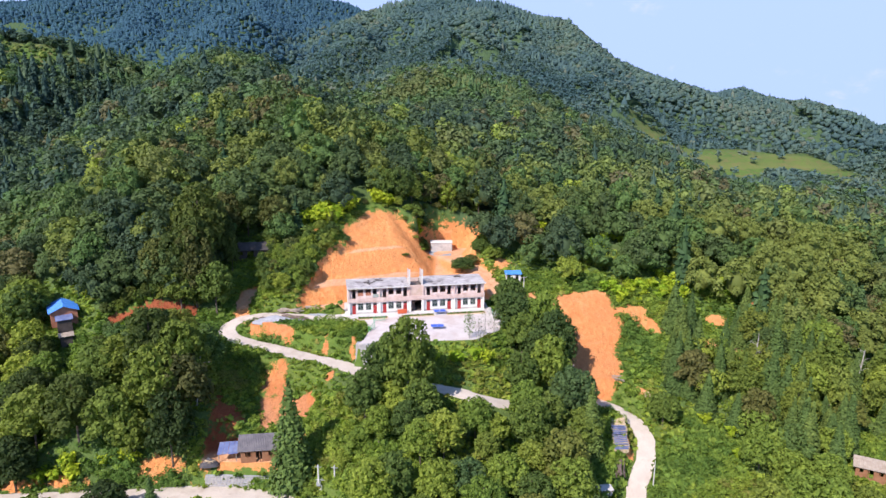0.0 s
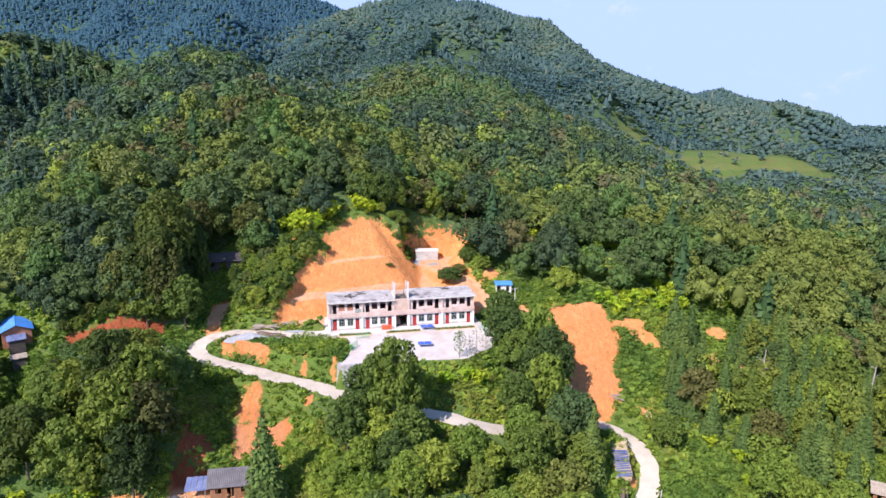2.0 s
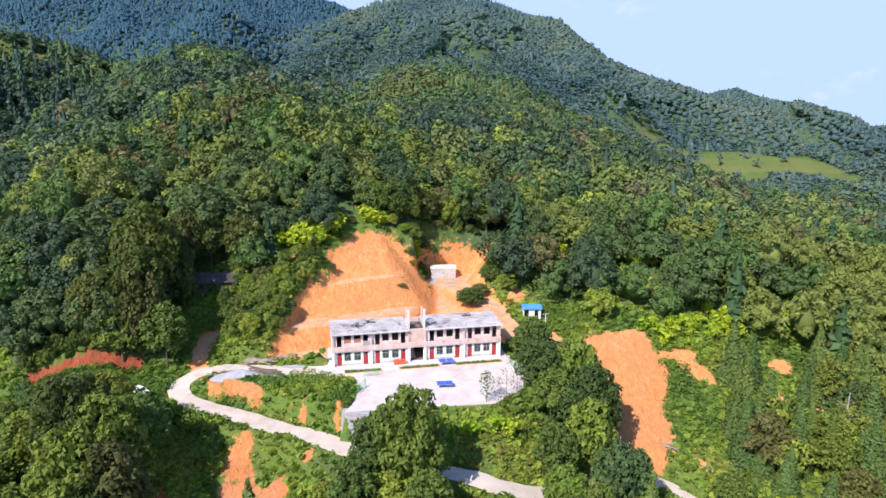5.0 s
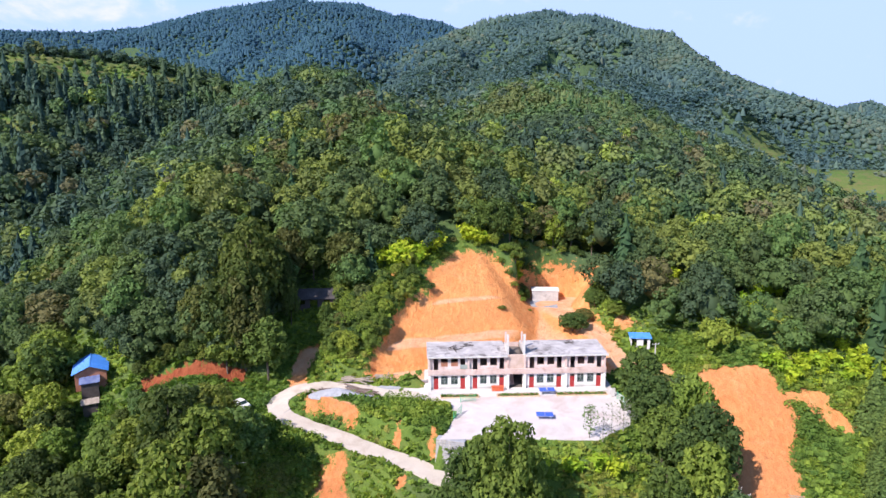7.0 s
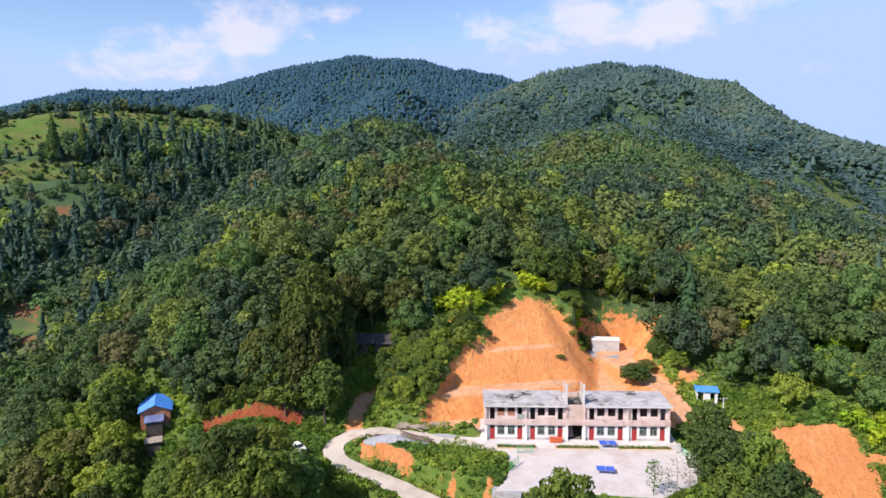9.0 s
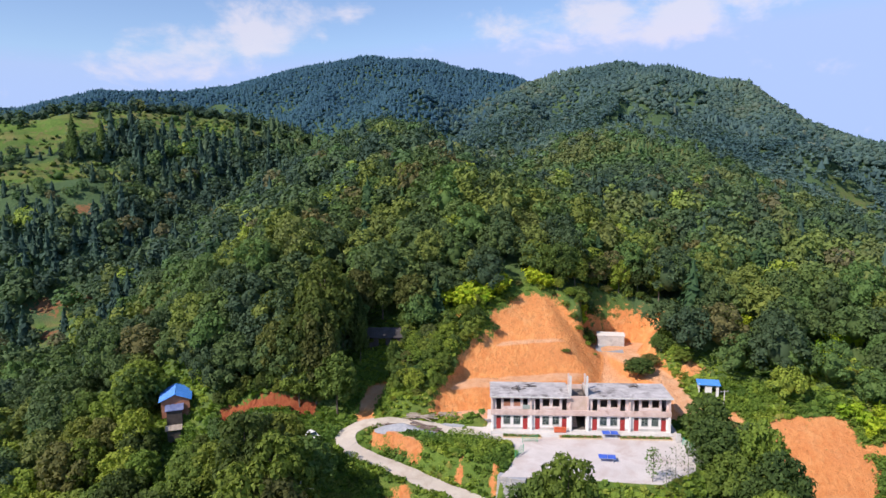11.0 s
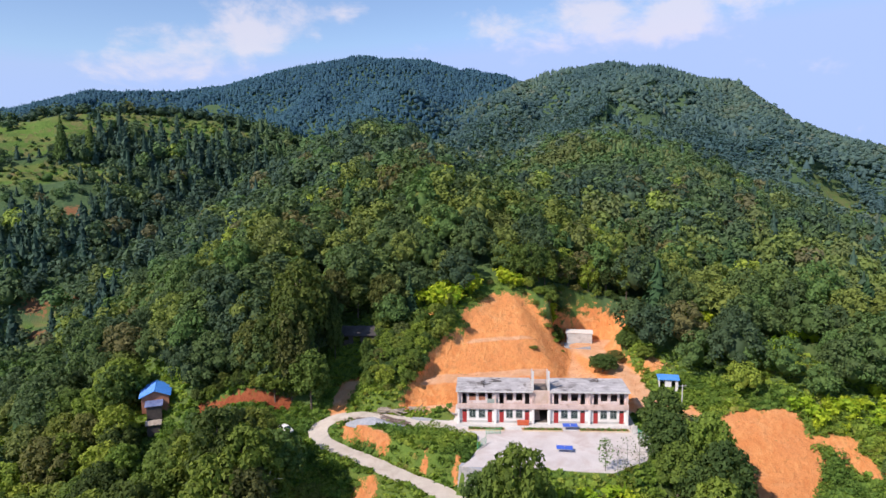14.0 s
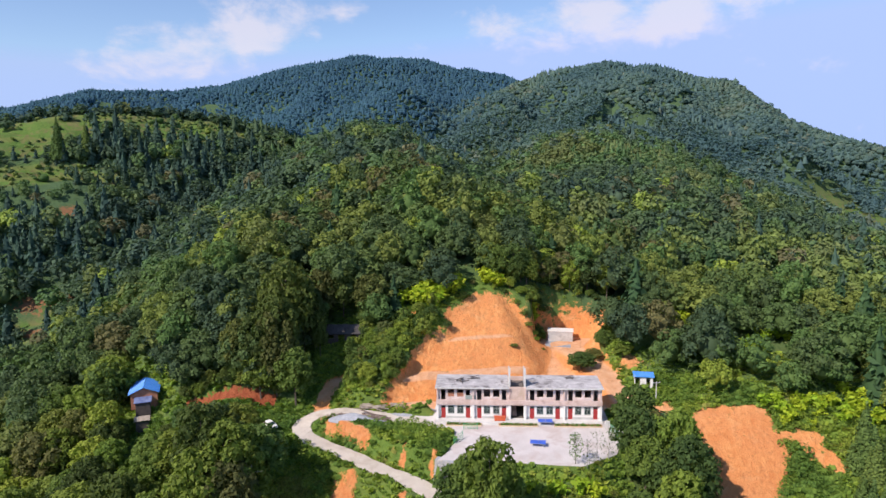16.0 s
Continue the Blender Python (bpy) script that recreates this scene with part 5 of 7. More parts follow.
# the trees that stand by themselves
for kind, px, py, size, tall, label in (
        (3, -6.4, 113.2, 1.1, 1.42, "tall broadleaf tree below the school yard"), (1, -9.8, 114.0, 0.95, 1.45, "tall broadleaf tree below the school yard"), (0, -4.4, 115.0, 0.9, 1.45, "tall broadleaf tree below the school yard"), (1, -11.5, 115.5, 1.05, 1.1, "leafy tree beside the village road"),
        (0, -4.0, 108.5, 0.9, 1.1, "leafy tree beside the village road"), (4, -14.5, 110, 1.0, 1.1, "leafy tree beside the village road"),
        (8, 22.0, 137.4, 1.0, 1.42, "tall bright green tree by the yard corner"), (8, 18.8, 136.0, 0.95, 1.15, "large bright green tree by the yard corner"), (1, 23.5, 131.5, 1.2, 1.15, "large dark broadleaf tree by the yard corner"),
        (0, 19.2, 130.2, 0.9, 1.15, "large dark broadleaf tree by the yard corner"), (4, 22.0, 125.5, 1.15, 1.25, "dark broadleaf tree beside the clay slip"),
        (1, 15.4, 121.0, 0.85, 1.1, "leafy tree beside the village road"), (2, 25.5, 119.5, 1.2, 1.2, "dark broadleaf tree beside the clay slip"), (6, 27.8, 112.5, 0.85, 1.0, "dark conifer beside the village road"),
        (6, -276.6, 319.2, 1.35, 1.0, "large lone conifer on the terraced hill"), (6, -266.9, 328.3, 1.2, 1.0, "large lone conifer on the terraced hill"), (6, -26.6, 102.6, 1.28, 0.93, "tall pointed dark fir beside the barn"),
        (2, 4.6, 170.0, 0.85, 0.55, "round green bush behind the school"), (2, 9.6, 177.6, 0.62, 0.75, "green bush beside the dirt track"), (0, 7.2, 175.0, 0.5, 0.6, "green bush beside the dirt track"),
        (2, -10.6, 169.4, 0.27, 0.34, "small round bush on the clay cut"), (4, 13.6, 172.5, 0.55, 0.6, "green bush beside the dirt track"),
        (1, -9.8, 187, 0.8, 0.9, "dark tree between the clay cut and the tank"), (3, -13.0, 185.5, 0.9, 1.0, "dark tree above the clay cut"), (2, -8.9, 184.6, 0.42, 0.6, "green bush on the edge of the clay cut"),
        (7, -10.6, 182.6, 0.40, 0.6, "green bush on the edge of the clay cut"), (8, -13.6, 183.4, 0.4, 0.7, "green bush on the edge of the clay cut"), (1, -16.5, 185.0, 0.85, 1.0, "dark tree above the clay cut"), (4, -19.5, 186.5, 0.9, 1.0, "dark tree above the clay cut"), (0, -11.5, 188.5, 0.9, 1.1, "dark tree above the clay cut"), (7, -7.2, 180.8, 0.26, 0.6, "green bush on the edge of the clay cut"), (8, -6.2, 177.9, 0.2, 0.5, "green bush on the edge of the clay cut"), (18, -8.3, 179.2, 0.24, 0.6, "green bush on the edge of the clay cut"), (19, -9.6, 180.2, 0.26, 0.6, "green bush on the edge of the clay cut"),
        (18, -11.6, 181.4, 0.26, 0.6, "green bush on the edge of the clay cut"), (20, -14.8, 182.2, 0.24, 0.6, "green bush on the edge of the clay cut"), (19, -17.2, 181.6, 0.22, 0.6, "green bush on the edge of the clay cut"), (18, -4.6, 176.9, 0.13, 0.5, "green bush on the edge of the clay cut"),
        (18, -8.2, 183.2, 0.5, 0.8, "dark green bush beside the water tank"), (20, -7.0, 185.0, 0.45, 0.9, "dark green bush beside the water tank"), (19, -13.2, 184.8, 0.45, 0.9, "dark green bush above the clay cut"), (14, -4.5, 193.6, 0.7, 1.0, "dark tree above the water tank"), (1, 0.5, 195.2, 0.75, 1.0, "leafy tree above the water tank"), (16, 5.0, 196.2, 0.8, 1.0, "dark tree above the water tank"),
        (3, 10.0, 195.6, 0.8, 1.0, "leafy tree above the water tank"), (18, -2.2, 192.2, 0.3, 0.7, "green bush above the water tank"), (19, 2.6, 193.6, 0.3, 0.7, "green bush above the water tank"), (20, 7.2, 194.0, 0.3, 0.7, "green bush above the water tank"), (18, -7.4, 190.2, 0.6, 0.9, "dark green bush beside the water tank"), (13, -10.5, 193, 0.9, 1.1, "dark tree above the water tank"), (2, -6.6, 186.0, 0.5, 0.7, "green bush beside the water tank"),
        (16, -59.0, 153.0, 1.5, 1.3, "tall dark broadleaf tree beside the old house"), (14, -58.6, 146.6, 1.3, 1.35, "tall dark broadleaf tree above the red bank"), (17, -59.4, 158.6, 1.35, 1.3, "tall dark broadleaf tree beside the old house"),
        (13, -52.4, 155.4, 0.5, 2.3, "slim dark tree beside the dirt track"), (16, -57.6, 144.6, 1.15, 1.35, "tall dark broadleaf tree above the red bank"), (14, -61.6, 144.4, 1.1, 1.3, "tall dark broadleaf tree above the red bank"), (17, -65.6, 143.8, 1.05, 1.25, "tall dark broadleaf tree above the red bank"), (16, -56.6, 156.2, 0.7, 2.2, "slim dark tree beside the old house"), (14, -54.4, 158.0, 0.55, 2.4, "slim dark tree beside the dirt track"),
        (1, -45.4, 156.2, 0.34, 1.9, "slim green tree before the old house"), (14, -44.8, 167.5, 0.95, 1.1, "dark broadleaf tree beside the old house"), (13, -52, 168.5, 1.1, 1.15, "dark broadleaf tree beside the old house"), (17, -56.5, 166, 1.1, 1.3, "dark broadleaf tree beside the old house")):
    tree(kind, px, py, px * 1.7, size, tall, label)

for i, (px, py, s) in enumerate(((-71.6, 127.3, 0.5), (-61, 131.5, 0.52), (-66, 129, 0.6), (-56.8, 129.5, 0.62), (-68.5, 122, 0.8), (-61, 126, 0.8), (-54, 126, 0.62), (-58.5, 132.5, 0.4), (-64.5, 132, 0.4), (-55.6, 132.4, 0.36))):
    tree(13 + i % 5, px, py, px, min(s, roof_of_trees(px, py)), 0.9, "leafy tree on the bank below the blue-roofed house", "trees below the house", 1.0)
# bushes that hang over the red bank
for i in range(26):
    k, off = i / 25 * 1.04 - 0.02, r.uniform(0.7, 1.5)
    px, py = -76 + 19 * k - 0.255 * off, 138.8 + 5 * k + 0.967 * off
    tree((18, 14, 16, 19, 20)[i % 5], px, py, r.uniform(0, 6.28), r.uniform(0.26, 0.42), r.uniform(0.7, 1.1), "dark leafy bush over the red earth bank", "bushes over the red bank", 0.3, "bush")
for i in range(9):
    k, off = r.uniform(0.05, 1.0), r.uniform(-1.6, -0.6)
    px, py = -76 + 19 * k - 0.255 * off, 138.8 + 5 * k + 0.967 * off
    tree(18 + i % 3, px, py, r.uniform(0, 6.28), r.uniform(0.08, 0.16), 0.7, "small leafy bush on the red earth bank", "bushes over the red bank", 0.3, "bush")
# the dense dark wood beside the dirt track; low tints paint in its deep shade
rows = []
for i in range(260):
    px, py = r.uniform(-88, -57), r.uniform(139, 161)
    if (((px + 69) / 11) ** 2 + ((py - 137.5) / 4) ** 2 > 1 and ((px + 86) / 5.5) ** 2 + ((py - 139) / 5.5) ** 2 > 1 and ((px + 60) / 10) ** 2 + ((py - 140.5) / 3.6) ** 2 > 1 
            and along(px, py, TRACK)[0] > 4.4 and ((px + 50) / 5.5) ** 2 + ((py - 162.5) / 4) ** 2 > 1 and all((px - q[0]) ** 2 + (py - q[1]) ** 2 > 10 for q in rows)):
        size = r.uniform(0.75, 1.15) * (1.25 if px > -72 else 1.0)
        rows.append((px, py, height(px, py) - 0.8, r.uniform(0, 6.28), size, size * r.uniform(0.9, 1.25), r.uniform(0.0, 0.5), 0.0))
for i in range(160):
    px, py = r.uniform(-90, -58), r.uniform(120, 142)
    aside = (px + 89.8) * 0.787 + (py - 144.4) * 0.617
    if abs(aside) > 5.0 and free(np.array([px]), np.array([py]))[0] + (px > -84) and ((px + 60) / 9) ** 2 + ((py - 142) / 7) ** 2 > 1 and ((px + 68) / 11) ** 2 + ((py - 138) / 5) ** 2 > 1 and all((px - q[0]) ** 2 + (py - q[1]) ** 2 > 12 for q in rows):
        size = min(r.uniform(0.5, 0.72), roof_of_trees(px, py))
        rows.append((px, py, height(px, py) - 0.8, r.uniform(0, 6.28), size, size * r.uniform(0.9, 1.1), r.uniform(0.1, 0.6), 0.0))
THICKS = [wood_crown(rng, 20, 1500, 0.50, h, w, 0.05) for h, w in ((10, 3.9), (11, 3.9))]
gather("thicket", [(*THICKS[k], rows[k::2]) for k in range(2)], [mat_wood], "dense dark thicket of trees beside the dirt track", "trees")
for i, (px, py, s) in enumerate(((-50.5, 117, 1.0), (-55.5, 119.5, 0.95), (-54.5, 113.5, 1.2), (-48.6, 112.6, 1.15), (-47.4, 108.8, 1.25), (-51.5, 108, 1.3), (-48, 103.8, 1.05))):
    tree((13, 1, 16, 3)[i % 4], px, py, px, s, 1.2, "tall dark tree above the shaded ravine", "tall trees above the ravine", 0.6)
for i, (px, py, s) in enumerate(((-23, 99.5, 0.36), (-24.5, 97, 0.3), (-17.5, 100.5, 0.4), (-15, 98, 0.4), (-16.5, 103.5, 0.45), (-14.5, 106, 0.5))):
    tree(10 + i % 3, px, py, px, s, 0.8, "lush light green bush beside the fir", "bushes beside the fir", 0.3, "bush")
# bushes along the top of the clay cuts
for i in range(120):
    px, py = r.uniform(-34, 14), r.uniform(164, 199)
    edge = min(float(inside(px, py, CUT)), float(inside(px, py, TANK_CUT)))
    if 1.3 < edge < 5.5 and along(px, py, DIRT)[0] > 3.5:
        tree(18 + i % 3, px, py, r.uniform(0, 6.28), r.uniform(0.2, 0.42), r.uniform(0.6, 1.0), "leafy green bush along the top of the clay cut", "bushes above the clay cut", 0.3, "bush")
# round bushes left standing beside the clay cut
for i in range(170):
    px, py = r.uniform(-46, -24), r.uniform(147, 168.5)
    if float(inside(px, py, CUT)) > 0.7 and along(px, py, TRACK)[0] > 3.4 and ((px + 50) / 5.5) ** 2 + ((py - 162.5) / 4) ** 2 > 1:
        tree((18, 11, 19, 18, 20)[i % 5], px, py, r.uniform(0, 6.28), r.uniform(0.26, 0.5), r.uniform(0.6, 0.95), "round leafy bush beside the clay cut", "bushes beside the clay cut", 0.3, "bush")

# the woods
x, y, r = scatter(-330, 330, 100, 470, 5.8, 5)
d = np.hypot(x, y)
lone = fielded(x, y) & (r.rand(len(x)) < 0.09)
keep = free(x, y) & (~fielded(x, y) | lone) & (d < 455) & (x > -0.98 * y - 10) & (x < 0.74 * y + 25) & ~near_zone(x, y)
x, y, lone = x[keep], y[keep], lone[keep]
z, soil = land(x, y)
keep = seen_ground(x, y, z, 10, 0.02) & (soil < 0.5)
x, y, z, lone = x[keep], y[keep], z[keep], lone[keep]
n = len(x)
belt = np.hypot((x + 238) / 52, (y - 362) / 42) + 0.2 * fbm(x, y, 30, 2, 6.0) < 1
grove = (x < -150) & (np.hypot((x + 215) / 40, (y - 262) / 22) < 1)
conif = (r.rand(n) < 0.04) | (belt & (r.rand(n) < 0.65)) | (grove & (r.rand(n) < 0.6)) | ((x < -150) & (y > 200) & (r.rand(n) < 0.2)) | ((fbm(x, y, 45, 2, 6.0) > 0.85) & (r.rand(n) < 0.5) & (np.hypot(x, y) > 265)) | ((x > 60) & (r.rand(n) < 0.10))
pick = r.randint(0, 4, n)
tint = np.clip(0.40 + 0.24 * fbm(x, y, 60, 2, 8.0) + r.normal(0, 0.23, n), 0, 0.80)
tint = np.clip(tint + 0.22 * smooth(x, 8, 60) - 0.10 * smooth(-x, 150, 190), 0, 0.8)
tint = np.where(r.rand(n) < 0.045, 0.88, np.where(r.rand(n) < 0.025, 0.97, tint))
size = r.uniform(0.74, 1.36, n) * np.where((np.abs(x + 62) < 16) & (np.abs(y - 168) < 18), 1.25, 1.0) * np.where(lone, np.where(r.rand(n) < 0.12, 0.7, 0.22), 1.0)
verge = (fielded(x - 7, y + 9) | ((y < 305) & (fielded(x - 14, y + 14) | fielded(x - 20, y + 22)))) & ~belt & (x < -150)
size = np.where(verge, size * 0.55, size)
# with distance: lower tints, then haze-tinted leaf colours past 265 m
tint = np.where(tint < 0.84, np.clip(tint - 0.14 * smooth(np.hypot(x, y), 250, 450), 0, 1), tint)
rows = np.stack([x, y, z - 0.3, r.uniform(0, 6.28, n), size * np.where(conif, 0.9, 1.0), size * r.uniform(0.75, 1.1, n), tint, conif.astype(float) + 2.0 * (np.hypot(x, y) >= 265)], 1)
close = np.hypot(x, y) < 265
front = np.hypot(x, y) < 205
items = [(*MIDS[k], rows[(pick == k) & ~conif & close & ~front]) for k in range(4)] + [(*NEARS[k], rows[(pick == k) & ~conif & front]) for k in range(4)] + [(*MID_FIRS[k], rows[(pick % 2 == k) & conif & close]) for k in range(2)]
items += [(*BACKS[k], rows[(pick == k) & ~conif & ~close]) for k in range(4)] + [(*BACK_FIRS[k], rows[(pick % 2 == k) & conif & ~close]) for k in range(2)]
forest = gather("forest", items, [mat_wood, mat_needle, mat_hazeslope, mat_hazeslopefir], "dense mixed green forest covering the hill", "forest")

# the far ridges; their tree colours hold the distance haze
rr = np.random.RandomState(8)
px, py = [], []
rad = 452.0
while rad < 2000:
    step = 4.9 + rad * 0.0029
    az = np.arange(radians(-52), radians(40), step / rad)
    az = az + rr.uniform(-0.5, 0.5, len(az)) * step / rad
    q = rad + rr.uniform(-0.5, 0.5, len(az)) * step
    px.append(q * np.sin(az))
    py.append(q * np.cos(az))
    rad += step
x, y = np.concatenate(px), np.concatenate(py)
z = land(x, y)[0]
keep = seen_ground(x, y, z, 10, 0.007) & (~fielded(x, y) | (rr.rand(len(x)) < 0.05))
x, y, z = x[keep], y[keep], z[keep]
n = len(x)
dist = np.hypot(x, y)
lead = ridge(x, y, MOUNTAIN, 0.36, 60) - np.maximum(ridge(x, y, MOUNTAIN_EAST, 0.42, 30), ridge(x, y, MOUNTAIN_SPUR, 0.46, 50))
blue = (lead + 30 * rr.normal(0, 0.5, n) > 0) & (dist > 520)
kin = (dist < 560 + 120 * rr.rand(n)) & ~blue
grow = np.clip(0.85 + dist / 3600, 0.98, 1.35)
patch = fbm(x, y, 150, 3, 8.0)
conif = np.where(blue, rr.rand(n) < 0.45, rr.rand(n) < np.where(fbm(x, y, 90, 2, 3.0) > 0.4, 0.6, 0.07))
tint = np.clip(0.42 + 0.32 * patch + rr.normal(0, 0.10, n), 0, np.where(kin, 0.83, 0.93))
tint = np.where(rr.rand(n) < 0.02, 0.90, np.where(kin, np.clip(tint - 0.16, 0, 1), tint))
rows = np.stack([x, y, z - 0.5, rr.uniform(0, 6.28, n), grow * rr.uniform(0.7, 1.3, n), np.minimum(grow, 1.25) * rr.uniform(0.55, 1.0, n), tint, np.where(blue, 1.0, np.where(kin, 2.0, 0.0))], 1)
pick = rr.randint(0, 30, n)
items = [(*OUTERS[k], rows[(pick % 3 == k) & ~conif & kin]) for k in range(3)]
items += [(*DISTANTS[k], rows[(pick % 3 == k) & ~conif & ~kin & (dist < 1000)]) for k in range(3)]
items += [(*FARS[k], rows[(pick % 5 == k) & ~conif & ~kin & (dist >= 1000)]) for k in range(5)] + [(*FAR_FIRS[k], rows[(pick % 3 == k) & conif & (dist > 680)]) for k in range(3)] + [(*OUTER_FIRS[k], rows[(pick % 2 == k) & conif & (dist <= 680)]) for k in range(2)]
far_forest = gather("far_forest", items, [mat_hazeleaf, mat_hazefir, mat_hazeslope], "forest on the far ridges, tinted blue for distance haze", "forest")

# scrub along the terrace edges of the far fields
x, y, r = scatter(-360, -130, 165, 440, 2.4, 41)
z = land(x, y)[0]
step = natural(x, y) / 2.6
edge = step - np.floor(step)
keep = fielded(x, y) & (((edge > 0.66) & (fbm(x, y, 16, 2, 5.0) > -0.15)) | (fbm(x, y, 22, 3, 14.0) > 0.55)) & (r.rand(len(x)) < 0.75)
x, y, z = x[keep], y[keep], z[keep]
n = len(x)
size = r.uniform(0.16, 0.42, n) * np.where(r.rand(n) < 0.06, 1.8, 1.0) * np.where(y < 260, 0.7, 1.0)
rows = np.stack([x, y, z - 0.2, r.uniform(0, 6.28, n), size, size * r.uniform(0.5, 1.0, n), r.uniform(0.2, 0.8, n), np.zeros(n)], 1)
pick = r.randint(0, 5, n)
terrace_scrub = gather("terrace_scrub", [(*FARS[k], rows[pick == k]) for k in range(5)], [mat_wood], "rough green scrub along the terrace edges", "bushes")

# undergrowth on the open slopes
x, y, r = scatter(-96, 92, 92, 203, 1.3, 21)
z, soil = land(x, y)
d_road = np.minimum(along(x, y, ROAD)[0], along(x, y, LOW_ROAD)[0])
open_ground = ~free(x, y) | ((np.abs(x + 5) < 16) & (np.abs(y - 120) < 9))
open_ground |= ((x > -90) & (x < -42) & (y > 92) & (y < 110)) | glade(x, y)
thin = fbm(x, y, 11, 2, 12.0) + r.normal(0, 0.35, len(x)) > np.where((x > 40) & (x < 70) & (y < 126), 0.45, np.where(x > 42, -0.05, -0.55))
keep = open_ground & (soil < 0.38) & (inside(x, y, YARD) > 0.9) & (d_road > 2.7) & (along(x, y, TRACK)[0] > 2.2) & (along(x, y, DIRT)[0] > 2.6) & (inside(x, y, BARN_PAD) > 0.5) & thin
for cx, cy, rx, ry in ((43.6, 138, 3.2, 6.0), (66, 149, 2.2, 3), (60, 141.6, 2.6, 3), (67.4, 138.6, 2.2, 3), (18, 166, 4.5, 2.5), (-50, 162.5, 6, 3.2), (-86, 139.3, 5, 5), (-83, 135, 3.5, 3.5), (-35, 138.2, 7.5, 2.2), (-35, 146, 7, 1.6), (35, 119, 4, 3), (32, 111, 2, 4), (78, 107.5, 4.5, 3.5), (-54, 135, 2.2, 2.0), (-24.5, 144, 3.5, 3)):
    keep &= ((x - cx) / rx) ** 2 + ((y - cy) / ry) ** 2 > 1
x, y, z = x[keep], y[keep], z[keep]
n = len(x)
size = np.clip(0.72 + 0.45 * fbm(x, y, 9, 2, 15.0) + r.normal(0, 0.15, n), 0.35, 1.5)
size *= np.where(x > 42, 1.25, 1.0) * np.where((x < -42) & (y < 112), 1.35, 1.0)
size *= 1 + 0.75 * np.exp(-(((x + 37) / 7) ** 2 + ((y - 161) / 7) ** 2))
rows = np.stack([x, y, z - 0.15, r.uniform(0, 6.28, n), size, size * r.uniform(0.7, 1.2, n), np.clip(np.where((x > -46) & (x < -14) & (y < 141), 0.62, np.where(x < -44, 0.2, 0.45)) + 0.4 * fbm(x, y, 8, 2, 3.0) + r.normal(0, 0.15, n), 0, 0.99), np.zeros(n)], 1)
pick = r.randint(0, 3, n)
undergrowth = gather("undergrowth", [(*BUSHES[k], rows[pick == k]) for k in range(3)], [mat_bush], "lush bright green bushes on the open slopes", "bushes")

# tufts of grass between them
x, y, r = scatter(-96, 92, 92, 190, 0.70, 22)
z, soil = land(x, y)
d_road = np.minimum(along(x, y, ROAD)[0], along(x, y, LOW_ROAD)[0])
keep = ((wooded(x, y) < 0.9) | (r.rand(len(x)) < 0.42)) & (y < 178) & (soil + r.uniform(-0.25, 0.25, len(x)) < 0.42) & (inside(x, y, YARD) > 0.4) & (d_road > 2.1) & (along(x, y, TRACK)[0] > 1.8) & (along(x, y, DIRT)[0] > 2.2) & (inside(x, y, BARN_PAD) > 0.5)
x, y, z = x[keep], y[keep], z[keep]
n = len(x)
v, f = leaf_cards(rng, rng.uniform(-1, 1, (7, 3)) * np.array([0.45, 0.45, 0.12]) + np.array([0, 0, 0.3]), np.tile([0, -0.5, 0.7], (7, 1)), 0.66)
size = r.uniform(0.6, 1.4, n)
rows = np.stack([x, y, z - 0.08, r.uniform(0, 6.28, n), size, size * r.uniform(0.6, 1.3, n), np.clip(0.5 + 0.4 * fbm(x, y, 8, 2, 3.0) + r.normal(0, 0.15, n), 0, 0.99), np.zeros(n)], 1)
grass_tufts = gather("grass_tufts", [(v, [np.zeros((0, 3), int), f], rows)], [mat_bush], "rough bright green grass on the open slopes", "grass")


# bright clumps of bamboo and banana at the edge of the woods
frond_meshes = [mesh_np("bamboo_clump", v, f, [mat_bright]) for v, f in FRONDS]
r = np.random.RandomState(31)
for cx, cy, sx, sy, count in ((-33, 173.5, 5, 1.8, 30), (-28.0, 177.0, 4, 1.4, 16), (-20, 182.8, 4, 0.8, 9), (-8.4, 186, 1.5, 1.2, 3), (50.8, 159.6, 4, 3, 16), (57, 160.5, 4, 3, 6), (48, 184.5, 4, 2.5, 6), (75, 162, 6, 4, 8), (30, 199, 1, 1, 2),
                              (43, 157, 2.5, 3, 8), (27.3, 187, 1.4, 1.2, 5), (40.5, 177, 5, 1.6, 14), (0, 196.5, 2, 1, 3), (2, 123.5, 3.5, 1.0, 4), (8, 124.5, 2, 1.0, 2), (101, 179, 5, 4, 5), (-67, 101.5, 5, 2, 9), (-58, 104, 3, 1.5, 4), (-64, 150, 2.5, 1, 2), (62, 118, 7, 6, 5), (60, 163, 5, 3, 8)):
    for i in range(count):
        px, py, s = cx + r.normal(0, sx * 0.55), cy + r.normal(0, sy * 0.55), r.uniform(0.45, 0.72) * (1.35 if cx < -18 and cy > 170 else 1.0)
        clump = new("bamboo_clump", frond_meshes[i % 3])
        clump.matrix_basis = Matrix.LocRotScale((px, py, height(px, py) - 0.2), Euler((0, 0, r.uniform(0, 6.28))), (s, s, s * r.uniform(0.7, 1.0)))
        tagged(clump, "bright yellow-green bamboo clump at the wood's edge", "bamboo", "bright bamboo clumps")

# ---- the yard and what stands on it ----
def school_at(u, v, z=0.0, turn=0.0):
    return SCHOOL @ pose(u, v, z, 0, 0, turn)


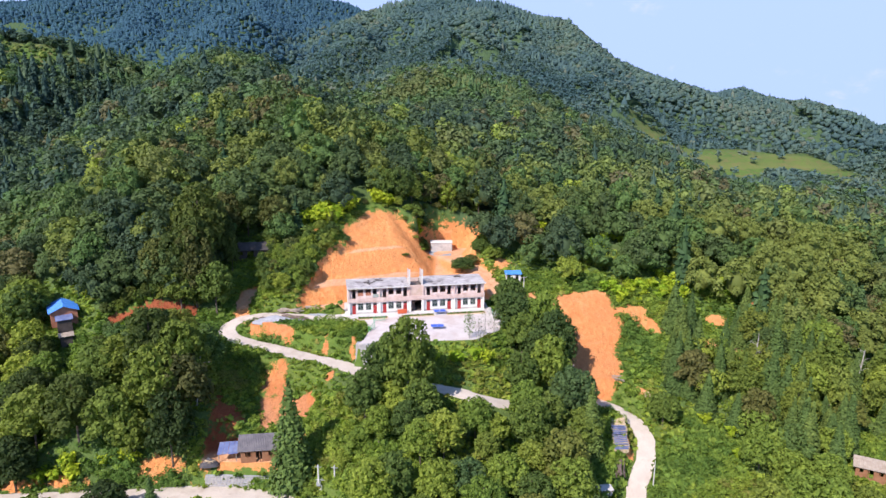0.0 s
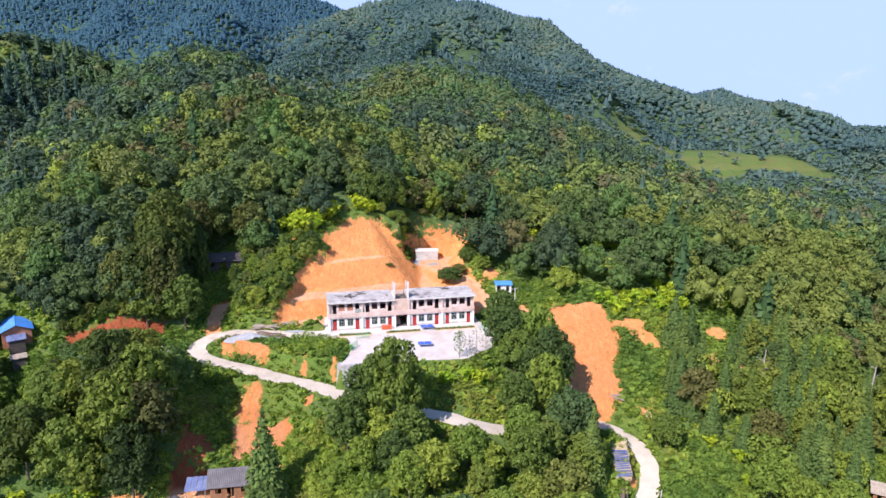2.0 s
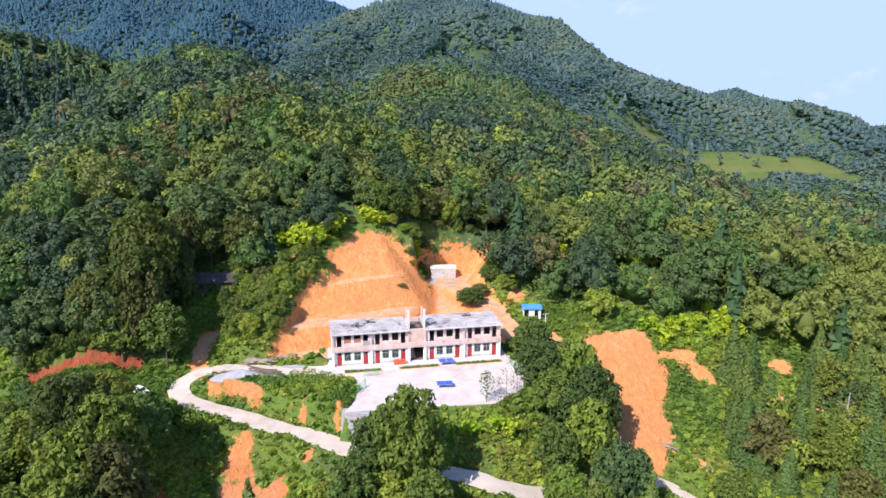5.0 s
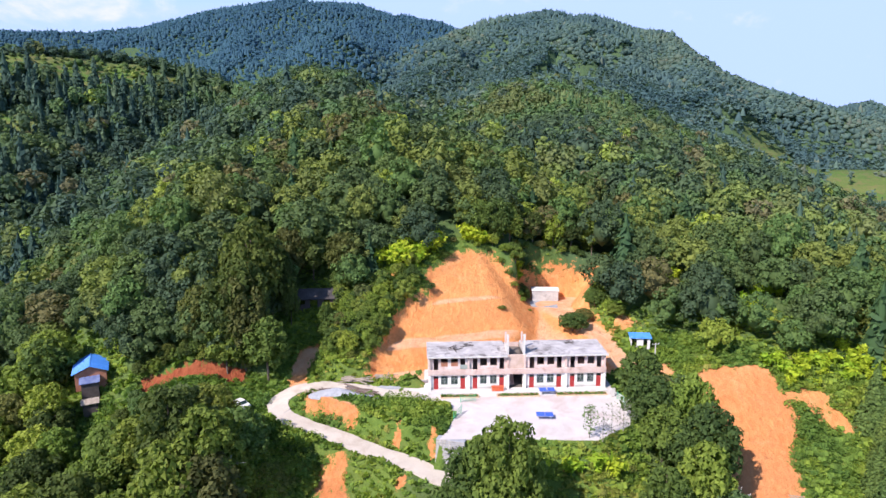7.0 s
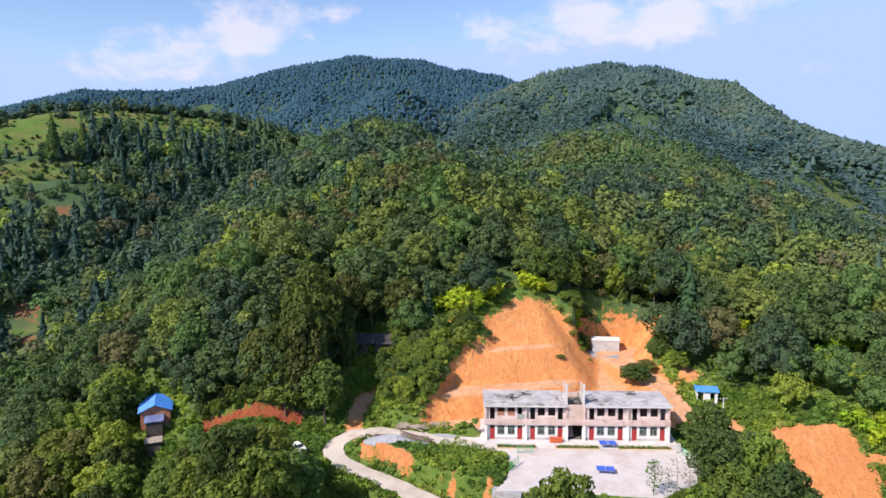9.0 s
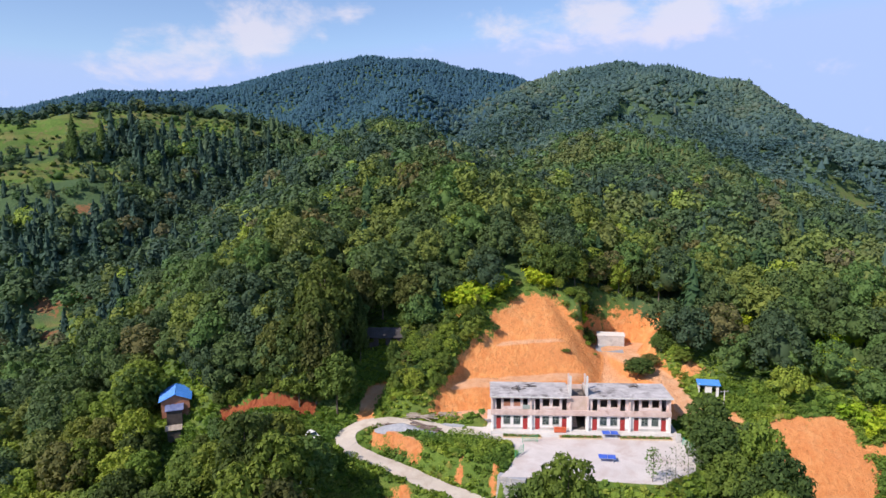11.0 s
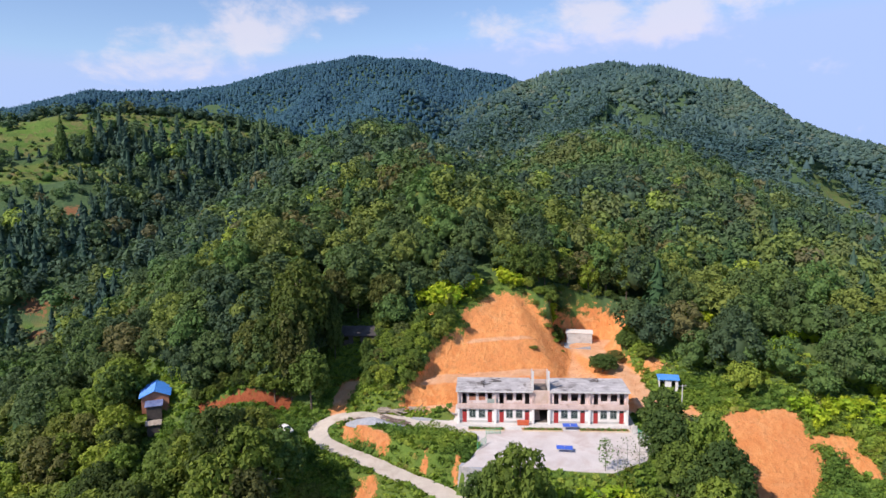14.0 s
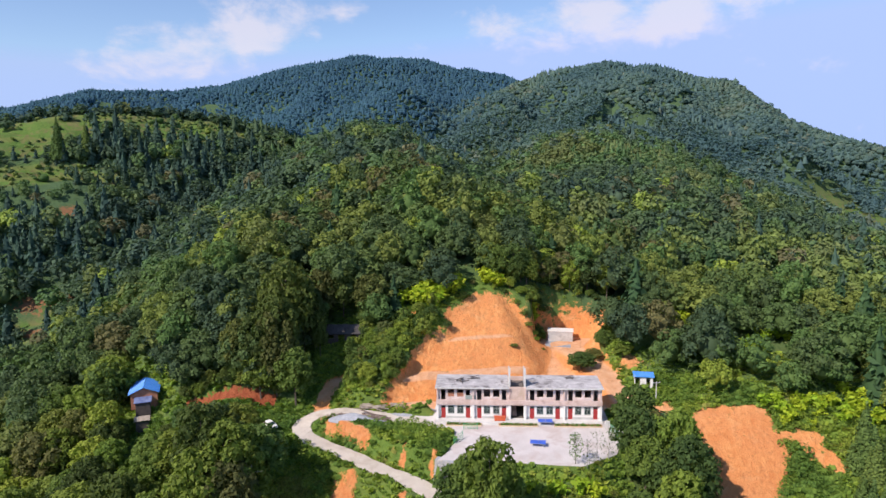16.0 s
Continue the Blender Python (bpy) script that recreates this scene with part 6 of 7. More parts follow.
def tennis_table(m, label):
    t = thing("table_tennis_table", m, label, "table", "table tennis tables")
    bm = bm_new()
    box(bm, -1.37, 1.37, -0.76, 0.76, 0.71, 0.76)
    part("tabletop", bm, mat_blue, t, "", 0.008)
    bm = bm_new()
    box(bm, -1.3, 1.3, -0.70, -0.66, 0.62, 0.71)
    box(bm, -1.3, 1.3, 0.66, 0.70, 0.62, 0.71)
    part("apron", bm, mat_steel, t)
    for x in (-1.0, 1.0):
        for y in (-0.55, 0.55):
            bm = bm_new()
            box(bm, x - 0.03, x + 0.03, y - 0.03, y + 0.03, 0.0, 0.71)
            part("leg", bm, mat_steel, t)
    bm = bm_new()
    box(bm, -0.01, 0.01, -0.8, 0.8, 0.76, 0.90)
    part("net", bm, mat_pole, t)
    return t


tennis_table(pose(-1.55, 134.5, 0.02, 0, 0, 5), "blue table tennis table standing on the yard")
tennis_table(school_at(20.9, -1.75, 0.16, 0), "blue table tennis table before the verandah steps")

bench = thing("counter", school_at(12.3, -0.55, 0.28), "orange-red painted counter on the verandah", "counter")
bm = bm_new()
box(bm, -1.05, 1.05, -0.3, 0.3, 0.08, 0.82)
part("body", bm, mat_orange, bench, "", 0.01)
bm = bm_new()
box(bm, -1.12, 1.12, -0.36, 0.36, 0.82, 0.88)
part("top", bm, mat_orange, bench, "", 0.01)
bm = bm_new()
box(bm, -1.0, 1.0, -0.25, 0.25, 0.0, 0.08)
part("base", bm, mat_dark, bench)

r = np.random.RandomState(5)
for u0, u1 in ((2.0, 8.8), (12.0, 19.5), (22.5, 31.6)):
    bed = thing("flower_bed", school_at((u0 + u1) / 2, -2.15, 0.0), "raised bed of grass with a pale yellow kerb", "flower bed", "beds before the school")
    w = (u1 - u0) / 2
    bm = bm_new()
    box(bm, -w, w, -0.62, -0.5, 0.0, 0.2)
    box(bm, -w, w, 0.5, 0.62, 0.0, 0.2)
    box(bm, -w, -w + 0.12, -0.5, 0.5, 0.0, 0.2)
    box(bm, w - 0.12, w, -0.5, 0.5, 0.0, 0.2)
    part("kerb", bm, mat_straw, bed, "pale yellow painted kerb")
    bm = bm_new()
    box(bm, -w + 0.12, w - 0.12, -0.5, 0.5, 0.0, 0.14)
    part("soil", bm, mat_plank, bed)
    n = int(w * 46)
    c = np.stack([r.uniform(-w + 0.2, w - 0.2, n), r.uniform(-0.45, 0.45, n), r.uniform(0.16, 0.38, n)], 1)
    v, f = leaf_cards(r, c, np.tile([0, -0.3, 0.8], (n, 1)), 0.32)
    g = new("grass", mesh_np("grass", v, [f], [mat_bush]))
    g.parent = bed


def net_fence(p, q, tall, label):
    """A green mesh fence panel between two ground points, on posts."""
    p, q = Vector(p), Vector(q)
    f = thing("mesh_fence", Matrix.Translation(p), label, "fence")
    d = q - p
    n = max(1, round(d.length / 2.2))
    for i in range(n + 1):
        a = d * (i / n)
        bm = bm_new()
        tube(bm, a, a + Vector((0, 0, tall)), 0.04)
        part("post", bm, mat_green, f)
    for i in range(n):
        a, b = d * (i / n), d * ((i + 1) / n)
        bm = bm_new()
        for k in range(9):
            z = Vector((0, 0, 0.15 + (tall - 0.2) * k / 8))
            tube(bm, a + z, b + z, 0.012, n=4)
        for k in range(1, 12):
            c = a + (b - a) * (k / 12)
            tube(bm, c + Vector((0, 0, 0.15)), c + Vector((0, 0, tall - 0.05)), 0.010, n=4)
        part("mesh_panel", bm, mat_green, f)
    return f


net_fence((-16.2, 131.8, 0.02), (-15.2, 134.6, 0.02), 1.5, "green wire mesh gate leaf at the yard entrance")
net_fence((-15.9, 138.6, 0.02), (-13.4, 139.3, 0.02), 1.2, "low green wire mesh panel by the flower bed")
net_fence((11.0, 143.6, 0.02), (13.2, 139.0, 0.02), 1.5, "green wire mesh fence along the yard edge")

sign = thing("notice_board", pose(10.4, 144.3, 0.02, 0, 0, 35), "white leaning board by the yard fence", "board")
bm = bm_new()
box(bm, -0.5, 0.5, -0.03, 0.03, 0.15, 1.6)
part("panel", bm, mat_white, sign, "", 0.01, pose(0, 0, 0, -14, 12, 0))
for x in (-0.4, 0.4):
    bm = bm_new()
    tube(bm, (x, 0, 0), (x, 0.3, 1.4), 0.03)
    part("post", bm, mat_steel, sign)

# a low bar across the entrance to the yard
bar = thing("barrier", pose(-21.5, 139.2, 0.02, 0, 0, 14), "thin dark steel barrier on two posts", "barrier")
for x in (0.0, 4.6):
    bm = bm_new()
    tube(bm, (x, 0, 0), (x, 0, 1.25), 0.05)
    part("post", bm, mat_steel, bar)
bm = bm_new()
tube(bm, (0, 0, 1.0), (4.6, 0, 0.85), 0.03)
part("rail", bm, mat_steel, bar)


def sapling(m, leaves, spread_, mat, label, seed):
    """A thin young tree with bare twigs and few leaves."""
    q = np.random.RandomState(seed)
    t = thing("sapling", m, label, "tree")
    bm = bm_new()
    tube(bm, (0, 0, -0.5), (0.1, 0, 3.0), 0.09, 0.05, 6)
    tube(bm, (0.1, 0, 3.0), (0.0, 0.1, 5.6), 0.05, 0.015, 5)
    for i in range(16):
        a, h = q.uniform(0, 6.28), q.uniform(1.6, 5.2)
        l = q.uniform(0.7, 1.0) * spread_ * (1.2 - h / 8)
        b = Vector((math.cos(a) * l, math.sin(a) * l, h + q.uniform(0.4, 1.2)))
        tube(bm, (0.08, 0, h), b, 0.03, 0.012, 4)
        for k in range(2):
            tube(bm, b * 0.7 + Vector((0.03, 0, h * 0.3)), b + Vector(q.normal(0, 0.45, 3)), 0.014, 0.006, 3)
    part("trunk", bm, mat_dead if leaves < 150 else mat_bark, t)
    h = q.uniform(1.5, 6.0, leaves)
    a, rad = q.uniform(0, 6.28, leaves), np.sqrt(q.uniform(0, 1, leaves)) * spread_ * np.sqrt(np.clip(1 - ((h - 3.9) / 2.5) ** 2, 0.05, 1))
    c = np.stack([np.cos(a) * rad, np.sin(a) * rad, h], 1)
    v, f = leaf_cards(q, c, np.tile([0, -0.4, 0.8], (leaves, 1)), 0.27)
    new("crown", mesh_np("crown", v, [f], [mat])).parent = t
    return t


sapling(pose(5.2, 128.8, -0.6), 230, 1.3, mat_bush, "thin pale green young tree at the yard edge", 1)
sapling(pose(8.6, 130.4, -0.6, 0, 0, 40), 45, 1.7, mat_leaf, "bare-twigged young tree at the yard edge", 2)
sapling(pose(10.6, 131.6, -0.6, 0, 0, 90), 60, 1.8, mat_leaf, "half-bare young tree at the yard edge", 3)
sapling(pose(7.2, 128.0, -1.4, 0, 0, 150), 90, 1.4, mat_leaf, "half-bare young tree below the yard edge", 4)

# ---- the rubble wall at the ramp, with its stones ----
def stone_wall(name, p, q, z0, z1, lean, label, seed, size=0.42):
    """A battered rubble wall with single stones on its face."""
    s = np.random.RandomState(seed)
    p, q = Vector((*p, 0)), Vector((*q, 0))
    length = (q - p).length
    yaw = math.degrees(math.atan2(q.y - p.y, q.x - p.x))
    w = thing(name, pose(p.x, p.y, z0, 0, 0, yaw), label, "retaining wall")
    h = z1 - z0
    bm = bm_new()
    vs = [bm.verts.new(c) for x in (0, length) for c in ((x, 0, 0), (x, 1.2 + lean, 0), (x, 1.2 + lean, h), (x, lean, h))]
    for f in ((0, 1, 2, 3), (7, 6, 5, 4), (0, 4, 5, 1), (1, 5, 6, 2), (2, 6, 7, 3), (3, 7, 4, 0)):
        bm.faces.new([vs[i] for i in f])
    part("core", bm, mat_gravel, w)
    kinds = []
    for k in range(6):
        bm = bm_new()
        bmesh.ops.create_icosphere(bm, subdivisions=1, radius=0.5)
        for v in bm.verts:
            v.co = Vector((v.co.x * s.uniform(0.85, 1.15), v.co.y * 0.5, v.co.z * s.uniform(0.75, 1.0)))
        kinds.append(finish(bm, "stone", mat_stone))
    rows = int(h / (size * 0.8))
    for i in range(rows):
        x = -0.2 * (i % 2)
        while x < length:
            g = size * s.uniform(0.75, 1.35)
            z = (i + 0.5) * h / rows
            o = new("stone", kinds[s.randint(6)])
            o.parent = w
            o.matrix_basis = Matrix.LocRotScale((min(max(x + g / 2, 0.15), length - 0.1), lean * z / h - 0.02, z), Euler((s.normal(0, 0.15), s.normal(0, 0.3), 0)), (g * 1.1, g * 0.7, g))
            x += g
    return w


stone_wall("retaining_wall", (-18.2, 124.6), (-13.8, 124.0), -4.6, -0.05, 0.9, "battered grey rubble stone retaining wall", 3)
stone_wall("retaining_wall", (-42, 102.2), (-29.5, 102.6), -18.1, -16.1, 0.5, "weathered rubble stone wall under the barn yard", 4, 0.5)

# ---- gravel and timber by the road ----
def heap(name, m, rx, ry, h, material, label, category, seed):
    """A low uneven heap."""
    s = np.random.RandomState(seed)
    n, k = 26, 9
    v, f = [(0, 0, h)], []
    for j in range(1, k + 1):
        t = j / k
        for i in range(n):
            a = 2 * math.pi * i / n
            rr_ = t * (1 + 0.12 * math.sin(3 * a + seed) + s.normal(0, 0.03))
            v.append((rx * rr_ * math.cos(a), ry * rr_ * math.sin(a), h * (1 - t) ** 0.9 * (1 + s.normal(0, 0.05)) - 0.25 * (j == k)))
    for i in range(n):
        f.append((0, 1 + i, 1 + (i + 1) % n))
        for j in range(1, k):
            a, b = 1 + (j - 1) * n, 1 + j * n
            f.append((a + i, b + i, b + (i + 1) % n, a + (i + 1) % n))
    me = bpy.data.meshes.new(name)
    me.from_pydata(v, [], f)
    me.materials.append(material)
    ob = new(name, me)
    ob.matrix_basis = m
    return tagged(ob, label, category)


heap("gravel_heap", pose(-38.0, 138.6, height(-38, 138.6) - 0.1, 0, 0, 4), 5.0, 2.1, 1.3, mat_gravel, "low heap of pale grey gravel by the road", "gravel", 3)
heap("gravel_heap", pose(-32.6, 138.0, height(-32.6, 138.0) - 0.1, 0, 0, -3), 3.4, 1.5, 0.8, mat_gravel, "low heap of pale grey gravel by the road", "gravel", 4)
heap("gravel_heap", pose(-25.6, 145.4, 0.0, 0, 0, 20), 3.0, 1.9, 0.55, mat_gravel, "spread of grey gravel beside the school", "gravel", 5)
heap("gravel_heap", pose(-29.2, 143.2, 0.0, 0, 0, 10), 3.2, 1.3, 0.25, mat_gravel, "thin spread of grey gravel beside the school", "gravel", 6)


def pile(m, count, length, thick, width, material, label, category, seed, mess=0.15, name="timber_pile"):
    s = np.random.RandomState(seed)
    t = thing(name, m, label, category)
    for i in range(count):
        bm = bm_new()
        y, z = s.uniform(-width, width), thick * (0.6 + 1.6 * int(3 * i / count)) * 0.7
        l = length * s.uniform(0.65, 1.0) / 2
        o, yaw = s.normal(0, 0.3), s.normal(0, mess)
        d = Vector((math.cos(yaw), math.sin(yaw), s.normal(0, 0.02))) * l
        tube(bm, Vector((o, y, z)) - d, Vector((o, y, z)) + d, thick * s.uniform(0.35, 0.6), thick * s.uniform(0.3, 0.5), 7)
        part("log" if thick > 0.12 else "pole", bm, material, t)
    return t


pile(pose(-34.2, 140.1, height(-34.2, 140.1), 0, 0, -8), 20, 7.2, 0.24, 0.9, mat_brownboard, "long heap of dark brown boards behind the gravel", "timber", 31, 0.1)
pile(pose(-40.6, 140.2, height(-40.6, 140.2), 0, 0, 10), 10, 3.2, 0.2, 0.6, mat_brownboard, "short heap of dark brown boards on the verge", "timber", 32, 0.4)
pile(pose(-36.0, 144.9, height(-36, 144.9), 0, 0, 4), 22, 6.4, 0.2, 0.9, mat_log, "heap of grey weathered timber by the road", "timber", 1, 0.3)
pile(pose(-31.0, 145.4, height(-31.0, 145.4), 0, 0, -24), 12, 4.4, 0.18, 0.7, mat_log, "heap of grey weathered poles by the road", "timber", 2, 0.5)
pile(pose(-42.8, 141.0 - 1.3, height(-42.8, 139.7), 0, 0, 8), 8, 3.0, 0.16, 0.6, mat_log, "small heap of brushwood on the verge", "timber", 3, 0.6)
pile(pose(33.4, 111.2, height(33.4, 111.2) + 0.15, 0, 0, 78), 16, 6.6, 0.24, 1.0, mat_brownboard, "stack of felled logs beside the road", "timber", 4, 0.12)
pile(pose(38.2, 134.0, height(38.2, 134.0), 0, 0, 10), 10, 2.6, 0.18, 0.8, mat_log, "broken timber at the foot of the clay slip", "timber", 5, 0.9)
pile(pose(44.0, 130.2, height(44, 130.2), 0, 0, 120), 8, 3.2, 0.16, 0.9, mat_straw, "pale split boards on the bare verge", "timber", 6, 0.8)
pile(pose(30.6, 131.5, height(30.6, 131.5), 0, 0, 60), 8, 2.6, 0.16, 0.6, mat_brick, "reddish brushwood heap above the road", "timber", 8, 0.8)

pile(SCHOOL @ pose(4.6, 3.4, H2 + 0.06, 0, 0, 62), 6, 2.6, 0.14, 0.9, mat_darkwood, "dark loose timber lying on the school roof", "timber", 21, 0.5)
pile(SCHOOL @ pose(7.2, 5.2, H2 + 0.06, 0, 0, 8), 5, 2.2, 0.12, 0.7, mat_darkwood, "dark loose boards lying on the school roof", "timber", 22, 0.7)
pile(SCHOOL @ pose(26.6, 5.4, H2 + 0.06, 0, 0, -12), 4, 2.0, 0.12, 0.6, mat_darkwood, "dark loose boards lying on the school roof", "timber", 23, 0.7)

# planks under a blue sheet beside the road
base = Vector((35.0, 118.2, height(35.0, 118.2)))
stack = thing("plank_stack", Matrix.Translation(base), "stacked planks partly under blue sheets beside the road", "planks")
s = np.random.RandomState(12)
for i in range(17):
    y = -3.7 + i * 0.46
    x = 0.10 * y + s.uniform(-0.15, 0.15)
    z = height(base.x + x, base.y + y) - base.z
    bm = bm_new()
    box(bm, -1.5 + s.uniform(-0.25, 0.2), 1.5 + s.uniform(-0.2, 0.25), -0.19, 0.19, -0.3, 0.42 + s.uniform(-0.1, 0.12))
    part("plank", bm, mat_straw, stack, "", 0, pose(x, y, z, 0, 0, 8 + s.uniform(-5, 5)))
    if i < 12:
        bm = bm_new()
        box(bm, -1.35, 1.35, -0.21, 0.21, 0.0, 0.05)
        part("sheet", bm, mat_bluetarp, stack, "faded blue sheet", 0, pose(x, y, z + 0.56 + s.uniform(0, 0.06), s.uniform(-6, 6), 0, 8 + s.uniform(-5, 5)))

# ---- water tank, shed, poles ----
tank = thing("water_tank", pose(-1.2, 187.4, 4.9, 0, 0, 3), "pale rectangular concrete water tank on the cut platform", "water tank")
bm = bm_new()
box(bm, -3.1, 3.1, -1.4, 1.9, 0.0, 2.5)
part("walls", bm, mat_cementgrey, tank, "", 0.05)
bm = bm_new()
box(bm, -3.25, 3.25, -1.55, 2.0, 2.5, 2.66)
part("lid", bm, mat_white, tank, "pale concrete lid", 0.02)
bm = bm_new()
box(bm, -3.6, 2.6, -6.4, -1.4, -0.3, 0.07)
part("apron", bm, mat_gravel, tank, "grey spilled mortar apron")

shed = thing("shed", pose(17.9, 165.9, height(17.9, 165.4) + 0.05, 0, 0, 3), "small white shed with a bright blue sheet roof", "shed")
for x0, x1, y0, y1, z1 in ((-1.9, -1.75, -1.0, 1.0, 2.1), (1.75, 1.9, -1.0, 1.0, 2.0), (-1.75, 1.75, 0.85, 1.0, 2.2), (-0.75, 0.55, -1.0, -0.85, 1.85), (1.35, 1.75, -1.0, -0.85, 1.85)):
    bm = bm_new()
    box(bm, x0, x1, y0, y1, -0.6, z1)
    part("wall", bm, mat_white, shed)
bm = bm_new()
for i in range(14):
    x = -2.2 + i * 4.4 / 14
    box(bm, x, x + 4.4 / 14, -1.35, 1.3, 0.0, 0.05 + 0.04 * (i % 2))
part("roof", bm, mat_blueroof, shed, "bright blue corrugated sheet roof", 0, pose(0, 0, 2.12, 9, 0, 0))
bm = bm_new()
box(bm, -1.75, 1.75, -0.85, 0.85, -0.6, 0.05)
part("floor", bm, mat_dark, shed)


def utility_pole(x, y, tall, radius, label, arms=1, turn=0.0, material=None):
    p = thing("utility_pole", pose(x, y, height(x, y) - 0.3, 0, 0, turn), label, "pole")
    bm = bm_new()
    tube(bm, (0, 0, 0), (0, 0, tall), radius, radius * 0.65, 10)
    part("shaft", bm, material or mat_pole, p)
    for k in range(arms):
        bm = bm_new()
        z = tall - 0.3 - 0.7 * k
        box(bm, -0.8, 0.8, -0.06, 0.06, z, z + 0.1)
        part("crossarm", bm, mat_steel, p)
        for x0 in (-0.7, 0.0, 0.7):
            bm = bm_new()
            tube(bm, (x0, 0, z + 0.1), (x0, 0, z + 0.32), 0.05, 0.035, 7)
            part("insulator", bm, mat_white, p)
    return p


utility_pole(20.3, 161.6, 4.6, 0.14, "short white concrete pole beside the shed", 1, 20)
utility_pole(30.0, 131.4, 5.6, 0.13, "grey concrete pole above the road", 1, 50)
utility_pole(38.9, 107.8, 6.2, 0.13, "pale concrete pole beside the road", 0)
utility_pole(-75.5, 97.6, 7.5, 0.13, "grey concrete pole beside the lane", 1, 30)

frame_ = thing("transformer_stand", pose(-19.8, 98.8, height(-19.8, 98.8) - 0.5, 0, 0, -4), "pair of tall steel transformer poles with crossbars", "power pole")
base = height(-19.8, 98.8) - 0.5
top = -11.4 - base
for x in (-1.4, 1.4):
    bm = bm_new()
    tube(bm, (x, 0, 0), (x, 0, top), 0.17, 0.12, 10)
    part("pole", bm, mat_pole, frame_)
    bm = bm_new()
    tube(bm, (x * 0.6, -0.3, 0), (x * 0.6, -0.3, top - 4.6), 0.12, 0.10, 8)
    part("pole", bm, mat_steel, frame_)
for z, w in ((top - 2.9, 1.9), (top - 4.8, 1.4), (top - 0.5, 0.0)):
    if w:
        bm = bm_new()
        box(bm, -w, w, -0.06, 0.06, z, z + 0.12)
        part("crossbar", bm, mat_steel, frame_)
        for k in range(5):
            bm = bm_new()
            x = -w * 0.8 + k * w * 0.4
            tube(bm, (x, 0, z + 0.12), (x, 0, z + 0.42), 0.06, 0.04, 7)
            part("insulator", bm, mat_white, frame_)
for x in (-1.4, 1.4):
    bm = bm_new()
    box(bm, x - 0.55, x + 0.55, -0.05, 0.05, top - 0.45, top - 0.35)
    part("crossarm", bm, mat_steel, frame_)
    bm = bm_new()
    box(bm, x - 0.35, x + 0.35, -0.25, 0.25, top - 3.9, top - 3.3)
    part("switch_box", bm, mat_steel, frame_)

# ---- houses at the edges ----
def gable_house(name, m, w, d, h, rise, wall_mat, roof_mat, label, category, over=0.5, boards=0, ribs=0):
    """A small house: four walls, a door gap and window gaps, two roof slopes with ridge and ribs."""
    t = thing(name, m, label, category)
    for sgn in (-1, 1):
        bm = bm_new()
        if sgn < 0:
            wall(bm, -w / 2, w / 2, -1.0, h, -d / 2, -d / 2 + 0.12, [(-w * 0.12, w * 0.06, 0.0, h * 0.78), (w * 0.22, w * 0.36, h * 0.4, h * 0.75), (-w * 0.38, -w * 0.24, h * 0.4, h * 0.75)])
        else:
            box(bm, -w / 2, w / 2, d / 2 - 0.12, d / 2, -1.0, h)
        fw = part("wall", bm, wall_mat, t)
        if boards and sgn < 0:
            for i in range(boards):
                bm = bm_new()
                x = -w / 2 + (i + 0.5) * w / boards
                box(bm, x - 0.05, x + 0.05, -d / 2 - 0.06, -d / 2, 0.0, h)
                part("batten", bm, wall_mat, fw)
        bm = bm_new()
        x = sgn * (w / 2 - 0.06)
        vs = [bm.verts.new((x + o, y, z)) for o in (-0.06, 0.06) for y, z in ((-d / 2 + 0.12, -1.0), (d / 2 - 0.12, -1.0), (d / 2 - 0.12, h), (0, h + rise * 0.9), (-d / 2 + 0.12, h))]
        bm.faces.new(vs[:5])
        bm.faces.new(vs[:4:-1])
        for i in range(5):
            bm.faces.new((vs[i], vs[5 + i], vs[5 + (i + 1) % 5], vs[(i + 1) % 5]))
        part("gable_wall", bm, wall_mat, t)
        pitch = math.atan2(rise, d / 2)
        span = math.hypot(rise, d / 2) + over
        bm = bm_new()
        box(bm, -w / 2 - over, w / 2 + over, 0.0, span, 0.0, 0.08)
        slope = part("roof", bm, roof_mat, t, "", 0, pose(0, 0, h + rise, 0, 0, 180 if sgn < 0 else 0) @ pose(0, 0, 0, -math.degrees(pitch), 0, 0))
        if ribs:
            n = int((w + 2 * over) / ribs)
            bm = bm_new()
            tube(bm, (0, 0.02, 0.09), (0, span - 0.02, 0.09), ribs * 0.22, n=5)
            me = finish(bm, "tile_course", roof_mat)
            for i in range(n):
                o = new("tile_course", me)
                o.parent = slope
                o.matrix_basis = pose(-w / 2 - over + (i + 0.5) * (w + 2 * over) / n, 0, 0)
    bm = bm_new()
    tube(bm, (-w / 2 - over, 0, h + rise + 0.05), (w / 2 + over, 0, h + rise + 0.05), 0.12, n=6)
    part("ridge_cap", bm, roof_mat, t)
    return t


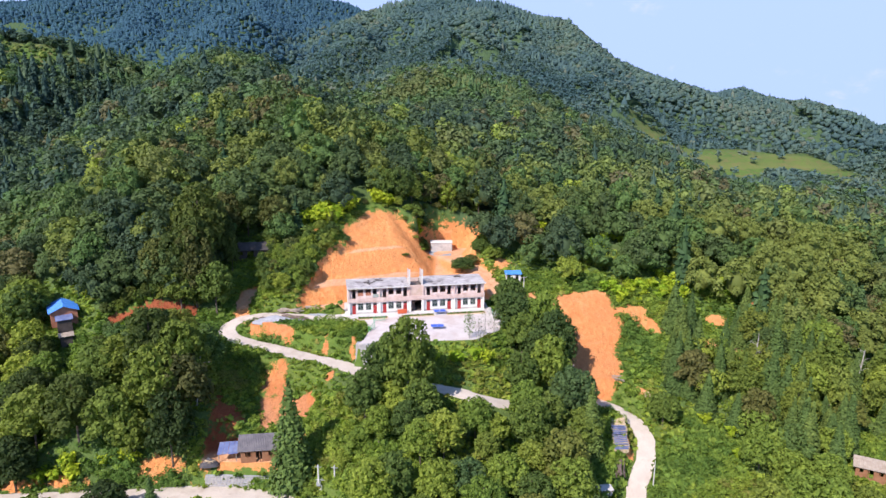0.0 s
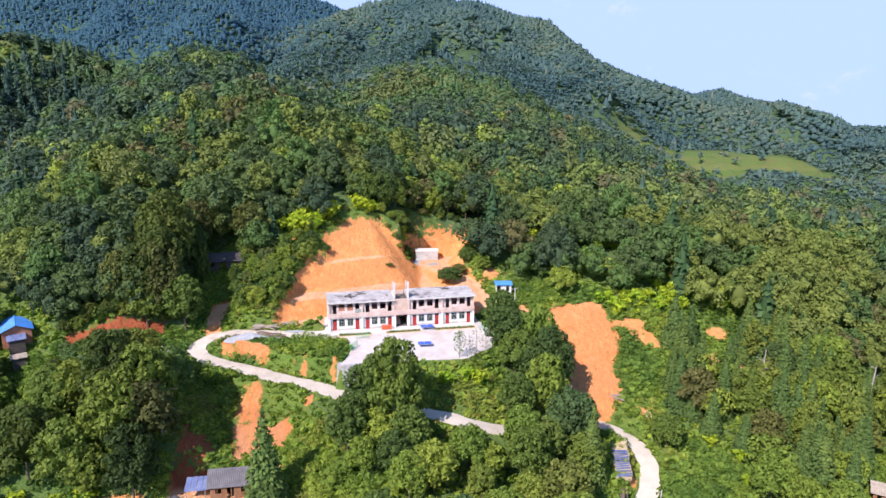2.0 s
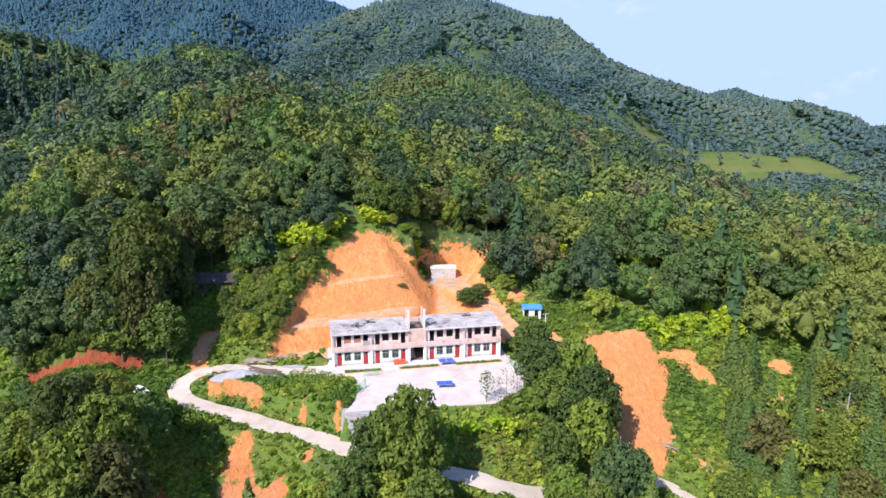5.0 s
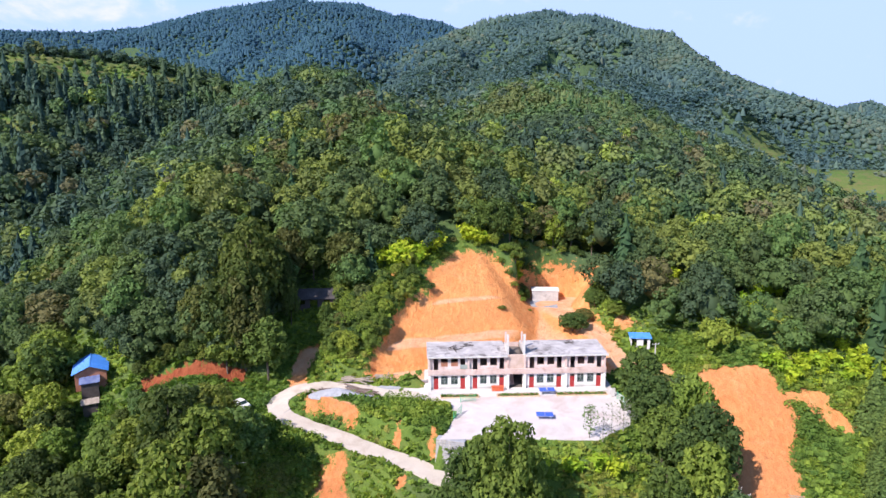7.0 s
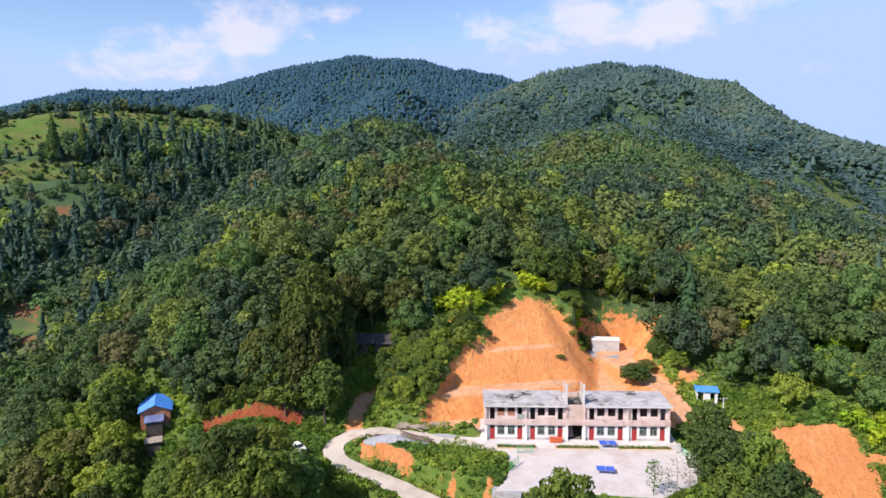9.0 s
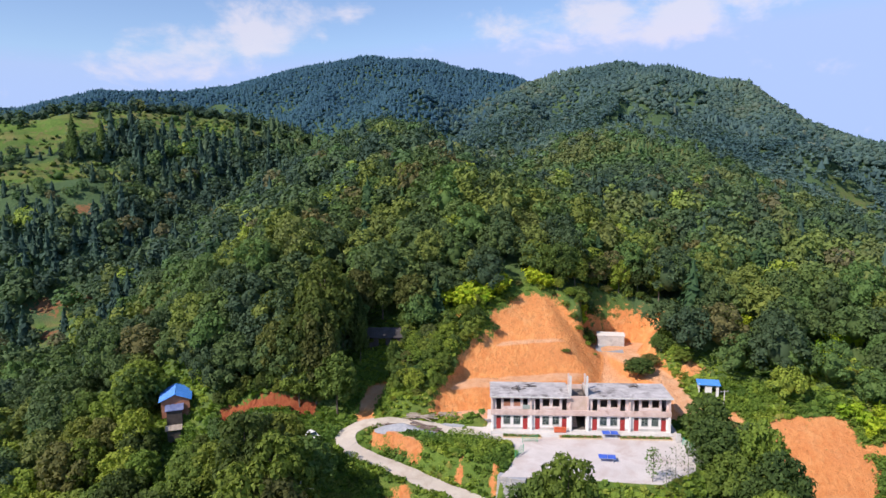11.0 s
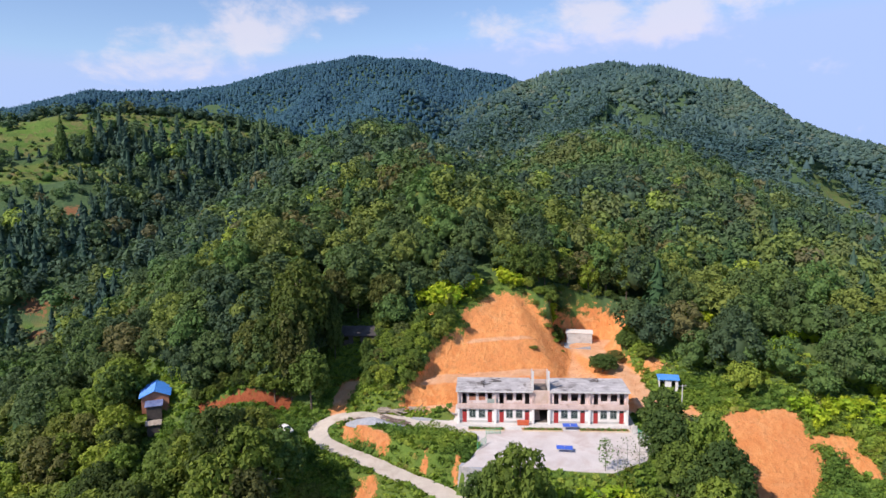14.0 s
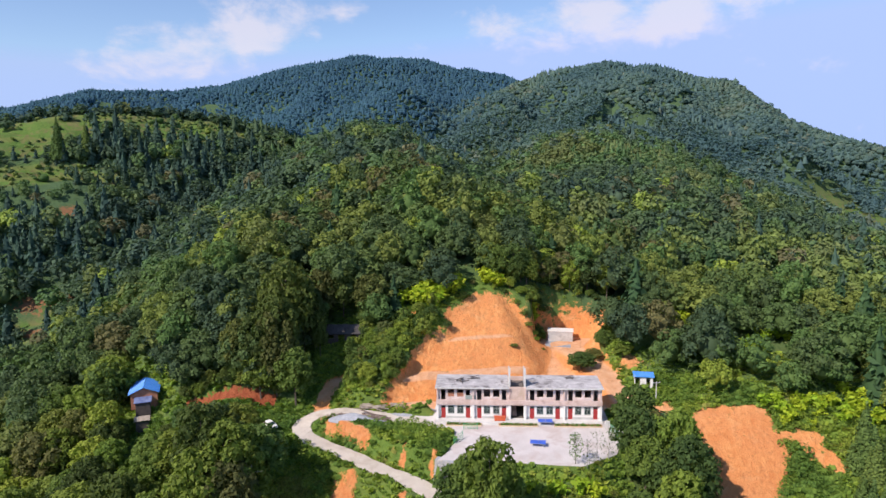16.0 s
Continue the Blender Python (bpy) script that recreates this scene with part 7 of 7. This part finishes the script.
barn = gable_house("barn", pose(-33.0, 106.6, -14.3, 0, 0, 8), 6.6, 4.2, 2.6, 1.6, mat_plank, mat_tile, "brown plank barn with a grey tiled roof", "barn", 0.5, 9, 0.3)
lean = thing("lean_to", pose(-38.6, 105.6, -14.3, 0, 0, 8), "open lean-to with a faded blue sheet roof", "shelter")
for i in range(4):
    bm = bm_new()
    box(bm, -1.7 + i * 0.9, -0.85 + i * 0.9, -1.6, 1.4, 0.0, 0.05)
    part("roof_sheet", bm, mat_bluetarp, lean, "faded blue sheet", 0, pose(0, 0, 2.1 + 0.03 * (i % 2), 16, 0, 0))
for x in (-1.5, 1.5):
    for y, z in ((-1.3, 1.75), (1.2, 2.4)):
        bm = bm_new()
        tube(bm, (x, y, 0), (x, y, z), 0.07, n=7)
        part("post", bm, mat_log, lean)
heap("tarpaulin_heap", pose(-41.6, 103.8, -14.35, 0, 0, 10), 1.7, 1.2, 1.2, mat_tarp, "heap under a crumpled black tarpaulin", "tarpaulin", 9)
pile(pose(-41.6, 103.2, -13.6, 0, 0, 70), 5, 2.2, 0.1, 0.8, mat_straw, "pale poles laid over the black heap", "timber", 7, 0.7)

# roof and wall colours carry the shade of the trees around
dark_house = gable_house("house", pose(-49.6, 162.8, 9.0, 0, 0, 12), 8.6, 4.4, 2.2, 1.3, mat_darkwood, mat_shadetile, "old low house in the trees, roof and walls coloured dark for shade", "house", 0.5, 0, 0.4)

blue_house = gable_house("house", pose(-85.9, 139.3, 0.2, 0, 0, 124), 6.4, 5.2, 2.5, 1.1, mat_brick, mat_blueroof, "brick house with a bright blue sheet roof", "house", 0.45, 0, 0.35)
for x, y, z, half, deep, turn, mat, lab in ((-83.7, 135.7, -0.4, 1.7, 1.2, 34, mat_bluetarp, "grey-blue sheet lean-to roof"), (-82.3, 133.4, -3.5, 1.5, 0.9, 34, mat_log, "pale sheet roof")):
    sh = thing("outhouse", pose(x, y, z, 0, 0, turn), "small outhouse below the brick house, " + lab, "outhouse")
    n = int(half * 2 / 0.4)
    for i in range(n):
        bm = bm_new()
        x0 = -half + i * 2 * half / n
        box(bm, x0, x0 + 2 * half / n, -deep, deep, 0.0, 0.06 + 0.05 * (i % 2))
        part("roof_sheet", bm, mat, sh, "", 0, pose(0, 0, 1.9, 15, 0, 0))
    for x0 in (-half + 0.3, half - 0.45):
        bm = bm_new()
        box(bm, x0, x0 + 0.15, 0.3 - deep, deep - 0.2, -2.5, 1.55)
        part("wall", bm, mat_darkwood, sh)
    bm = bm_new()
    box(bm, 0.45 - half, half - 0.45, 0.3 - deep, 0.42 - deep, -2.5, 1.4)
    part("wall", bm, mat_darkwood, sh)

hut = gable_house("hut", pose(78.4, 107.6, height(78.4, 107.6) + 0.1, 0, 0, -28), 5.0, 3.2, 2.1, 1.0, mat_plank, mat_log, "open-sided wooden hut with a bleached board roof", "hut", 0.5, 6, 0.35)
slab = thing("concrete_slab", pose(28.6, 103.2, height(28.6, 103.2), 0, 0, 6), "pale concrete cover slab on low walls", "slab")
bm = bm_new()
box(bm, -1.5, 1.5, -0.9, 0.9, 0.7, 0.9)
part("top", bm, mat_palecement, slab, "", 0.02)
bm = bm_new()
box(bm, -1.3, 1.3, -0.75, 0.75, -0.5, 0.7)
part("base", bm, mat_stone, slab)

# a white car half hidden beside the bend
car = thing("car", pose(-54.6, 135.4, height(-54.6, 135.4), 0, 0, 150), "small white parked car half hidden by trees", "car")
bm = bm_new()
side = ((-1.9, 0.35), (-1.85, 0.8), (-1.2, 0.92), (-0.65, 1.42), (0.75, 1.42), (1.35, 0.95), (1.85, 0.85), (1.92, 0.4))
vs = [[bm.verts.new((x, y * (0.78 if z < 1 else 0.62), z)) for x, z in side] for y in (-1, 1)]
bm.faces.new(vs[0])
bm.faces.new(vs[1][::-1])
for i in range(8):
    j = (i + 1) % 8
    bm.faces.new((vs[0][i], vs[1][i], vs[1][j], vs[0][j]))
part("body", bm, mat_white, car, "white painted body", 0.04)
for x in (-1.2, 1.2):
    for y in (-0.78, 0.78):
        bm = bm_new()
        tube(bm, (x, y - 0.09, 0.3), (x, y + 0.09, 0.3), 0.3, n=14)
        part("wheel", bm, mat_tarp, car)
for x0, x1, z0, z1 in ((-1.12, -0.7, 0.98, 1.36), (0.82, 1.24, 1.0, 1.36)):
    bm = bm_new()
    q = [bm.verts.new(c) for c in ((x0 - 0.03, -0.6, z0 if x0 < 0 else z1), (x0 - 0.03, 0.6, z0 if x0 < 0 else z1), (x1 + 0.03, 0.58, z1 if x0 < 0 else z0), (x1 + 0.03, -0.58, z1 if x0 < 0 else z0))]
    e = [bm.verts.new(c.co + Vector((-0.03 if x0 < 0 else 0.03, 0, 0.05))) for c in q]
    for f in ((0, 1, 2, 3),):
        bm.faces.new([q[i] for i in f])
        bm.faces.new([e[i] for i in f][::-1])
    for i in range(4):
        bm.faces.new((q[i], q[(i + 1) % 4], e[(i + 1) % 4], e[i]))
    part("windscreen", bm, mat_glass, car)


def dead_tree(x, y, tall, lean_, label, seed):
    s = np.random.RandomState(seed)
    t = thing("dead_tree", pose(x, y, height(x, y) - 0.4), label, "tree")
    bm = bm_new()
    a, b = Vector((0, 0, 0)), Vector((lean_ * 0.5, 0, tall * 0.55))
    c = Vector((lean_, 0.1, tall))
    tube(bm, a, b, 0.24, 0.17, 8)
    tube(bm, b, c, 0.17, 0.06, 7)
    for i in range(7):
        k = s.uniform(0.45, 0.95)
        p = b.lerp(c, (k - 0.45) / 0.55)
        ang = s.uniform(0, 6.28)
        e = p + Vector((math.cos(ang), math.sin(ang), s.uniform(0.2, 0.9))) * s.uniform(0.8, 1.8)
        tube(bm, p, e, 0.06, 0.02, 5)
        tube(bm, e, e + Vector(s.normal(0, 0.5, 3)), 0.025, 0.01, 4)
    part("trunk", bm, mat_dead, t)
    return t


dead_tree(86.5, 127.5, 11.0, 0.9, "bare pale dead trunk above the trees", 1)
dead_tree(66.0, 130.0, 12.0, 0.3, "tall bare dead trunk among the trees", 2)
dead_tree(25.8, 124.0, 9.5, 0.6, "bare grey dead tree beside the clay slip", 3)
dead_tree(-52.0, 116.0, 11.0, -1.2, "bare grey dead tree among the leafy trees", 4)
dead_tree(-46.5, 112.5, 10.0, 1.4, "bare grey dead tree among the leafy trees", 6)
